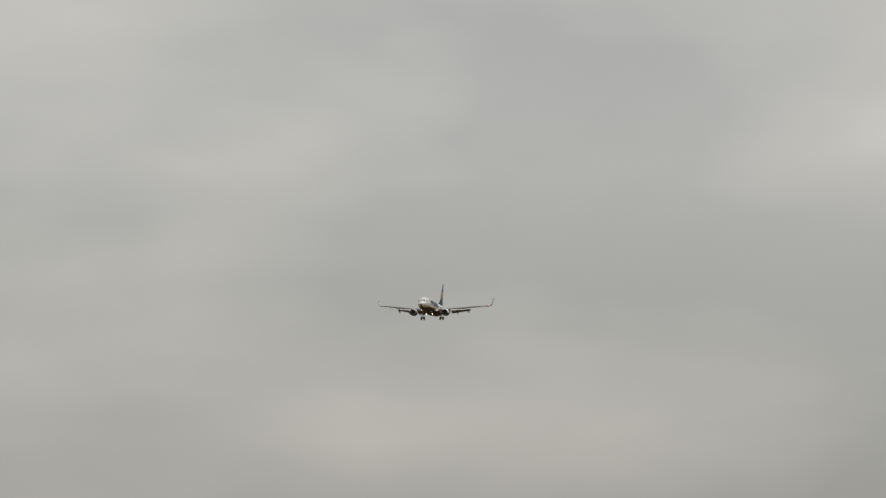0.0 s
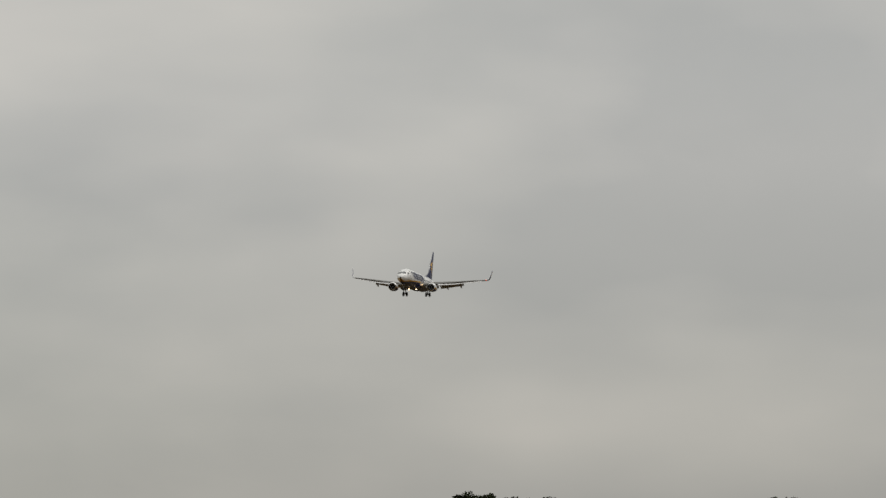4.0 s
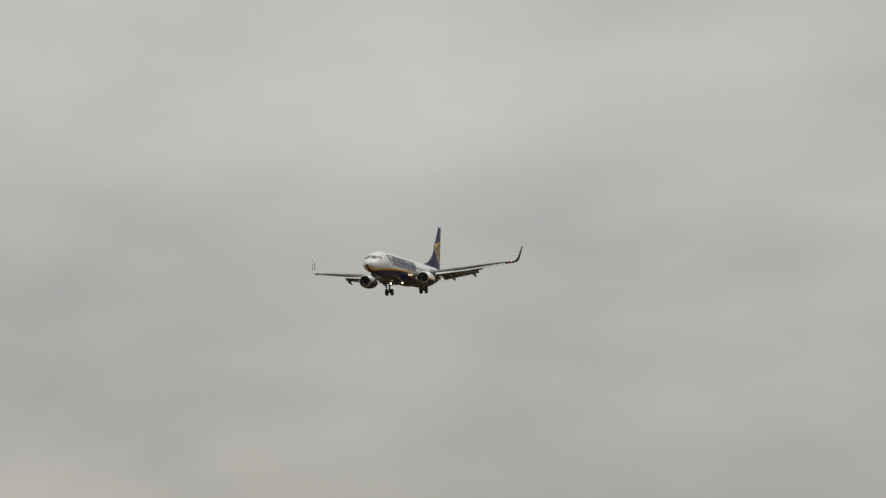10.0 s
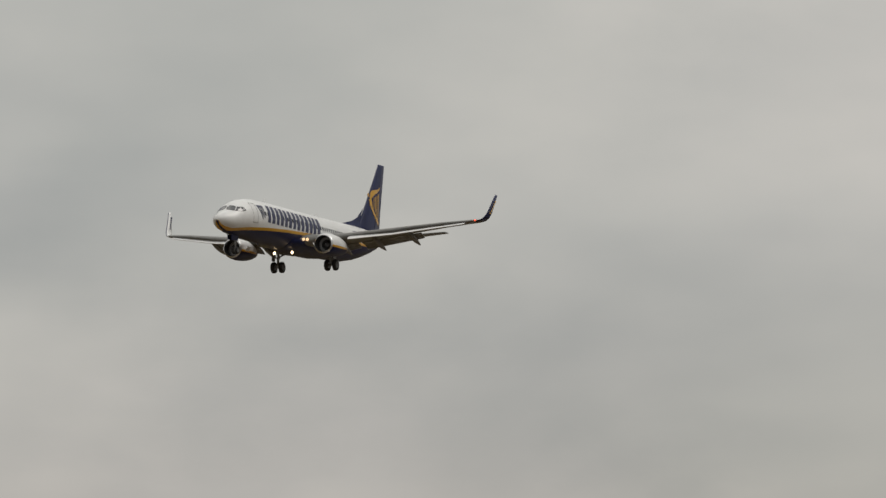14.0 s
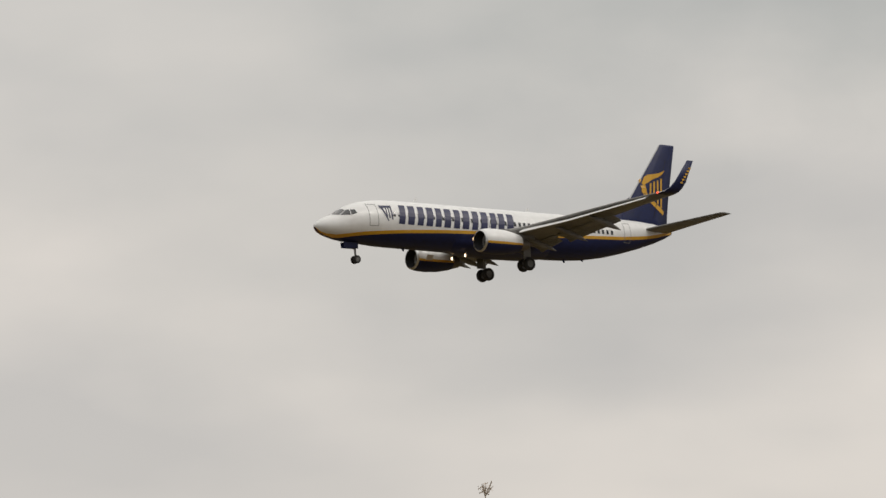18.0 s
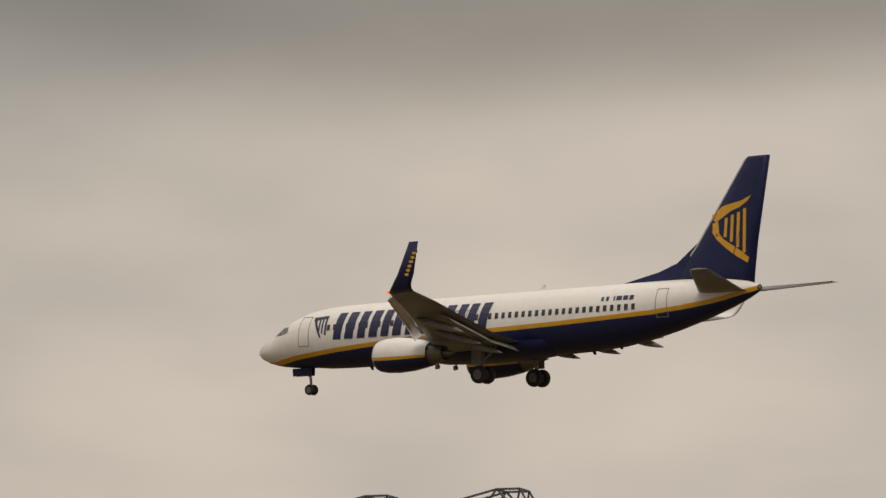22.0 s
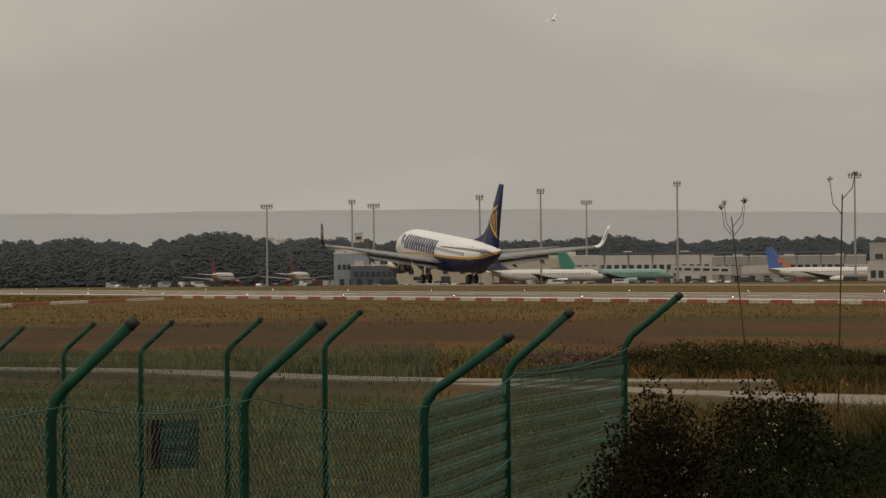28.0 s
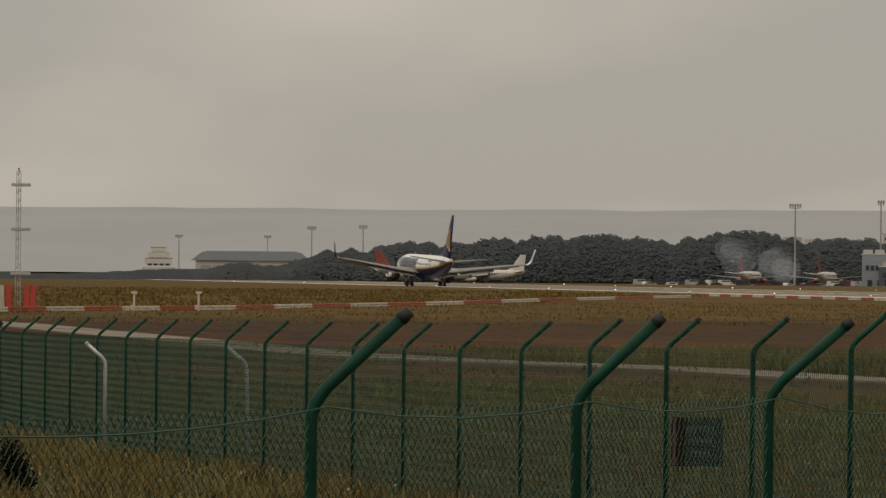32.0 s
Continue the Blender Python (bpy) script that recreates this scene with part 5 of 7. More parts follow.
def localiser():
    """A lattice aerial mast with cross arms between red and white panels, and two small marker posts."""
    m = facing(82.84, 297)
    root = tagged(empty("aerial_mast", m), "slim lattice aerial mast with crossbars and red-white base", "aerial mast")
    H = 8.95
    bm = bmesh.new()
    for sx, sy in ((-0.17, -0.12), (0.17, -0.12), (0, 0.18)):
        tube(bm, (sx, sy, 0), (sx * 0.75, sy * 0.75, H), 0.03, 0.025, 6)
    for k in range(30):
        z0, z1 = 0.3 * k, 0.3 * k + 0.3
        for a, c in (((-0.17, -0.12), (0.17, -0.12)), ((0.17, -0.12), (0, 0.18)), ((0, 0.18), (-0.17, -0.12))):
            tube(bm, (a[0] * 0.9, a[1] * 0.9, z0), (c[0] * 0.9, c[1] * 0.9, z1 if k % 2 else z0 + 0.02), 0.016, 0.016, 4)
    part("lattice", bm, GREYPIPE, root)
    for z, w in ((8.1, 1.25), (5.25, 1.25), (2.4, 1.3)):
        bm = bmesh.new()
        box(bm, 0.15, -0.15, z, w, 0.22, 0.2, None, 0.03)
        part("cross_arm", bm, GREYPIPE, root)
    bm = bmesh.new()
    tube(bm, (0, 0, H), (0, 0, H + 0.25), 0.05)
    part("tip_lamp", bm, REDSIGN, root)
    for x, mt in ((-1.0, WHITEPLAST), (-0.55, REDSIGN), (0.55, REDSIGN), (0.95, REDSIGN)):
        bm = bmesh.new()
        box(bm, x, -0.3, 0.85, 0.36, 0.5, 1.7, Matrix.Rotation(0.05 * x, 4, "Y"), 0.03)
        part("base_panel", bm, mt, root)
    for b, r in ((81.4, 300), (80.6, 305)):
        p = tagged(empty("marker_post", facing(b, r)), "small white marker post in the grass", "marker post", group="white marker posts")
        bm = bmesh.new()
        box(bm, 0, 0, 0.6, 0.14, 0.12, 1.2, None, 0.01)
        part("post", bm, WHITEPLAST, p)
        bm = bmesh.new()
        box(bm, 0, 0, 1.22, 0.42, 0.2, 0.16, None, 0.02)
        part("head", bm, WHITEPLAST, p)
        bm = bmesh.new()
        box(bm, -0.1, 0, 0.25, 0.3, 0.25, 0.3, None, 0.02)
        part("box", bm, WHITEPLAST, p)


masts()
terminal()
parked()
vehicles()
apron_clutter()
woodland()
hills()
localiser()


# ---- the landing airliner ----
# local axes: x to the nose, y to the left wing, z up; stations are metres aft of the nose
REF = 18.0
PROFILE = [(0.0, -0.76, -0.86, 0.05), (0.12, -0.56, -1.06, 0.28), (0.45, -0.28, -1.32, 0.58), (1.0, 0.0, -1.56, 0.9), (1.7, 0.27, -1.74, 1.17),
           (2.2, 0.55, -1.82, 1.33), (2.9, 1.0, -1.9, 1.5), (3.6, 1.3, -1.95, 1.64), (4.6, 1.58, -1.99, 1.77), (6.0, 1.79, -2.1, 1.85),
           (7.5, 1.88, -2.13, 1.88), (12, 1.91, -2.15, 1.88), (18, 1.92, -2.15, 1.88), (24.5, 1.94, -2.12, 1.88), (26.5, 1.95, -2.05, 1.88),
           (28.5, 1.96, -1.89, 1.85), (30.5, 1.97, -1.57, 1.76), (32.5, 1.97, -1.1, 1.56), (34.5, 1.94, -0.55, 1.24), (36.3, 1.82, 0.03, 0.84),
           (37.6, 1.6, 0.55, 0.5), (38.3, 1.38, 0.9, 0.26), (38.4, 1.25, 1.02, 0.12)]
STRIPE = [(0, -0.9), (0.45, -1.3), (1.0, -1.55), (1.7, -1.66), (2.4, -1.58), (4, -1.36), (8, -1.0), (12, -0.75), (17, -0.55), (24, -0.36), (28, -0.2), (31.5, -0.03), (34, 0.22), (36, 0.54), (37.3, 0.88), (38.4, 1.14)]


def along(table, x, k=1):
    xs = [r[0] for r in table]
    return float(np.interp(x, xs, [r[k] for r in table]))


def hull(x):
    top, bot, hw = along(PROFILE, x, 1), along(PROFILE, x, 2), along(PROFILE, x, 3)
    return (top + bot) / 2, (top - bot) / 2, hw


def skin(x, z, side, off=0.0):
    """The point of the fuselage's side at station x and height z, pushed out by off."""
    zc, h, hw = hull(x)
    s = max(-0.999, min(0.999, (z - zc) / h))
    c = math.sqrt(1 - s * s)
    nrm = Vector((0, c / hw, s / h)).normalized()
    return Vector((REF - x, side * (hw * c + off * nrm.y), z + off * nrm.z))


def decal(bm, quad, side, off=0.014, steps=(1, 4)):
    """A thin plate that lies on the fuselage: quad as four (station, z), in order."""
    nx, nz = steps
    (a, b, c, d) = [Vector((p[0], p[1], 0)) for p in quad]
    grid = []
    for j in range(nz + 1):
        v = j / nz
        row = []
        for i in range(nx + 1):
            u = i / nx
            p = (a.lerp(b, u)).lerp(d.lerp(c, u), v)
            row.append(bm.verts.new(skin(p.x, p.y, side, off)))
        grid.append(row)
    for j in range(nz):
        for i in range(nx):
            bm.faces.new((grid[j][i], grid[j][i + 1], grid[j + 1][i + 1], grid[j + 1][i]))


def fuselage(plane):
    bm = bmesh.new()
    xs = sorted({p[0] for p in PROFILE} | {0.25, 0.7, 1.35, 3.2, 4.1, 5.2, 9, 10.5, 14, 16, 20, 22, 25.5, 27.5, 29.5, 31.5, 33.5, 35.4, 37})
    rings, n = [], 9
    for x in xs:
        zc, h, hw = hull(x)
        zs = along(STRIPE, x)
        half = 0.135 if x > 1.5 else 0.1 * max(x, 0.15)
        a_top = math.acos(max(-0.98, min(0.98, (zs + half - zc) / h)))
        a_bot = math.acos(max(-0.985, min(0.985, (zs - half - zc) / h)))
        angs = [a_top * i / n for i in range(n + 1)] + [a_bot + (math.pi - a_bot) * i / n for i in range(n + 1)]
        left = [(hw * math.sin(a), zc + h * math.cos(a)) for a in angs]
        ring = [Vector((REF - x, y, z)) for y, z in left] + [Vector((REF - x, -y, z)) for y, z in reversed(left[1:-1])]
        rings.append(ring)
    rows = loft(bm, rings)
    k = len(rings[0])
    for row in rows:
        for i, f in enumerate(row):
            j = i if i < 2 * n + 1 else k - 1 - i
            f.material_index = 0 if j < n else (1 if j == n else 2)
    fix(bm)
    body = part("fuselage", bm, [WHITE, YELLOW, NAVY], plane, "white fuselage with yellow cheatline and navy belly", smooth=True)
    # wing to body fairing under the belly
    bm = bmesh.new()
    rings = []
    for x, w, low in ((12.6, 0.5, -1.9), (13.6, 1.5, -2.1), (15.2, 2.05, -2.32), (18, 2.15, -2.42), (21.5, 2.1, -2.36), (23.5, 1.6, -2.16), (25.2, 0.5, -1.9)):
        rings.append([Vector((REF - x, w * math.cos(a), -1.2 + (low + 1.2) * math.sin(a))) for a in [math.pi * i / 12 for i in range(13)]])
    loft(bm, rings, False, False)
    fix(bm)
    part("belly_fairing", bm, NAVY, body, smooth=True)
    for side in (1, -1):
        # cockpit panes
        for quad in (((1.68, 0.25), (2.02, 0.15), (2.62, 0.6), (2.56, 0.77)), ((2.08, 0.13), (2.84, 0.13), (2.9, 0.62), (2.7, 0.62)),
                     ((2.92, 0.15), (3.42, 0.3), (3.36, 0.62), (2.97, 0.63))):
            bm = bmesh.new()
            decal(bm, quad, side, 0.02, (4, 4))
            part("cockpit_pane", bm, GLASS, body)
        # doors: a plate with a dark outline
        for x0, x1, z0, z1 in ((4.5, 5.4, -0.72, 1.2), (31.9, 32.7, -0.35, 1.4), (16.9, 17.4, -0.05, 0.9), (17.9, 18.4, -0.05, 0.9)):
            bm = bmesh.new()
            w = 0.05
            for q in (((x0, z0), (x1, z0), (x1, z0 + w), (x0, z0 + w)), ((x0, z1 - w), (x1, z1 - w), (x1, z1), (x0, z1)),
                      ((x0, z0), (x0 + w, z0), (x0 + w, z1), (x0, z1)), ((x1 - w, z0), (x1, z0), (x1, z1), (x1 - w, z1))):
                decal(bm, q, side, 0.012, (1, 6))
            part("door_seam", bm, STRUT, body)
        # cabin windows, one by one
        k = 0
        x = 6.9
        while x < 30.6:
            bm = bmesh.new()
            decal(bm, ((x, 0.2), (x + 0.25, 0.2), (x + 0.25, 0.57), (x, 0.57)), side, 0.016, (1, 2))
            part("cabin_window", bm, GLASS, body)
            x += 0.508
        # the livery's letters as plain slanted bars
        x0 = 7.4
        for w in (1.66, 1.6, 1.66, 1.66, 1.66, 0.58, 1.66):
            for a, b in (((0.0, 0.62), (0.92, 1.6)) if w > 1 else ((0.0, 0.6),)):
                bm = bmesh.new()
                decal(bm, ((x0 + a, -0.4), (x0 + b, -0.4), (x0 + b + 0.32, 1.27), (x0 + a + 0.32, 1.27)), side, 0.024, (1, 5))
                part("livery_bar", bm, LETTERING, body)
            x0 += w + 0.27
        # small emblem and registration as plain shapes
        for q in (((5.7, 0.85), (6.9, 1.0), (6.85, 1.15), (5.65, 1.1)), ((5.65, 1.05), (5.9, 1.05), (6.45, -0.25), (6.3, -0.2)),
                  ((6.2, 0.25), (6.32, 0.15), (6.32, 0.95), (6.2, 0.95)), ((6.45, 0.05), (6.57, 0.0), (6.57, 0.95), (6.45, 0.95)), ((6.7, -0.05), (6.85, -0.1), (6.85, 1.0), (6.7, 1.0))):
            bm = bmesh.new()
            decal(bm, q, side, 0.022, (2, 3))
            part("emblem_bar", bm, LETTERING, body)
        for a, b in ((28.0, 28.18), (28.35, 28.55), (28.9, 29.0), (29.1, 29.5), (29.6, 29.95), (30.05, 30.35)):
            bm = bmesh.new()
            decal(bm, ((a, 0.84), (b, 0.84), (b, 1.1), (a, 1.1)), side, 0.02, (1, 2))
            part("registration_bar", bm, LETTERING, body)
    # aerials and drain masts
    for x, z, dz in ((10.5, 2.0, 0.32), (22.5, 2.0, 0.28), (9.0, -2.0, -0.34), (26.2, -1.95, -0.3), (28.2, -1.72, -0.3)):
        bm = bmesh.new()
        loft(bm, [[Vector((REF - x + a, b, z)) for a, b in ((0.18, 0), (0, 0.03), (-0.18, 0), (0, -0.03))],
                  [Vector((REF - x - 0.14 + a * 0.5, b * 0.5, z + dz)) for a, b in ((0.18, 0), (0, 0.03), (-0.18, 0), (0, -0.03))]])
        part("blade_aerial", fix(bm), WHITE if z > 0 else NAVY, body)
    return body


AEROFOIL = [(1.0, 0.0), (0.75, 0.055), (0.45, 0.098), (0.2, 0.095), (0.06, 0.058), (0.0, 0.0), (0.06, -0.034), (0.2, -0.05), (0.45, -0.048), (0.75, -0.022)]


def section(le, te, y, z, thick, up=(0, 0, 1)):
    """An aerofoil ring: le and te are stations; up is the direction of its thickness."""
    u = Vector(up).normalized()
    c = te - le
    return [Vector((REF - (le + c * a), y, z)) + u * (c * b * thick) for a, b in AEROFOIL]


def wing(plane, s):
    name = "wing"
    bm = bmesh.new()
    rings = [section(14.4, 21.9, s * 1.0, -1.45, 1.15), section(15.2, 22.0, s * 1.9, -1.3, 1.15), section(17.25, 22.3, s * 5.0, -0.9, 1.05),
             section(19.4, 23.3, s * 9.2, -0.24, 1.0), section(21.7, 24.4, s * 13.6, 0.46, 0.95), section(23.3, 25.15, s * 16.7, 0.86, 0.9)]
    if s < 0:
        rings = [list(reversed(r)) for r in rings]
    loft(bm, rings)
    w = part("wing", fix(bm), WINGGREY, plane, "grey swept wing with lowered flaps", smooth=True)
    # leading edge slat, lowered a little
    bm = bmesh.new()
    rr = []
    for le, y, z, c in ((16.95, 5.9, -0.98, 0.62), (19.2, 9.6, -0.48, 0.55), (22.6, 15.9, 0.6, 0.4)):
        rr.append([Vector((REF - (le + a * c), s * y, z + b * c)) for a, b in ((0.0, -0.3), (0.3, 0.0), (1.0, 0.28), (1.0, 0.2), (0.35, -0.12), (0.12, -0.36))])
    loft(bm, rr)
    part("slat", fix(bm), BARE, w)
    # flaps in three slotted leaves, inboard and outboard
    for (y0, x0, z0), (y1, x1, z1) in (((2.2, 20.75, -1.36), (5.2, 21.1, -1.02)), ((5.6, 21.2, -0.97), (11.2, 22.75, -0.14))):
        for j, (dx, dz, c, ang) in enumerate(((0.0, -0.03, 0.95, 12), (0.84, -0.21, 0.5, 24), (1.24, -0.42, 0.3, 36))):
            bm = bmesh.new()
            rr = []
            for (y, x, z), k in (((y0, x0, z0), 1.0), ((y1, x1, z1), 0.72)):
                ca, sa = math.cos(radians(ang)), math.sin(radians(ang))
                ring = []
                for a, b in AEROFOIL:
                    px, pz = a * c * k, b * c * k * 1.1
                    ring.append(Vector((REF - (x + dx * k + px * ca + pz * sa), s * y, z + dz * k - px * sa + pz * ca)))
                rr.append(ring)
            loft(bm, rr)
            part("flap", fix(bm), FLAPGREY, w, smooth=True)
    # canoe fairings
    for y, x, z in ((4.1, 20.2, -1.5), (7.4, 21.0, -1.12), (10.6, 22.1, -0.62)):
        bm = bmesh.new()
        m = Matrix.Translation((REF - x, s * y, z)) @ Matrix.Rotation(radians(-16), 4, "Y")
        turn_profile(bm, [(1.5, 0.02), (1.0, 0.17), (0.2, 0.25), (-0.9, 0.24), (-1.7, 0.13), (-2.2, 0.02)], 10, m)
        part("flap_track_fairing", fix(bm), WINGGREY, w, smooth=True)
    # spoilers, a row of plates
    for y in (6.5, 8.0, 9.5):
        bm = bmesh.new()
        le = 17.25 + (y - 5) * 0.52
        box(bm, REF - le - 3.4 + (y - 6.5) * 0.12, s * y, -0.5 + (y - 6.5) * 0.13, 0.6, 1.35, 0.03, None)
        part("spoiler", bm, FLAPGREY, w)
    # blended winglet
    bm = bmesh.new()
    rings = []
    for le, te, y, z, tilt in ((23.3, 25.15, 16.7, 0.86, 10), (23.75, 25.3, 17.12, 1.0, 35), (24.15, 25.5, 17.38, 1.3, 65), (24.6, 25.8, 17.52, 1.8, 78), (25.75, 26.4, 17.86, 3.62, 80)):
        a = radians(tilt)
        rings.append(section(le, te, s * y, z, 0.85, (0, -s * math.sin(a), math.cos(a))))
    if s < 0:
        rings = [list(reversed(r)) for r in rings]
    rows = loft(bm, rings)
    for row in rows:
        for i, f in enumerate(row):
            f.material_index = 1 if (0 <= i <= 4) == (s > 0) else 0
    wl = part("winglet", fix(bm), [NAVY, WHITE], w, "navy winglet with a white inner face", smooth=True)
    for i in range(6):
        bm = bmesh.new()
        z = 1.75 + i * 0.24
        x = 24.95 + i * 0.15
        y = 17.52 + (z - 1.8) * 0.187
        box(bm, REF - x - 0.35, s * (y + 0.05), z, 0.26, 0.02, 0.15)
        part("livery_bar", bm, YELLOW, wl)
        bm = bmesh.new()
        box(bm, REF - x - 0.35, s * (y - 0.07), z + 0.1, 0.28, 0.02, 0.16)
        part("livery_bar", bm, LETTERING, wl)
    bm = bmesh.new()
    bmesh.ops.create_uvsphere(bm, u_segments=10, v_segments=6, radius=0.09, matrix=Matrix.Translation((REF - 23.3, s * 16.75, 0.88)))
    part("navigation_light", bm, REDLIT if s > 0 else WHITE, w)
    # root landing lights: forward-facing lenses
    bm = bmesh.new()
    for y in (2.12, 2.45):
        turn_profile(bm, [(0.02, 0.01), (0.02, 0.14), (0.0, 0.15)], 14, Matrix.Translation((REF - 15.02 - (y - 2.12) * 0.5, s * y, -1.22)))
    part("landing_light", bm, ROOTLIT, w)
    return w


def engine(plane, s):
    y, z = s * 4.88, -1.95
    at = Matrix.Translation((REF - 13.55, y, z))
    bm = bmesh.new()
    n = 32
    rings = []
    for x, r in ((0.02, 0.86), (-0.0, 0.93), (-0.12, 1.0), (-0.6, 1.1), (-1.5, 1.14), (-2.6, 1.06), (-3.5, 0.9), (-4.0, 0.78)):
        # flattened underside
        rings.append([at @ Vector((x, r * math.cos(a), (r if math.sin(a) > 0 else r * 0.92) * math.sin(a))) for a in [2 * math.pi * i / n + math.pi / n for i in range(n)]])
    rows = loft(bm, rings, True, False)
    for k, row in enumerate(rows):
        for i, f in enumerate(row):
            zz = f.calc_center_median().z - z
            f.material_index = 0 if k < 2 else (1 if zz > 0.0 else (2 if zz > -0.22 else 3))
    nac = part("engine", fix(bm), [BARE, WHITE, YELLOW, NAVY], plane, "white and navy engine nacelle with bare metal lip", smooth=True)
    bm = bmesh.new()
    turn_profile(bm, [(0.0, 0.87), (-0.3, 0.79), (-1.0, 0.78), (-1.02, 0.02)], 28, at)
    part("inlet_duct", fix(bm), [DARK], nac, smooth=True)
    bm = bmesh.new()
    turn_profile(bm, [(-0.55, 0.01), (-0.75, 0.14), (-1.0, 0.24)], 16, at)
    part("spinner", fix(bm), STRUT, nac, smooth=True)
    bm = bmesh.new()
    for i in range(24):
        a = 2 * math.pi * i / 24
        box(bm, -0.98, 0, 0.5, 0.03, 0.1, 0.52, at @ Matrix.Rotation(a, 4, "X") @ Matrix.Rotation(0.5, 4, "Z"))
    part("fan", bm, STRUT, nac)
    bm = bmesh.new()
    turn_profile(bm, [(-3.7, 0.72), (-4.3, 0.62), (-4.9, 0.46), (-5.0, 0.42), (-4.6, 0.36)], 24, at)
    turn_profile(bm, [(-4.7, 0.3), (-5.3, 0.16), (-5.8, 0.02)], 16, at)
    part("exhaust", fix(bm), HOTMETAL, nac, smooth=True)
    bm = bmesh.new()
    rr = []
    for x, zz, w in ((-0.9, 1.02, 0.05), (-2.4, 1.18, 0.2), (-4.2, 1.0, 0.2), (-5.8, 0.72, 0.05)):
        rr.append([at @ Vector((x, a, b)) for a, b in ((-w, zz), (w, zz), (w * 1.1, 0.5), (-w * 1.1, 0.5))])
    loft(bm, rr)
    part("pylon", fix(bm), WINGGREY, nac)
    bm = bmesh.new()
    box(bm, -1.0, -s * 1.12, 0.62, 0.7, 0.04, 0.5, at @ Matrix.Rotation(s * 0.5, 4, "X"))
    part("strake", bm, WHITE, nac)


def wheel(parent, x, y, z, r, w):
    at = Matrix.Translation((REF - x, y, z)) @ Matrix.Rotation(radians(90), 4, "Z")
    bm = bmesh.new()
    turn_profile(bm, [(-w * 0.42, r * 0.55), (-w * 0.5, r * 0.75), (-w * 0.4, r * 0.95), (-w * 0.2, r), (w * 0.2, r), (w * 0.4, r * 0.95), (w * 0.5, r * 0.75), (w * 0.42, r * 0.55)], 22, at)
    tyre = part("tyre", fix(bm), TYRE, parent, smooth=True)
    bm = bmesh.new()
    turn_profile(bm, [(-w * 0.4, 0.02), (-w * 0.36, r * 0.3), (-w * 0.42, r * 0.56), (w * 0.42, r * 0.56), (w * 0.36, r * 0.3), (w * 0.4, 0.02)], 18, at)
    part("rim", fix(bm), RIM, parent)


def gear(plane):
    for s in (1, -1):
        bm = bmesh.new()
        tube(bm, (REF - 19.75, s * 2.75, -1.3), (REF - 19.9, s * 2.9, -3.3), 0.14, 0.12)
        tube(bm, (REF - 19.9, s * 2.5, -3.28), (REF - 19.9, s * 3.34, -3.28), 0.09)
        g = part("main_gear", bm, STRUT, plane, "main landing gear leg with twin wheels")
        bm = bmesh.new()
        tube(bm, (REF - 19.8, s * 2.8, -2.3), (REF - 19.8, s * 1.2, -1.7), 0.07)
        tube(bm, (REF - 19.8, s * 2.85, -2.6), (REF - 20.7, s * 2.5, -1.5), 0.05)
        part("side_brace", bm, STRUT, g)
        for dy in (-0.43, 0.43):
            wheel(g, 19.92, s * 2.9 + dy, -3.27, 0.56, 0.4)
        bm = bmesh.new()
        box(bm, REF - 19.75, s * 3.32, -2.1, 0.75, 0.04, 1.15, None, 0.015)
        part("gear_door", bm, WINGGREY, g)
    bm = bmesh.new()
    tube(bm, (REF - 4.05, 0, -1.7), (REF - 4.15, 0, -3.35), 0.1, 0.08)
    tube(bm, (REF - 4.15, -0.32, -3.36), (REF - 4.15, 0.32, -3.36), 0.06)
    tube(bm, (REF - 4.1, 0, -2.6), (REF - 3.2, 0, -1.8), 0.05)
    g = part("nose_gear", bm, STRUT, plane, "nose landing gear leg with twin wheels")
    for dy in (-0.21, 0.21):
        wheel(g, 4.15, dy, -3.37, 0.345, 0.2)
    for s in (1, -1):
        bm = bmesh.new()
        box(bm, REF - 3.55, s * 0.42, -2.18, 1.5, 0.04, 0.5, Matrix.Rotation(s * -0.1, 4, "X"), 0.015)
        part("gear_door", bm, NAVY, g)
    # lights lowered under the belly
    for s in (1, -1):
        bm = bmesh.new()
        turn_profile(bm, [(0.0, 0.01), (0.0, 0.14)], 16, Matrix.Translation((REF - 14.95, s * 0.95, -2.46)))
        lens = part("landing_light", bm, LAMPLIT, plane, "lit landing light under the belly")
        bm = bmesh.new()
        turn_profile(bm, [(0.06, 0.165), (0.06, 0.15), (-0.02, 0.145), (-0.12, 0.15), (-0.2, 0.02)], 16, Matrix.Translation((REF - 14.95, s * 0.95, -2.46)))
        tube(bm, (REF - 15.0, s * 0.95, -2.4), (REF - 15.05, s * 0.95, -2.0), 0.05)
        part("housing", bm, STRUT, lens)


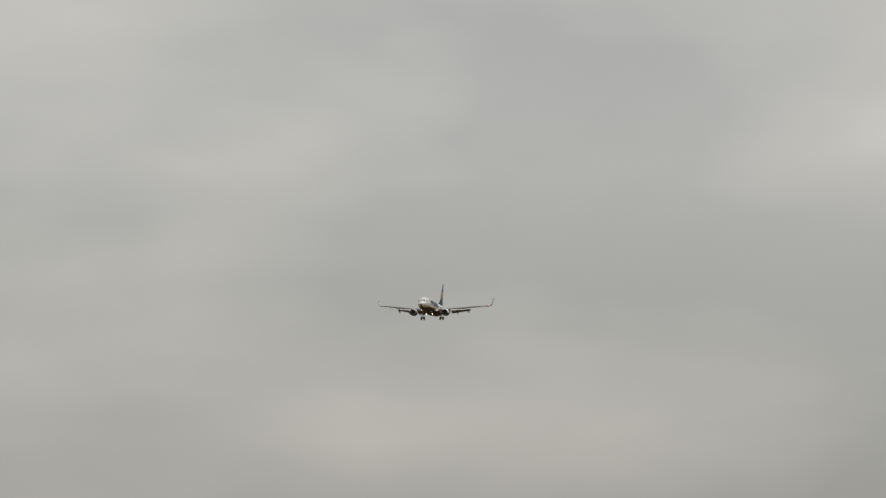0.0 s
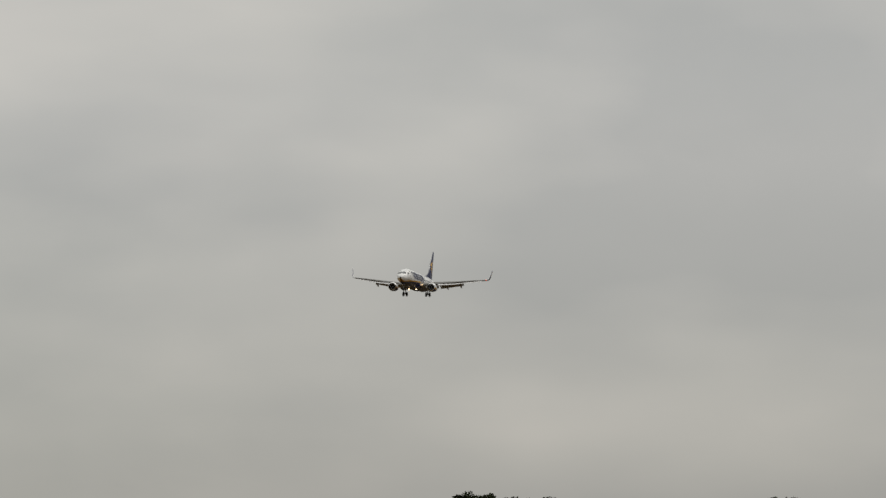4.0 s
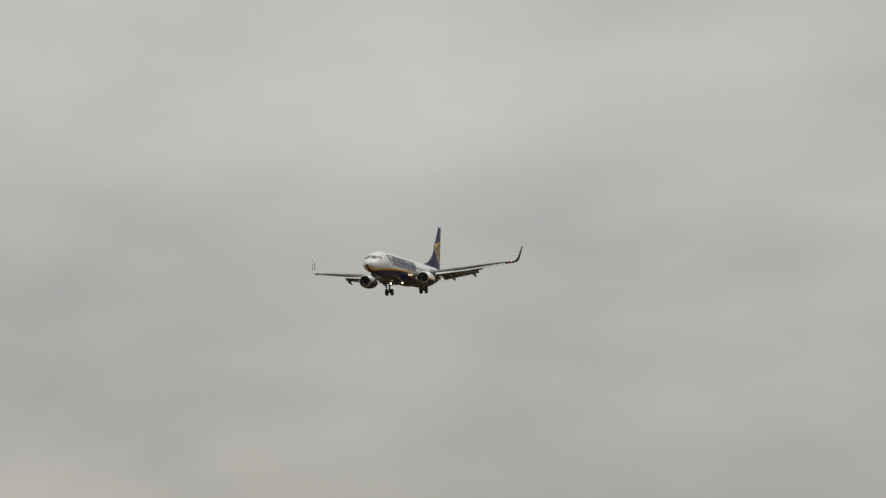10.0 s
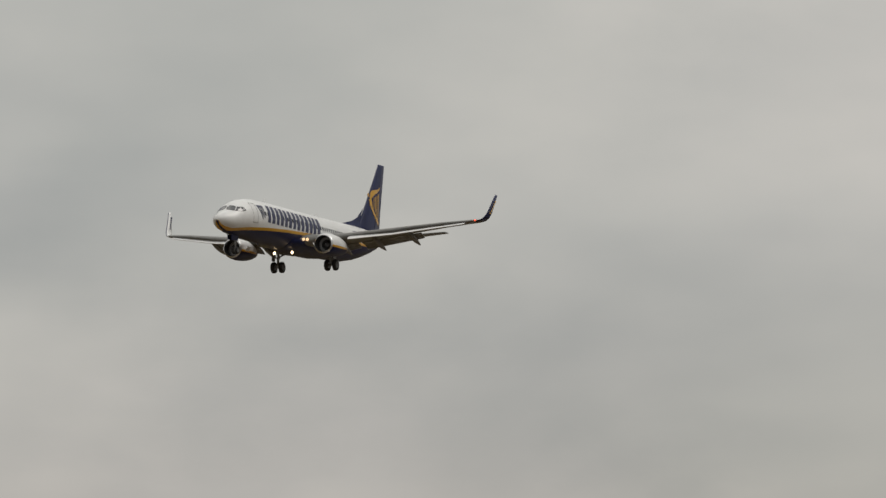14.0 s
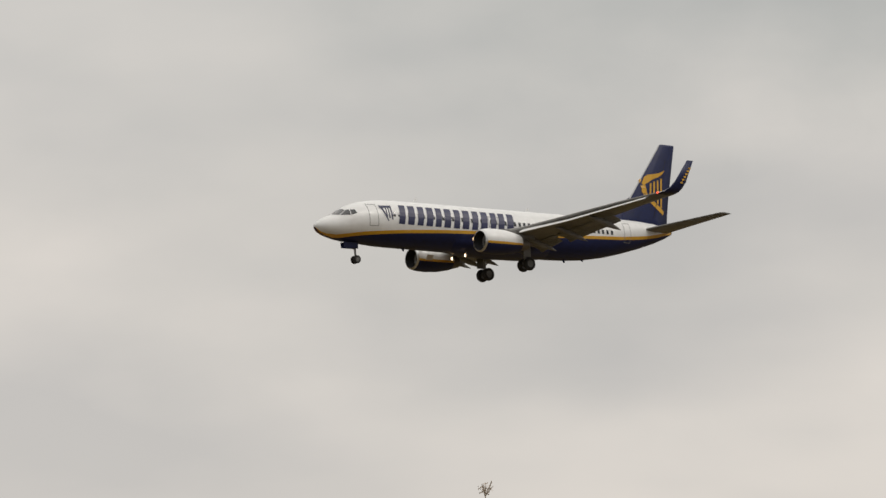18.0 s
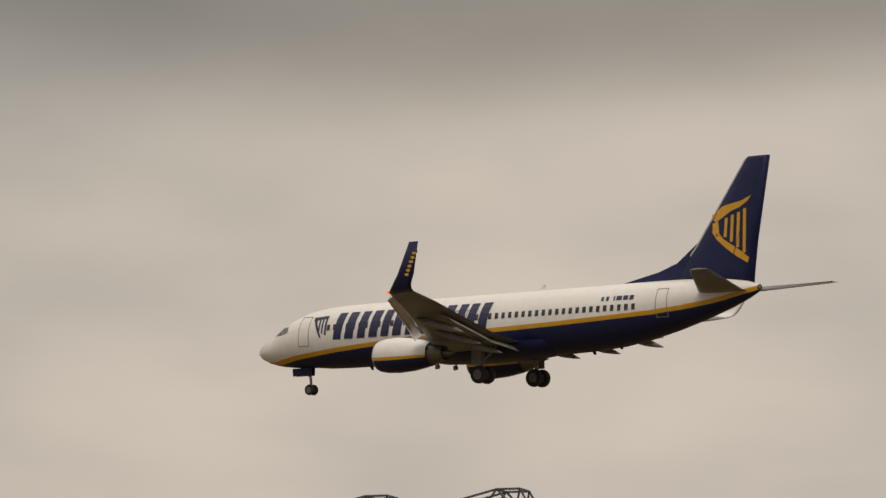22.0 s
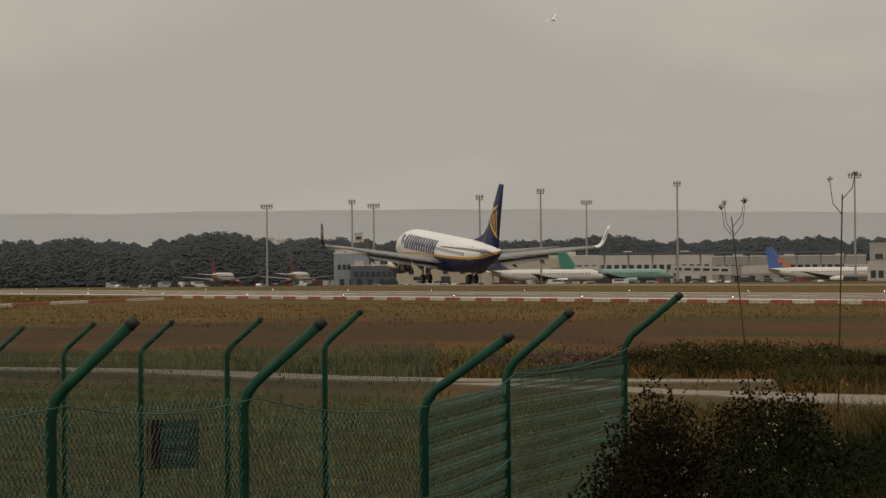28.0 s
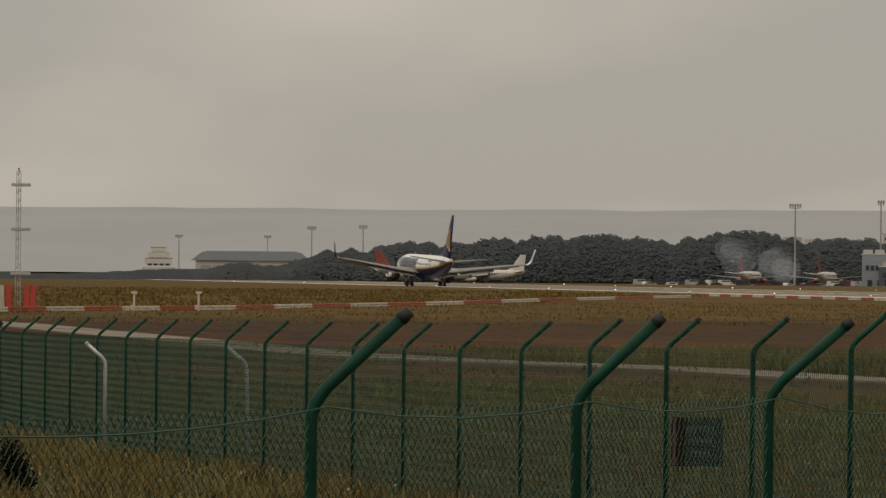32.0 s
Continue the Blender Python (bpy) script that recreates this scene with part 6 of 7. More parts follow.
def tail(plane):
    def fin_section(le, te, z, thick):
        c = te - le
        return [Vector((REF - (le + c * a), c * b * thick, z)) for a, b in ((1, 0), (0.7, 0.05), (0.3, 0.075), (0.06, 0.04), (0, 0), (0.06, -0.04), (0.3, -0.075), (0.7, -0.05))]
    bm = bmesh.new()
    loft(bm, [fin_section(32.0, 38.0, 1.2, 0.9), fin_section(32.6, 38.1, 2.2, 0.9), fin_section(34.0, 38.35, 4.0, 0.85), fin_section(37.53, 39.29, 8.91, 0.8), fin_section(37.74, 39.28, 9.06, 0.5)])
    fin = part("fin", fix(bm), NAVY, plane, "tall navy tail fin with a yellow emblem", smooth=True)
    bm = bmesh.new()
    loft(bm, [[Vector((REF - 28.6, a * 0.02, 1.98)) for a in (-1, 0, 1)] + [Vector((REF - 28.6, 0, 1.94))],
              [Vector((REF - 31.2, -0.14, 1.9)), Vector((REF - 31.2, 0, 2.52)), Vector((REF - 31.2, 0.14, 1.9)), Vector((REF - 31.2, 0, 1.7))],
              [Vector((REF - 32.5, -0.2, 1.9)), Vector((REF - 32.5, 0, 2.98)), Vector((REF - 32.5, 0.2, 1.9)), Vector((REF - 32.5, 0, 1.6))],
              [Vector((REF - 34.0, -0.25, 1.9)), Vector((REF - 34.0, 0, 4.1)), Vector((REF - 34.0, 0.25, 1.9)), Vector((REF - 34.0, 0, 1.5))]])
    part("dorsal_fillet", fix(bm), NAVY, fin)
    bm = bmesh.new()
    loft(bm, [[Vector((REF - (le + a), b, z)) for a, b in ((0, 0.03), (0.14, 0.05), (0.14, -0.05), (0, -0.03))] for le, z in ((32.75, 2.6), (34.0, 4.05), (37.5, 8.9))])
    part("leading_edge", fix(bm), BARE, fin)
    # rudder gap
    for s in (1, -1):
        bm = bmesh.new()
        loft(bm, [[Vector((REF - x, s * y0, z)) for x, y0 in ((xx, yy), (xx + 0.05, yy), (xx + 0.05, yy - 0.03), (xx, yy - 0.03))] for xx, yy, z in ((36.4, 0.27, 2.4), (38.55, 0.07, 8.9))])
        part("rudder_gap", fix(bm), DARK, fin)

    def on_fin(x, z, s, off):
        te, le = float(np.interp(z, [2.2, 4.0, 8.95], [38.1, 38.35, 39.3])), float(np.interp(z, [2.2, 4.0, 8.95], [32.6, 34.0, 37.55]))
        a = (x - le) / (te - le)
        b = float(np.interp(a, [0, 0.06, 0.3, 0.7, 1], [0, 0.04, 0.075, 0.05, 0]))
        return Vector((REF - x, s * ((te - le) * b * 0.9 + off), z))
    for s in (1, -1):
        # emblem: wing-like sweep, curved back and four bars, all plain shapes
        sweep = [((35.3, 5.32), (35.42, 5.6)), ((35.6, 5.28), (35.62, 5.98)), ((36.0, 5.5), (36.05, 6.2)), ((36.6, 5.85), (36.65, 6.3)), ((37.2, 6.05), (37.3, 6.42)), ((37.72, 6.38), (38.0, 6.72))]
        back = [((35.1, 5.7), (35.32, 5.84)), ((35.12, 5.45), (35.62, 5.5)), ((35.25, 4.95), (35.72, 4.95)), ((35.22, 4.62), (35.75, 4.55)), ((35.6, 4.15), (36.02, 4.2)), ((36.2, 3.62), (36.55, 3.85)), ((36.9, 3.12), (37.2, 3.42)), ((37.62, 2.68), (37.72, 3.0))]
        shapes = [sweep, back] + [[((x, zb), (x + 0.2, zb)), ((x + 0.12, zt), (x + 0.32, zt))] for x, zb, zt in ((36.05, 4.3, 5.45), (36.47, 4.0, 5.62), (36.89, 3.65, 5.75), (37.31, 3.3, 5.95))]
        for pts in shapes:
            bm = bmesh.new()
            vs = [(bm.verts.new(on_fin(a[0], a[1], s, 0.02)), bm.verts.new(on_fin(b[0], b[1], s, 0.02))) for a, b in pts]
            for p, q in zip(vs, vs[1:]):
                bm.faces.new((p[0], p[1], q[1], q[0]))
            part("emblem_bar", fix(bm), YELLOW, fin)
        # tailplane
        bm = bmesh.new()
        rings = [section(34.2, 37.7, s * 0.4, 1.0, 0.8), section(34.7, 37.8, s * 1.1, 1.06, 0.75), section(38.15, 39.5, s * 7.15, 1.8, 0.7)]
        loft(bm, rings if s > 0 else [list(reversed(r)) for r in rings])
        st = part("tailplane", fix(bm), WINGGREY, plane, smooth=True)
        bm = bmesh.new()
        loft(bm, [[Vector((REF - (x + a), s * y, z + b)) for a, b in ((0, 0.012), (0.06, 0.012), (0.06, -0.05), (0, -0.05))] for x, y, z in ((36.9, 1.3, 1.2), (39.1, 7.0, 1.87))])
        part("elevator_gap", fix(bm), DARK, st)
    bm = bmesh.new()
    turn_profile(bm, [(0.0, 0.2), (-0.12, 0.2), (-0.16, 0.12), (-0.05, 0.1)], 14, Matrix.Translation((REF - 38.3, 0, 1.16)))
    part("exhaust_ring", fix(bm), HOTMETAL, plane)


def fly(x, y, z, crab, pitch, roll):
    """A pose for the airliner: it flies along -x; crab turns it, pitch lifts the nose, roll lifts the left wing."""
    k, p, r = radians(crab), radians(pitch), radians(roll)
    ahead = Vector((-math.cos(k) * math.cos(p), -math.sin(k) * math.cos(p), math.sin(p)))
    left = Vector((math.sin(k), -math.cos(k), 0))
    up = ahead.cross(left)
    l2, u2 = left * math.cos(r) + up * math.sin(r), up * math.cos(r) - left * math.sin(r)
    m = Matrix((ahead, l2, u2)).transposed().to_4x4()
    return Matrix.Translation((x, y, z)) @ m


airliner = tagged(empty("airliner"), "white twin-jet airliner with navy belly and tail, wheels down", "airliner")
fuselage(airliner)
for side in (1, -1):
    wing(airliner, side)
    engine(airliner, side)
gear(airliner)
tail(airliner)


# ---- plants ----
LEAFDARK = mat("dark_shrub_leaf", (0.013, 0.011, 0.0055), 0.9, 0, 0.4, 3.0, 0.8, per_island=0.5, spec=0.04)
LEAFDEEP = mat("deep_green_shrub_leaf", (0.014, 0.018, 0.007), 0.9, 0, 0.4, 3.0, 0.8, per_island=0.5, spec=0.04)
LEAFGREEN = mat("green_shrub_leaf", (0.04, 0.046, 0.013), 0.9, 0, 0.45, 6.0, 0.6, per_island=0.8, spec=0.06)
SCRUBLEAF = mat("dull_green_scrub_leaf", (0.034, 0.037, 0.013), 0.9, 0, 0.35, 1.5, 0.12, per_island=0.6, tint=(0.07, 0.06, 0.022), spec=0.05)
PALEGRASS = mat("pale_green_straw", (0.058, 0.044, 0.015), 0.9, 0, 0.4, 1.5, 0.3, per_island=0.8, tint=(0.15, 0.108, 0.04), spec=0.05)
RUST = mat("rust_brown_grass", (0.13, 0.06, 0.018), 0.9, 0, 0.4, 1.5, 0.12, per_island=0.8, tint=(0.24, 0.13, 0.04), spec=0.05)
HAY = mat("pale_hay_stem", (0.14, 0.095, 0.03), 0.9, 0, 0.5, 4.0, 0.5, per_island=0.8, spec=0.06)
BLADE = mat("green_grass_blade", (0.11, 0.102, 0.034), 0.9, 0, 0.4, 4.0, 0.2, per_island=0.9, tint=(0.23, 0.19, 0.07), spec=0.06)
PURPLE = mat("dull_purple_thistle", (0.13, 0.075, 0.085), 0.9, 0, 0.3, 6.0, 1.0, per_island=0.6, spec=0.06)
SEED = mat("pale_seed_head", (0.3, 0.24, 0.15), 0.9, 0, 0.2, 8.0, 1.0, per_island=0.5, spec=0.06)
STALK = mat("dry_brown_stalk", (0.06, 0.036, 0.018), 0.85, 0, 0.3, 12.0, 1.0, spec=0.1)
PALESTALK = mat("pale_dry_stalk", (0.6, 0.52, 0.45), 0.85, 0, 0.2, 12.0, 1.0, spec=0.1)
BARK = mat("grey_brown_bark", (0.08, 0.062, 0.045), 0.9, 0, 0.35, 6.0, 0.8, spec=0.1)
TREELEAF = mat("dark_tree_leaf", (0.026, 0.033, 0.013), 0.85, 0, 0.4, 2.0, 0.3, per_island=0.8, spec=0.1)
PALMLEAF = mat("palm_leaflet", (0.03, 0.035, 0.014), 0.75, 0, 0.3, 2.0, 0.3, per_island=0.6, spec=0.15)


TRUSS = mat("dark_blue_truss_steel", (0.06, 0.065, 0.08), 0.5, 0.2, 0.2, 4.0, 0.5)


def raw(name, verts, faces, material, parent=None):
    me = bpy.data.meshes.new(name)
    me.from_pydata([tuple(v) for v in verts], [], faces)
    me.materials.append(material)
    ob = new(name, me)
    if parent is not None:
        ob.parent = parent
    return ob


def blades(name, label, spots, h0, h1, width, material, lean=0.35, seed=1):
    """Thin bent blades of grass at ground points: two segments each."""
    rnd = random.Random(seed)
    vs, fs = [], []
    for p in spots:
        a = rnd.uniform(0, 6.28)
        h = rnd.uniform(h0, h1)
        side = Vector((math.cos(a), math.sin(a), 0)) * width
        bend = Vector((rnd.gauss(0, lean), rnd.gauss(0, lean), 0)) * h
        i = len(vs)
        mid = p + Vector((0, 0, h * 0.6)) + bend * 0.35
        vs.extend([p - side - Vector((0, 0, 0.05)), p + side - Vector((0, 0, 0.05)), mid + side * 0.7, mid - side * 0.7, p + Vector((0, 0, h)) + bend])
        fs.extend([(i, i + 1, i + 2, i + 3), (i + 3, i + 2, i + 4)])
    return tagged(raw(name, vs, fs, material), label, "grass", kind="stuff")


def scatter(b0, b1, r0, r1, n, seed, patch=0.0):
    rnd = random.Random(seed)
    out = []
    while len(out) < n:
        b, r = rnd.uniform(b0, b1), math.sqrt(rnd.uniform(r0 * r0, r1 * r1))
        if patch and noise.noise((b * 0.9, r * 0.12, seed)) < patch - 0.5:
            continue
        out.append(at(b, r))
    return out


def leafy(verts, faces, centre, size, leaf, count, rnd):
    """Adds small leaves, spread through a lump round centre."""
    g = np.random.default_rng(rnd.randrange(1 << 30))
    d = g.normal(0, 1, (count, 3))
    d *= g.random((count, 1)) ** 0.45 / np.linalg.norm(d, axis=1, keepdims=True)
    p = np.array(centre) + d * np.array(size)
    q = np.stack([g.uniform(-1, 1, count), g.uniform(-1, 1, count), g.uniform(-0.4, 1, count)], -1)
    e = np.cross(q, g.normal(0, 1, (count, 3)))
    e /= np.linalg.norm(e, axis=1, keepdims=True)
    f = np.cross(q, e)
    f /= np.linalg.norm(f, axis=1, keepdims=True)
    e, f = e * leaf * g.uniform(0.6, 1.3, (count, 1)), f * leaf * g.uniform(0.3, 0.7, (count, 1))
    i = len(verts)
    verts.extend(np.stack([p - e, p + f, p + e, p - f], 1).reshape(-1, 3).tolist())
    faces.extend((k, k + 1, k + 2, k + 3) for k in range(i, i + 4 * count, 4))


def shrub(b, r, w, top, leaf, count, label, material, flecks=0, seed=1):
    """A shrub: bent stems, uneven foliage and a few seed heads."""
    rnd = random.Random(seed)
    foot = at(b, r)
    h = top - foot.z
    root = tagged(empty("shrub", Matrix.Translation(foot)), label, "shrub", group="shrubs by the fence")
    for _ in range(7 if leaf < 0.04 else 2):
        bm = bmesh.new()
        a = rnd.uniform(0, 6.28)
        mid = Vector((math.cos(a) * w * 0.25, math.sin(a) * w * 0.25, h * 0.5))
        tube(bm, (0, 0, -0.1), mid, 0.018, 0.012, 5)
        tube(bm, mid, mid + Vector((math.cos(a) * w * 0.3, math.sin(a) * w * 0.3, h * rnd.uniform(0.15, 0.3))), 0.012, 0.005, 5)
        part("stem", bm, STALK, root)
    vs, fs = [], []
    for _ in range(14):
        c = Vector((rnd.uniform(-0.75, 0.75) * w, rnd.uniform(-0.5, 0.5) * w, h * rnd.uniform(0.12, 0.78)))
        leafy(vs, fs, c, Vector((w * 0.42, w * 0.4, h * rnd.uniform(0.2, 0.3))), leaf, count // 14, rnd)
    raw("foliage", vs, fs, material, root)
    if flecks:
        vs, fs = [], []
        for _ in range(flecks):
            c = Vector((rnd.uniform(-1, 1) * w, rnd.uniform(-0.6, 0.3) * w, h * rnd.uniform(0.45, 1.02)))
            leafy(vs, fs, c, Vector((0.05, 0.05, 0.05)), leaf * 0.55, 6, rnd)
        raw("seed_fleck", vs, fs, SEED, root)["kind"] = "stuff"
    return root


def near_plants():
    k = 0
    for b, r, w, top in ((68.35, 25.6, 0.5, 1.84), (68.0, 25.2, 0.62, 1.88), (67.6, 25.0, 0.62, 1.84), (67.2, 25.4, 0.62, 1.9), (66.8, 25.0, 0.6, 1.86), (66.4, 25.3, 0.55, 1.8), (66.0, 25.0, 0.5, 1.7),
                         (68.2, 22.6, 0.6, 1.66), (67.7, 22.3, 0.62, 1.72), (67.2, 22.5, 0.62, 1.68), (66.7, 22.3, 0.6, 1.7), (66.2, 22.6, 0.58, 1.6), (65.7, 22.4, 0.55, 1.5), (65.2, 23, 0.6, 1.4)):
        shrub(b, r, w, top, 0.0145, 30000, "dark brown-green shrub with a few seed heads", LEAFDARK if b > 66.9 else LEAFDEEP, 9, 20 + k)
        k += 1
    rnd = random.Random(77)
    for b, r, w, top in ((82.85, 60, 0.42, 0.4),):
        shrub(b, r, w, top, 0.03, 2500, "low dark brown bush in the grass", LEAFDARK, 0, 60)
    # uneven scrub out on the airfield: two dense green clumps, low rough growth between them
    def lush(b):
        return float(np.interp(b, [60.5, 62.8, 63.4, 64.4, 64.9, 65.9, 66.4, 67.3, 68.3, 68.9, 71], [0.35, 0.4, 0.95, 1.0, 0.5, 0.45, 0.95, 1.15, 0.85, 0.4, 0.25]))
    for i in range(60):
        b = 60.6 + 10.6 * (i + rnd.random()) / 60
        r = rnd.uniform(145, 164)
        tall = lush(b) * rnd.uniform(0.65, 1.1)
        shrub(b, r, rnd.uniform(1.2, 2.6), rise(b, r) + tall, 0.05, 1700, "green scrub bush in rough grass", SCRUBLEAF if lush(b) > 0.7 or rnd.random() < 0.4 else LEAFDARK, 4, 100 + i)
    patchy = lambda spots, lo, seed: [p for p in spots if noise.noise((p.x * 0.13, p.y * 0.13, seed)) + 0.5 * noise.noise((p.x * 0.5, p.y * 0.5, seed)) > lo]
    branch = [(60.4, 56), (62, 61.5), (63.2, 69), (64.3, 80), (65.4, 94), (66.3, 107), (67.2, 119), (69, 131), (70.6, 139), (74, 150), (90, 150)]
    along_road = [(52, 118), (61, 131), (67.4, 138), (71, 143), (74, 156), (77, 171), (80, 200), (90, 260)]
    road_r = lambda p: float(np.interp(bearing_of(p), [q[0] for q in along_road], [q[1] for q in along_road]))
    behind_road = lambda p: math.hypot(p.x, p.y) > road_r(p) + 4
    def off_road(p, clear):
        far_off = math.hypot(p.x, p.y) - float(np.interp(bearing_of(p), [q[0] for q in branch], [q[1] for q in branch]))
        return far_off > 6 or far_off < -18 - clear
    bearing_of = lambda p: math.degrees(math.atan2(-p.x, p.y))
    blades("tall_grass", "tall green grass by the thicket", scatter(63.9, 67.4, 19.5, 24, 7000, 5), 0.9, 1.4, 0.0035, SCRUBLEAF, 0.2, 3)
    blades("dark_weeds", "rank dark green weeds beside the thicket", scatter(64.1, 66.9, 25, 36, 18000, 51), 0.6, 1.35, 0.006, LEAFDEEP, 0.3, 52)
    blades("dry_stems", "thin straw stems standing before the road", patchy(scatter(60.5, 66.6, 38, 52, 1700, 53), -0.25, 9), 0.6, 1.4, 0.0045, HAY, 0.16, 54)
    blades("brown_stems", "thin brown stems standing before the road", patchy(scatter(60.5, 67, 36, 50, 900, 55), -0.25, 3), 0.7, 1.5, 0.0045, STALK, 0.14, 56)
    blades("dull_meadow", "rough dull grass each side of the road", [p for p in scatter(60, 68.6, 40, 112, 26000, 57) if off_road(p, 2.0)], 0.12, 0.4, 0.014, PALEGRASS, 0.4, 58)
    blades("straw_grass", "tall straw-coloured grass before the road", patchy(scatter(59.5, 65.8, 23, 40, 15000, 31), 0.0, 2), 0.3, 0.62, 0.004, PALEGRASS, 0.35, 32)
    blades("rank_green_grass", "rank dark green grass before the road", patchy(scatter(59.5, 66.2, 22, 38, 13000, 38), -0.15, 12), 0.2, 0.5, 0.005, SCRUBLEAF, 0.35, 39)
    blades("seeding_grass", "thin pale seeding grass before the road", patchy(scatter(59.5, 66.5, 26, 44, 2600, 33), -0.1, 5), 0.6, 1.0, 0.003, HAY, 0.22, 34)
    blades("fence_grass", "green grass grown up along the fence foot", scatter(68.6, 73.5, 19, 24, 5000, 36), 0.5, 1.25, 0.004, SCRUBLEAF, 0.25, 37)
    blades("verge_grass", "rough grass inside the fence", scatter(69.5, 86, 13.5, 48, 34000, 6), 0.12, 0.42, 0.008, BLADE, 0.45, 4)
    blades("meadow_grass", "rough dry meadow grass beyond the fence", [p for p in scatter(69, 86, 40, 135, 80000, 7, 0.2) if math.hypot(p.x, p.y) < road_r(p) - 26 or bearing_of(p) > 74], 0.12, 0.36, 0.02, BLADE, 0.4, 5)
    blades("rough_grass", "rough green grass between fence and road", scatter(60, 69.5, 26, 60, 14000, 8), 0.1, 0.3, 0.012, LEAFGREEN, 0.4, 8)
    blades("strip_grass", "dry yellow grass along the runway", [p for p in scatter(60, 87, 115, 420, 24000, 18, 0.45) if not -244 < p.x < -200], 0.07, 0.2, 0.05, HAY, 0.4, 18)
    line = [(84.6, 276), (83.07, 289), (80.27, 314), (77.57, 371), (74.36, 520)]
    beyond = lambda p: math.hypot(p.x, p.y) > 8 + float(np.interp(math.degrees(math.atan2(p.x, p.y)), [-q[0] for q in line], [q[1] for q in line]))
    blades("rank_grass", "rank yellow grass between barrier and runway", [p for p in scatter(74.3, 87, 220, 640, 20000, 23, 0.5) if p.y < 150 and beyond(p)], 0.1, 0.32, 0.11, HAY, 0.4, 24)
    blades("hay_grass", "pale seeding hay grass in clumps", scatter(69.5, 86, 48, 92, 24000, 17, 0.52), 0.2, 0.5, 0.011, HAY, 0.3, 15)
    far = scatter(60.5, 74.5, 134, 168, 26000, 9)
    blades("scrub_grass", "long dull green meadow grass in patches", [p for p in patchy(far, -0.05, 4) if behind_road(p) and bearing_of(p) < 72.5 + 3 * noise.noise((p.y * 0.15, p.x * 0.15, 4))], 0.15, 0.75, 0.018, SCRUBLEAF, 0.5, 6)
    blades("weedy_grass", "tall yellow-green weeds beyond the perimeter road", [p for p in patchy(scatter(69.5, 77.5, 146, 188, 22000, 64), -0.1, 16) if behind_road(p)], 0.2, 0.6, 0.022, BLADE, 0.4, 65)
    verge = scatter(60.2, 66.8, 116, 133, 15000, 61)
    blades("verge_weeds", "dull green weeds along the perimeter road", patchy(verge, 0.0, 14), 0.2, 0.7, 0.02, SCRUBLEAF, 0.5, 62)
    blades("dry_verge_grass", "rusty dry grass along the perimeter road", patchy(verge[:9000], -0.2, 15), 0.15, 0.5, 0.02, RUST, 0.5, 63)
    blades("rusty_grass", "rust-brown dry meadow grass in patches", [p for p in patchy(scatter(60.5, 72.3, 134, 170, 20000, 41), -0.1, 8) if behind_road(p)], 0.1, 0.4, 0.022, RUST, 0.5, 42)
    vs, fs = [], []
    rnd = random.Random(12)
    for p in [q for q in patchy(scatter(60.2, 63.9, 132, 152, 3000, 10), 0.0, 6) + patchy(scatter(68.6, 72, 136, 156, 1500, 11), 0.05, 7) if behind_road(q)]:
        leafy(vs, fs, p + Vector((0, 0, rnd.uniform(0.25, 0.75))), Vector((0.14, 0.14, 0.1)), 0.04, 5, rnd)
    tagged(raw("thistle_flowers", vs, fs, PURPLE), "purple thistle flowers among the grass", "flowers", kind="stuff")
    vs, fs = [], []
    for p in scatter(66, 85, 24, 90, 700, 13):
        leafy(vs, fs, p + Vector((0, 0, rnd.uniform(0.2, 0.6))), Vector((0.03, 0.03, 0.03)), 0.02, 3, rnd)
    tagged(raw("seed_flowers", vs, fs, SEED), "small pale flowers dotted in the grass", "flowers", kind="stuff")


def stalk(b, r, top, lean, branches, seed, rad=0.011):
    """A tall dry umbel stalk: a stem, forked branches and burst heads."""
    rnd = random.Random(seed)
    foot = at(b, r)
    h = (top - foot.z) * (1.0 if b > 0 else 1.015)
    perp = Vector((math.cos(radians(b)), math.sin(radians(b)), 0))
    tone = STALK if b > 0 else PALESTALK
    root = tagged(empty("dry_stalk", Matrix.Translation(foot)), "tall dry brown umbel stalk with bare heads" if b > 0 else "tall pale dry umbel stalk with bare heads", "plant", group="tall dry stalks")
    bm = bmesh.new()
    pts = [Vector((0, 0, -0.05)), perp * lean * 0.3 + Vector((0, 0, h * 0.45)), perp * lean + Vector((0, 0, h * (0.97 if branches == 0 else 0.92)))]
    for p, q in zip(pts, pts[1:]):
        tube(bm, p, q, rad, rad * 0.75, 7)
    ends = [pts[-1]]
    for k in range(branches):
        s = (-1) ** k
        start = pts[1].lerp(pts[2], rnd.uniform(0.9, 0.98))
        out = rnd.uniform(0.25, 0.75) * (0.03 if b > 0 else 0.018) * h
        bend = start + perp * s * out + Vector((0, 0, 0.025 * h))
        end = bend + perp * s * out * 0.3 + Vector((0, 0, rnd.uniform(0.03, 0.06) * h))
        tube(bm, start, bend, rad * 0.5, rad * 0.42, 6)
        tube(bm, bend, end, rad * 0.42, rad * 0.32, 6)
        ends.append(end)
    part("stem", bm, tone, root)
    for e in ends[1:] if branches else ends:
        vs, fs = [], []
        leafy(vs, fs, e, Vector((0.022, 0.022, 0.016)), 0.004, 60, rnd)
        raw("seed_head", vs, fs, tone, root)["kind"] = "stuff"
        bm = bmesh.new()
        for _ in range(7):
            d = Vector((rnd.uniform(-1, 1), rnd.uniform(-1, 1), rnd.uniform(0, 1))).normalized()
            tube(bm, e - Vector((0, 0, 0.02)), e + d * rnd.uniform(0.015, 0.03), 0.0014, 0.001, 4)
        part("umbel", bm, tone, root)


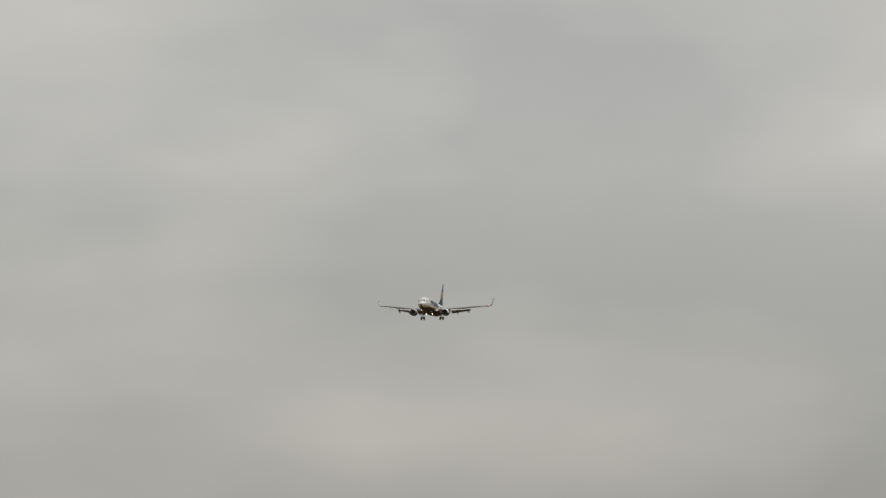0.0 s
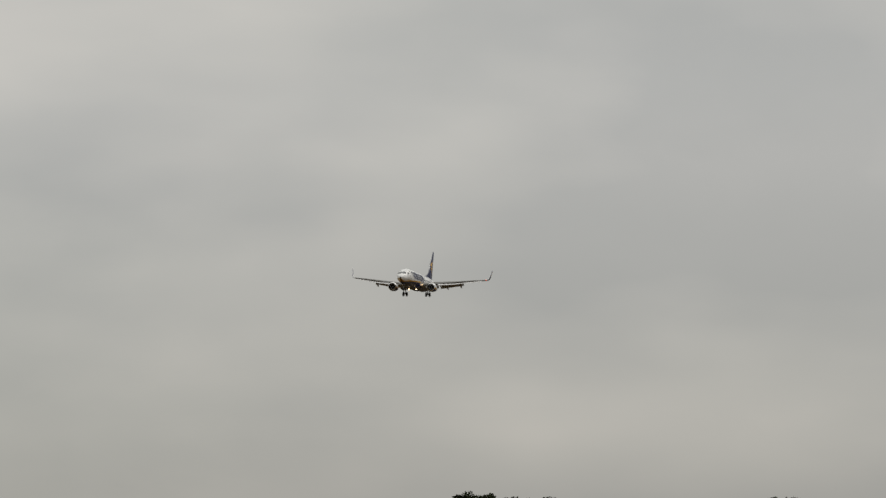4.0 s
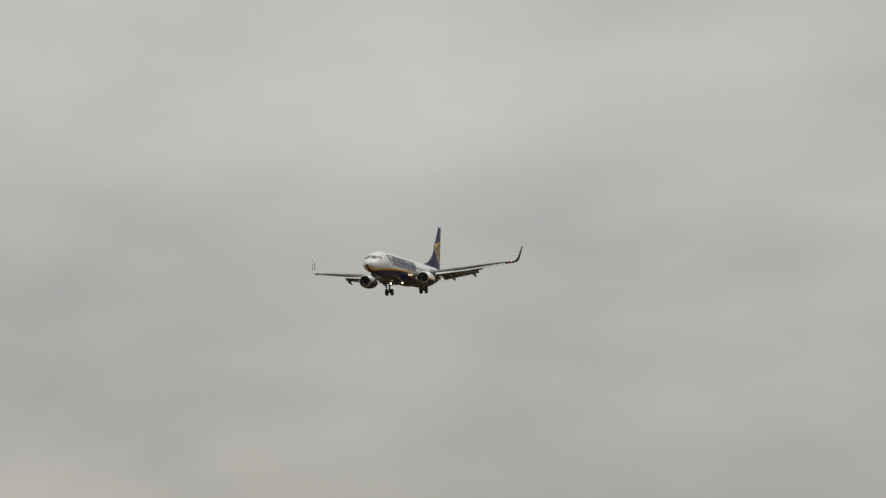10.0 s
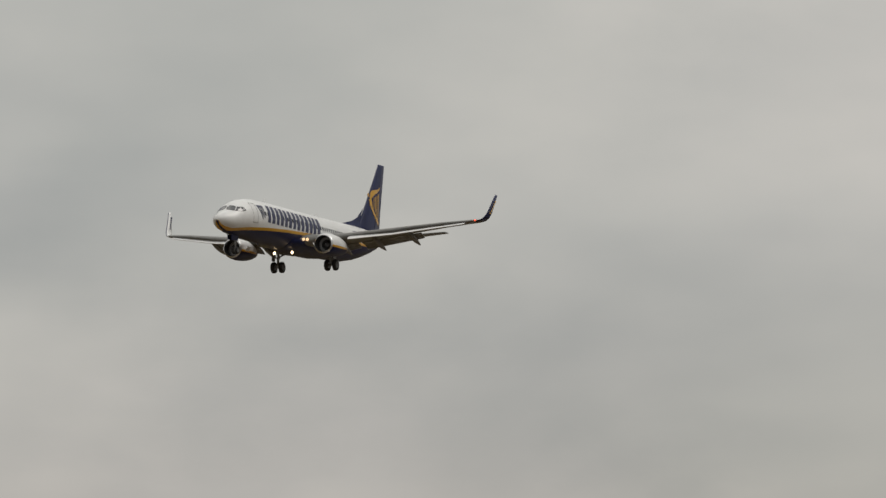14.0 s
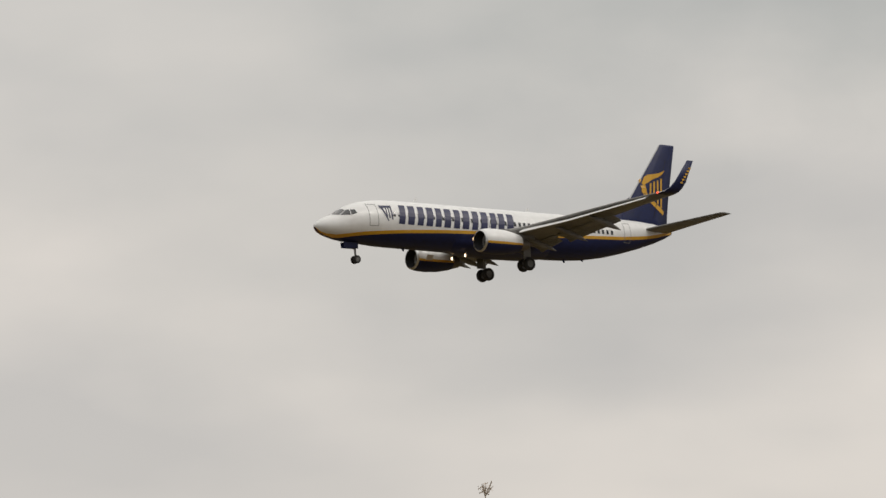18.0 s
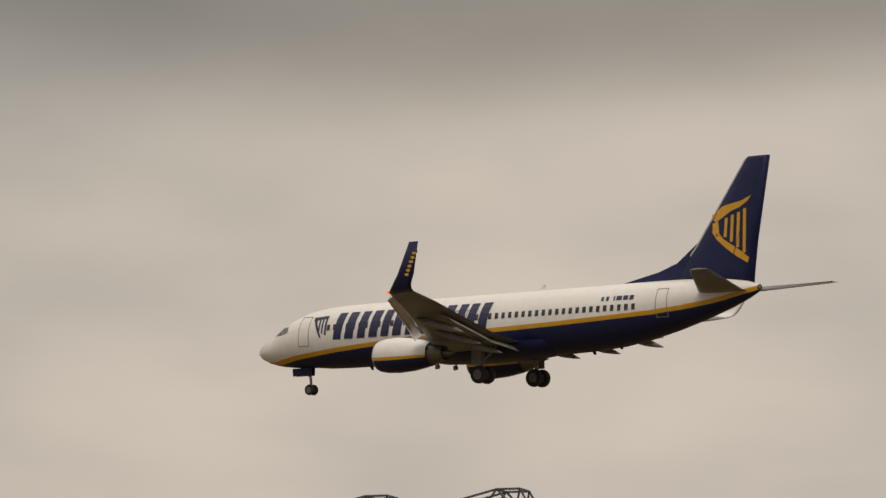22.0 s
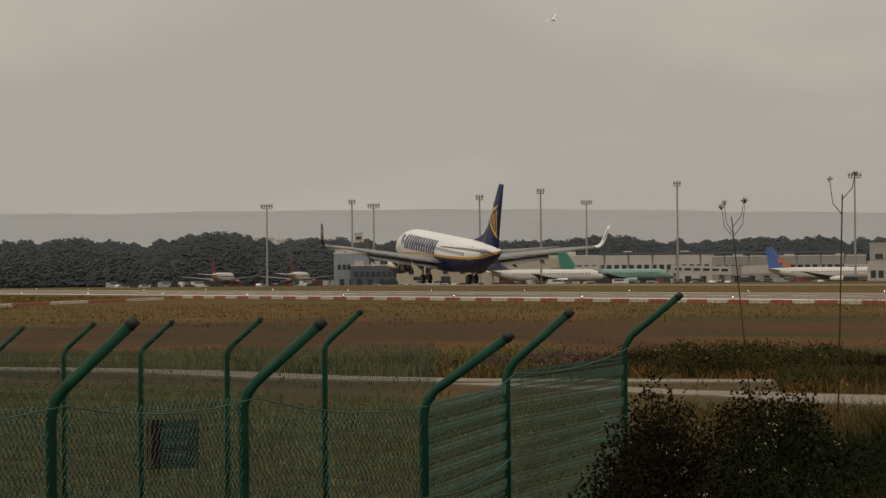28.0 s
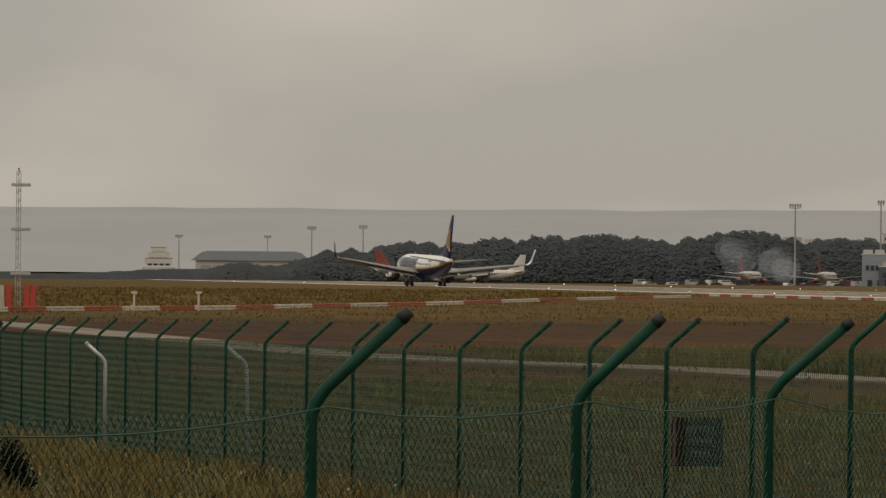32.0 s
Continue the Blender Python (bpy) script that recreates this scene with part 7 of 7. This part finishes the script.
def stalks():
    for b, r, top, lean, br, seed, *thick in ((67.05, 32, 3.12, -0.2, 4, 1, 0.005), (66.14, 32, 3.27, 0.06, 2, 2, 0.0065),
                                      (-53.8, 12, 3.47, 0.02, 2, 5, 0.004), (-54.92, 12, 3.56, 0.02, 3, 7, 0.004),
                                      (-37.1, 12, 3.66, 0.02, 2, 9, 0.005), (-38.5, 12, 3.62, -0.03, 3, 10, 0.005), (-34.75, 12.5, 3.63, 0.05, 3, 11, 0.005), (-30.0, 12, 3.6, 0, 2, 13, 0.005)):
        stalk(b, r, top, lean, br, seed, *thick)


def tree(b, r, h, w, seed, label, tufts=26, leaf=0.16, count=5200, clipped=False):
    rnd = random.Random(seed)
    foot = at(b, r)
    root = tagged(empty("tree", Matrix.Translation(foot)), label, "tree")
    bm = bmesh.new()
    tube(bm, (0, 0, -0.2), (0.1, 0, h * 0.5), 0.26, 0.16, 10)
    ends = []
    for k in range(10):
        a = 2 * math.pi * k / 10 + rnd.uniform(-0.3, 0.3)
        p = Vector((0.1, 0, h * rnd.uniform(0.3, 0.5)))
        q = Vector((math.cos(a) * w * 0.3, math.sin(a) * w * 0.3, h * rnd.uniform(0.55, 0.9)))
        tube(bm, p, q, 0.1, 0.04, 7)
        ends.append(q)
    part("trunk", bm, BARK, root)
    vs, fs = [], []
    for k in range(tufts):
        a = rnd.uniform(0, 6.28)
        z = rnd.uniform(0.45, 0.95)
        rr = w * 0.42 * max(0.2, 1 - max(0.0, (z - 0.72) / 0.3) ** 2.2) * math.sqrt(rnd.random())
        c = Vector((math.cos(a) * rr, math.sin(a) * rr, h * z))
        s = w * rnd.uniform(0.15, 0.24)
        if clipped:
            z = 0.3 + 0.66 * rnd.random() ** 0.55
            c = Vector((rnd.uniform(-0.4, 0.4) * w, rnd.uniform(-0.4, 0.4) * w, h * (z + 0.02 * math.sin(5 * a))))
            s = w * rnd.uniform(0.1, 0.16)
        leafy(vs, fs, c, Vector((s, s, s * 0.8)), leaf, count // tufts, rnd)
    raw("crown", vs, fs, TREELEAF, root)


def palm(b, r, h, span_m, seed):
    rnd = random.Random(seed)
    foot = at(b, r)
    root = tagged(empty("palm_tree", Matrix.Translation(foot)), "date palm with arching grey-green fronds", "palm tree")
    bm = bmesh.new()
    n = 14
    for k in range(n):
        tube(bm, (0, 0, h * k / n), (0, 0, h * (k + 1) / n), 0.3, 0.24, 10)
    part("trunk", bm, BARK, root)
    for k in range(30):
        a = 2.4 * k
        lift = rnd.uniform(0.3, 1.5)
        vs, fs = [], []
        d = Vector((math.cos(a), math.sin(a), 0))
        side = Vector((-d.y, d.x, 0))
        pts = []
        for i in range(9):
            u = i / 8
            pts.append(Vector((0, 0, h)) + d * span_m * math.cos(lift) * u + Vector((0, 0, span_m * (math.sin(lift) * u - 0.27 * u ** 2.4))))
        for i in range(8):
            p, q = pts[i], pts[i + 1]
            j = len(vs)
            vs.extend([p + side * 0.02, q + side * 0.02, q - side * 0.02, p - side * 0.02])
            fs.append((j, j + 1, j + 2, j + 3))
            for s in (1, -1):
                for t in (0.0, 0.5):
                    o = p.lerp(q, t)
                    L = 0.42 * (1 - abs(i / 8 - 0.4)) * span_m / 2.4
                    tip = o + side * s * L + d * L * 0.7 - Vector((0, 0, L * 0.25))
                    j = len(vs)
                    vs.extend([o - d * 0.14, o + d * 0.2, tip])
                    fs.append((j, j + 1, j + 2))
        raw("frond", vs, fs, PALMLEAF, root)


def early_things():
    for b, h, w, seed in ((-78.93, 10.5, 2.8, 3), (-79.36, 10.5, 2.9, 4), (-79.8, 10.35, 2.8, 9)):
        tree(b, 250, h, w, seed, "dark flat-topped tree in a clipped row against the sky", 260, 0.085, 42000, True)
    tree(-80.32, 255, 9.75, 1.5, 5, "small thin-leaved tree beside a clipped row", 10, 0.09, 900)
    palm(-82.77, 250, 8.5, 2.6, 6)
    tree(-66.05, 200, 13.1, 4.0, 7, "dark tree with a pointed uneven crown", 70, 0.075, 26000)
    tree(-65.35, 205, 13.0, 2.4, 8, "slim dark tree beside a taller one", 20, 0.12, 4000)
    # row of short lamp posts by the road
    for x in (0.0, 0.93, 1.9, 2.85, 3.68, 3.95, 4.85):
        b = -73.55 - x
        p = tagged(empty("lamp_post", facing(b, 150)), "grey lamp post with a flat head", "lamp post", group="lamp posts")
        bm = bmesh.new()
        tube(bm, (0, 0, 0), (0, 0, 6.8), 0.07, 0.05, 8)
        part("pole", bm, GREYPIPE, p)
        bm = bmesh.new()
        box(bm, 0, 0, 6.83, 0.28, 0.22, 0.1, None, 0.02)
        part("head", bm, GATEDARK, p)
    # fence with barbed wire close by
    f = tagged(empty("barbed_fence"), "dark cranked posts carrying barbed wire", "fence")
    tips, bends = [], []
    for b in (-36.1, -34.6, -33.15, -31.7):
        foot = at(b, 8.5)
        perp = Vector((math.cos(radians(b)), math.sin(radians(b)), 0))
        bm, bend, tip = bent_post(foot, 3.02, -perp, 0.14, 0.01)
        part("post", bm, GATEDARK, f)
        tips.append(tip)
        bends.append(bend)
    for u in (0.1, 0.5, 0.95):
        strand([a.lerp(c, u) for a, c in zip(bends, tips)], f, True, 0.002, 0.01)
    # hall with roof trusses, behind the road
    hall = tagged(empty("truss_roof_hall", facing(34.48, 150, 0.25)), "pale hall carrying open steel roof trusses", "building")
    back = Vector((-16.5, 12.0, 0))
    gable = [Vector(p) for p in ((8.3, -2.4, 0), (8.3, -2.4, 13.65), (10.35, 0, 14.35), (14.2, 4.2, 12.2), (14.2, 4.2, 0))]
    bm = bmesh.new()
    loft(bm, [gable, [p + back * 0.8 for p in gable]])
    part("wall", fix(bm), GREYWALL, hall)
    bm = bmesh.new()
    over = -back.normalized() * 0.25
    lid = [gable[1] + Vector((-0.25, -0.3, -0.08)), gable[2] + Vector((0, 0, 0.02)), gable[3] + Vector((0.25, 0.3, -0.14)), gable[3] + Vector((0.25, 0.3, -0.04)), gable[2] + Vector((0, 0, 0.14)), gable[1] + Vector((-0.25, -0.3, 0.02))]
    loft(bm, [[p + over for p in lid], [p + back * 0.8 for p in lid]])
    roof = part("roof", fix(bm), ROOFPALE, hall)
    for k in range(9):
        bm = bmesh.new()
        u0 = 0.2 + 0.075 * k
        p = gable[1].lerp(gable[2], 0.12) + back * u0 + Vector((0, 0, 0.1))
        q = gable[1].lerp(gable[2], 0.36) + back * (u0 + 0.05) + Vector((0, 0, 0.1))
        loft(bm, [[a, a + back * 0.045, a + back * 0.045 + Vector((0, 0, 0.03)), a + Vector((0, 0, 0.03))] for a in (p, q)])
        part("red_bar", fix(bm), REDSIGN, roof)
    along = -back.normalized()
    for k in range(3):
        bm = bmesh.new()
        o = gable[2] + Vector((0, 0, 0.14)) - along * (0.5 + 5.25 * k + 5.0)
        tri = [o, o + along * 3.65 + Vector((0, 0, 0.72)), o + along * 4.55 + Vector((0, 0, 0.7)), o + along * 5.0, o + along * 4.4, o + along * 2.2 + Vector((0, 0, 0.44)), o + along * 2.0, o + along * 3.0]
        for i, j in ((0, 1), (1, 2), (2, 3), (1, 4), (4, 2), (4, 3), (5, 6), (5, 7), (1, 7), (0, 4)):
            for dy in (0, 1.3):
                d = Vector((0.3, 0.9, 0)) * dy
                tube(bm, tri[i] + d, tri[j] + d, 0.04, 0.04, 6)
        for i in (1, 2, 5):
            tube(bm, tri[i], tri[i] + Vector((0.39, 1.17, 0)), 0.04, 0.04, 6)
        part("truss", bm, TRUSS, hall)


near_plants()
stalks()
early_things()


# ---- gull ----
def gull():
    root = tagged(empty("gull"), "white gull gliding with spread wings", "bird")
    FEATHER = mat("white_feathers", (0.75, 0.74, 0.7), 0.8, 0, 0.06, 8.0, 2.0)
    TIP = mat("grey_wing_tip", (0.3, 0.3, 0.3), 0.8, 0, 0.1, 8.0, 2.0)
    bm = bmesh.new()
    turn_profile(bm, [(0.3, 0.01), (0.26, 0.04), (0.18, 0.055), (0.05, 0.085), (-0.12, 0.07), (-0.26, 0.03), (-0.4, 0.01)], 12)
    part("body", fix(bm), FEATHER, root, smooth=True)
    bm = bmesh.new()
    loft(bm, [[Vector((-0.22, -0.04, 0.01)), Vector((-0.22, 0.04, 0.01)), Vector((-0.22, 0.04, -0.01)), Vector((-0.22, -0.04, -0.01))],
              [Vector((-0.44, -0.1, 0.008)), Vector((-0.44, 0.1, 0.008)), Vector((-0.44, 0.1, -0.004)), Vector((-0.44, -0.1, -0.004))]])
    part("tail", fix(bm), FEATHER, root)
    for s in (1, -1):
        bm = bmesh.new()
        loft(bm, [[Vector((x0, s * y, z)), Vector((x0 - c * 0.4, s * y, z + 0.018)), Vector((x0 - c, s * y, z)), Vector((x0 - c * 0.4, s * y, z - 0.006))] for x0, y, z, c in ((0.12, 0.04, 0.03, 0.2), (0.2, 0.3, 0.16, 0.18), (0.1, 0.62, 0.2, 0.07))])
        w = part("wing", fix(bm), FEATHER, root)
        bm = bmesh.new()
        loft(bm, [[Vector((x0, s * y, z)), Vector((x0 - c, s * y, z + 0.004)), Vector((x0 - c * 0.5, s * y, z - 0.004))] for x0, y, z, c in ((0.1, 0.62, 0.2, 0.07), (0.02, 0.74, 0.19, 0.015))])
        part("wing_tip", fix(bm), TIP, w)
    return root


bird = gull()


# ---- tyre smoke ----
def smoke_mat():
    m = bpy.data.materials.new("thin_tyre_smoke")
    m.use_nodes = True
    n, l = m.node_tree.nodes, m.node_tree.links
    out = n["Material Output"]
    n.remove(n["Principled BSDF"])
    clear = n.new("ShaderNodeBsdfTransparent")
    grey = n.new("ShaderNodeBsdfDiffuse")
    grey.inputs[0].default_value = (0.56, 0.61, 0.68, 1)
    t = n.new("ShaderNodeTexNoise")
    t.inputs["Scale"].default_value = 1.1
    rng = n.new("ShaderNodeMapRange")
    rng.inputs["From Min"].default_value, rng.inputs["From Max"].default_value = 0.35, 0.75
    rng.inputs["To Min"].default_value, rng.inputs["To Max"].default_value = 0.0, 0.07
    l.new(t.outputs["Fac"], rng.inputs[0])
    mix = n.new("ShaderNodeMixShader")
    l.new(rng.outputs[0], mix.inputs[0])
    l.new(clear.outputs[0], mix.inputs[1])
    glow = n.new("ShaderNodeBsdfTranslucent")
    glow.inputs[0].default_value = (0.56, 0.61, 0.68, 1)
    both = n.new("ShaderNodeAddShader")
    l.new(grey.outputs[0], both.inputs[0])
    l.new(glow.outputs[0], both.inputs[1])
    l.new(both.outputs[0], mix.inputs[2])
    l.new(mix.outputs[0], out.inputs["Surface"])
    return m


SMOKE = smoke_mat()


def puff(seed, size):
    bm = bmesh.new()
    bmesh.ops.create_icosphere(bm, subdivisions=3, radius=size)
    for v in bm.verts:
        v.co *= 1 + 0.4 * noise.noise(v.co * 0.6 + Vector((seed * 7.1, 0, 0)))
        v.co.x *= 1.6
    ob = part("smoke_puff", bm, SMOKE, None, smooth=True)
    return tagged(ob, "thin bluish puff of tyre smoke over the runway", "smoke", group="tyre smoke")


puffs = [puff(i, s) for i, s in enumerate((1.5, 2.2, 1.8, 2.4, 1.4))]


# ---- what moves ----
def glide(bearing, up, r, turn=0.0, bank=0.0):
    """A pose for the gull at a bearing and an elevation from the viewer."""
    b, e = radians(bearing), radians(up)
    p = Vector((-r * math.sin(b) * math.cos(e), r * math.cos(b) * math.cos(e), 2.5 + r * math.sin(e)))
    return Matrix.Translation(p) @ Matrix.Rotation(radians(bearing + 120 + turn), 4, "Z") @ Matrix.Rotation(radians(bank), 4, "X")


def motions():
    walk(airliner, [
        (0, fly(1369.51, 229.09, 102.73, -0.35, 1.61, -0.53)),
        (0.5, fly(1346.55, 241.99, 101.90, -0.70, 1.83, -0.55)),
        (1, fly(1327.31, 235.29, 102.52, -1.03, 2.05, -0.57)),
        (1.5, fly(1289.44, 233.96, 100.19, -0.98, 1.71, -1.63)),
        (2, fly(1252.32, 234.15, 97.95, -0.78, 1.37, -2.68)),
        (2.5, fly(1221.76, 233.34, 95.53, -0.36, 1.17, -2.43)),
        (3, fly(1191.69, 233.60, 94.06, 0.00, 0.96, -2.18)),
        (3.5, fly(1161.09, 233.80, 92.14, 0.09, 0.96, -2.18)),
        (5.5, fly(979.88, 226.77, 81.94, 0.00, 1.58, 0.50)),
        (6, fly(965.39, 237.35, 81.87, 0.00, 1.09, 0.84)),
        (6.5, fly(897.55, 232.32, 77.37, 0.00, 1.63, 0.42)),
        (7, fly(887.94, 236.79, 77.60, 0.00, 1.54, 0.12)),
        (7.5, fly(837.93, 239.85, 74.63, 0.00, 1.79, 0.37)),
        (8, fly(828.25, 233.84, 74.69, 0.00, 0.80, 1.34)),
        (8.5, fly(767.52, 217.74, 70.37, 0.00, 1.22, 1.37)),
        (9, fly(761.04, 224.40, 71.02, 0.00, 0.59, 1.75)),
        (9.5, fly(715.12, 219.42, 68.14, 0.00, 1.34, 1.41)),
        (10, fly(700.04, 229.38, 68.25, 0.00, 0.82, 1.95)),
        (10.5, fly(645.82, 208.00, 64.17, 0.00, 1.41, 1.03)),
        (11, fly(607.54, 216.45, 62.27, 0.00, 0.90, 0.90)),
        (11.5, fly(566.45, 193.80, 59.14, -0.30, 1.33, 0.31)),
        (12, fly(540.96, 198.09, 59.44, -0.89, 1.13, 0.97)),
        (12.5, fly(504.48, 195.89, 56.31, 0.89, 1.16, 0.79)),
        (13, fly(474.86, 199.42, 54.87, 0.00, 0.87, 2.57)),
        (13.5, fly(437.67, 196.81, 52.41, 1.43, 0.63, 0.77)),
        (15.5, fly(313.56, 194.58, 46.68, -1.06, 1.04, 0.03)),
        (16, fly(273.25, 191.54, 44.13, 0.00, 0.45, 0.96)),
        (16.5, fly(244.24, 186.50, 42.56, 0.00, -0.19, -0.36)),
        (17, fly(271.76, 248.78, 52.82, 0.00, -0.47, 2.13)),
        (17.5, fly(259.87, 269.99, 56.23, 0.00, -0.56, 0.41)),
        (18, fly(234.63, 310.18, 61.06, 0.00, -1.31, 2.29)),
        (18.5, fly(205.25, 331.70, 64.01, 0.00, -0.99, 0.62)),
        (19, fly(143.68, 333.03, 61.93, -1.00, -1.16, 0.04)),
        (19.5, fly(89.01, 331.32, 60.02, -2.00, -1.13, -1.89)),
        (20, fly(28.72, 329.19, 57.78, -3.00, -0.41, -2.37)),
        (20.5, fly(-27.41, 331.05, 56.05, -3.80, 1.27, -2.70)),
        (21, fly(-77.22, 290.05, 47.32, -4.40, 1.98, -2.42)),
        (21.5, fly(-113.02, 261.24, 40.41, -4.90, 1.39, -2.57)),
        (22, fly(-147.61, 243.06, 35.86, -5.10, 0.87, -2.68)),
        (22.2, fly(-160.01, 243.45, 35.54, -5.14, 1.29, -2.45)),
        (22.3, fly(-151.42, 217.98, 32.34, -5.16, 1.85, -2.01)),
        (22.4, fly(-142.68, 196.34, 29.73, -5.68, 2.46, -1.28)),
        (22.5, fly(-144.79, 190.43, 28.77, -5.80, 2.21, -1.23)),
        (23, fly(-177.08, 188.05, 18.38, -4.26, 2.15, 0.32)),
        (23.4, fly(-204.39, 188.56, 17.29, -4.88, 2.38, 0.42)),
        (23.5, fly(-211.21, 188.69, 16.71, -5.03, 2.54, 0.45)),
        (24, fly(-247.77, 188.14, 14.68, -3.13, 2.73, -0.19)),
        (24.5, fly(-282.17, 188.01, 13.14, -2.63, 3.01, -0.09)),
        (26.5, fly(-420.05, 182.99, 7.66, -1.36, 3.69, 0.68)),
        (27, fly(-453.04, 181.68, 6.64, -1.93, 4.25, 0.69)),
        (27.5, fly(-486.08, 180.92, 5.79, -1.58, 4.26, 0.65)),
        (28, fly(-520.99, 179.69, 5.10, -1.23, 4.28, 0.62)),
        (28.5, fly(-558.61, 179.62, 4.76, -1.02, 3.99, 1.04)),
        (29, fly(-598.29, 179.92, 4.05, -0.82, 3.71, 1.46)),
        (29.5, fly(-630.56, 178.70, 4.12, -0.47, 2.94, 0.71)),
        (30, fly(-664.24, 177.46, 3.99, -0.12, 2.16, -0.04)),
        (30.5, fly(-696.36, 176.39, 3.36, 0.24, 2.25, 0.83)),
        (31, fly(-729.86, 175.07, 3.54, 0.61, 2.33, 1.70)),
        (31.5, fly(-757.49, 172.67, 3.17, 0.63, 1.76, 1.67)),
        (32, fly(-786.04, 169.98, 3.26, 0.65, 1.19, 1.64)),
    ])
    walk(bird, [(0, glide(60.0, 2.4, 400)), (20, glide(66.6, 2.7, 360)), (26.5, glide(69.2, 2.94, 330, 5, -30)), (27, glide(69.26, 3.04, 330, 0, -35)),
                (28, glide(69.6, 3.13, 330, 8, -30)), (29, glide(70.0, 3.22, 330, 4, -25)), (30, glide(70.35, 3.4, 330, 0, -32)), (32, glide(71.2, 3.4, 330, 6, -28))])
    # the puffs lie under the runway until the wheels touch, then drift up and back
    for i, p in enumerate(puffs):
        x, y = -598 - 7.5 * i, 177 + 1.5 * (i % 3)
        t0 = 29.2 + 0.13 * i
        rest = pose(x, y, -4.5)
        walk(p, [(0, rest), (t0 - 0.1, rest), (t0 + 0.3, pose(x, y, 0.4)), (t0 + 1.2, pose(x + 1.5, y, 1.6 + 0.3 * (i % 7), 0, 0, 12)), (32.0, pose(x + 4, y + 1, 3.0 + 0.6 * (i % 7), 0, 0, 30))])


motions()
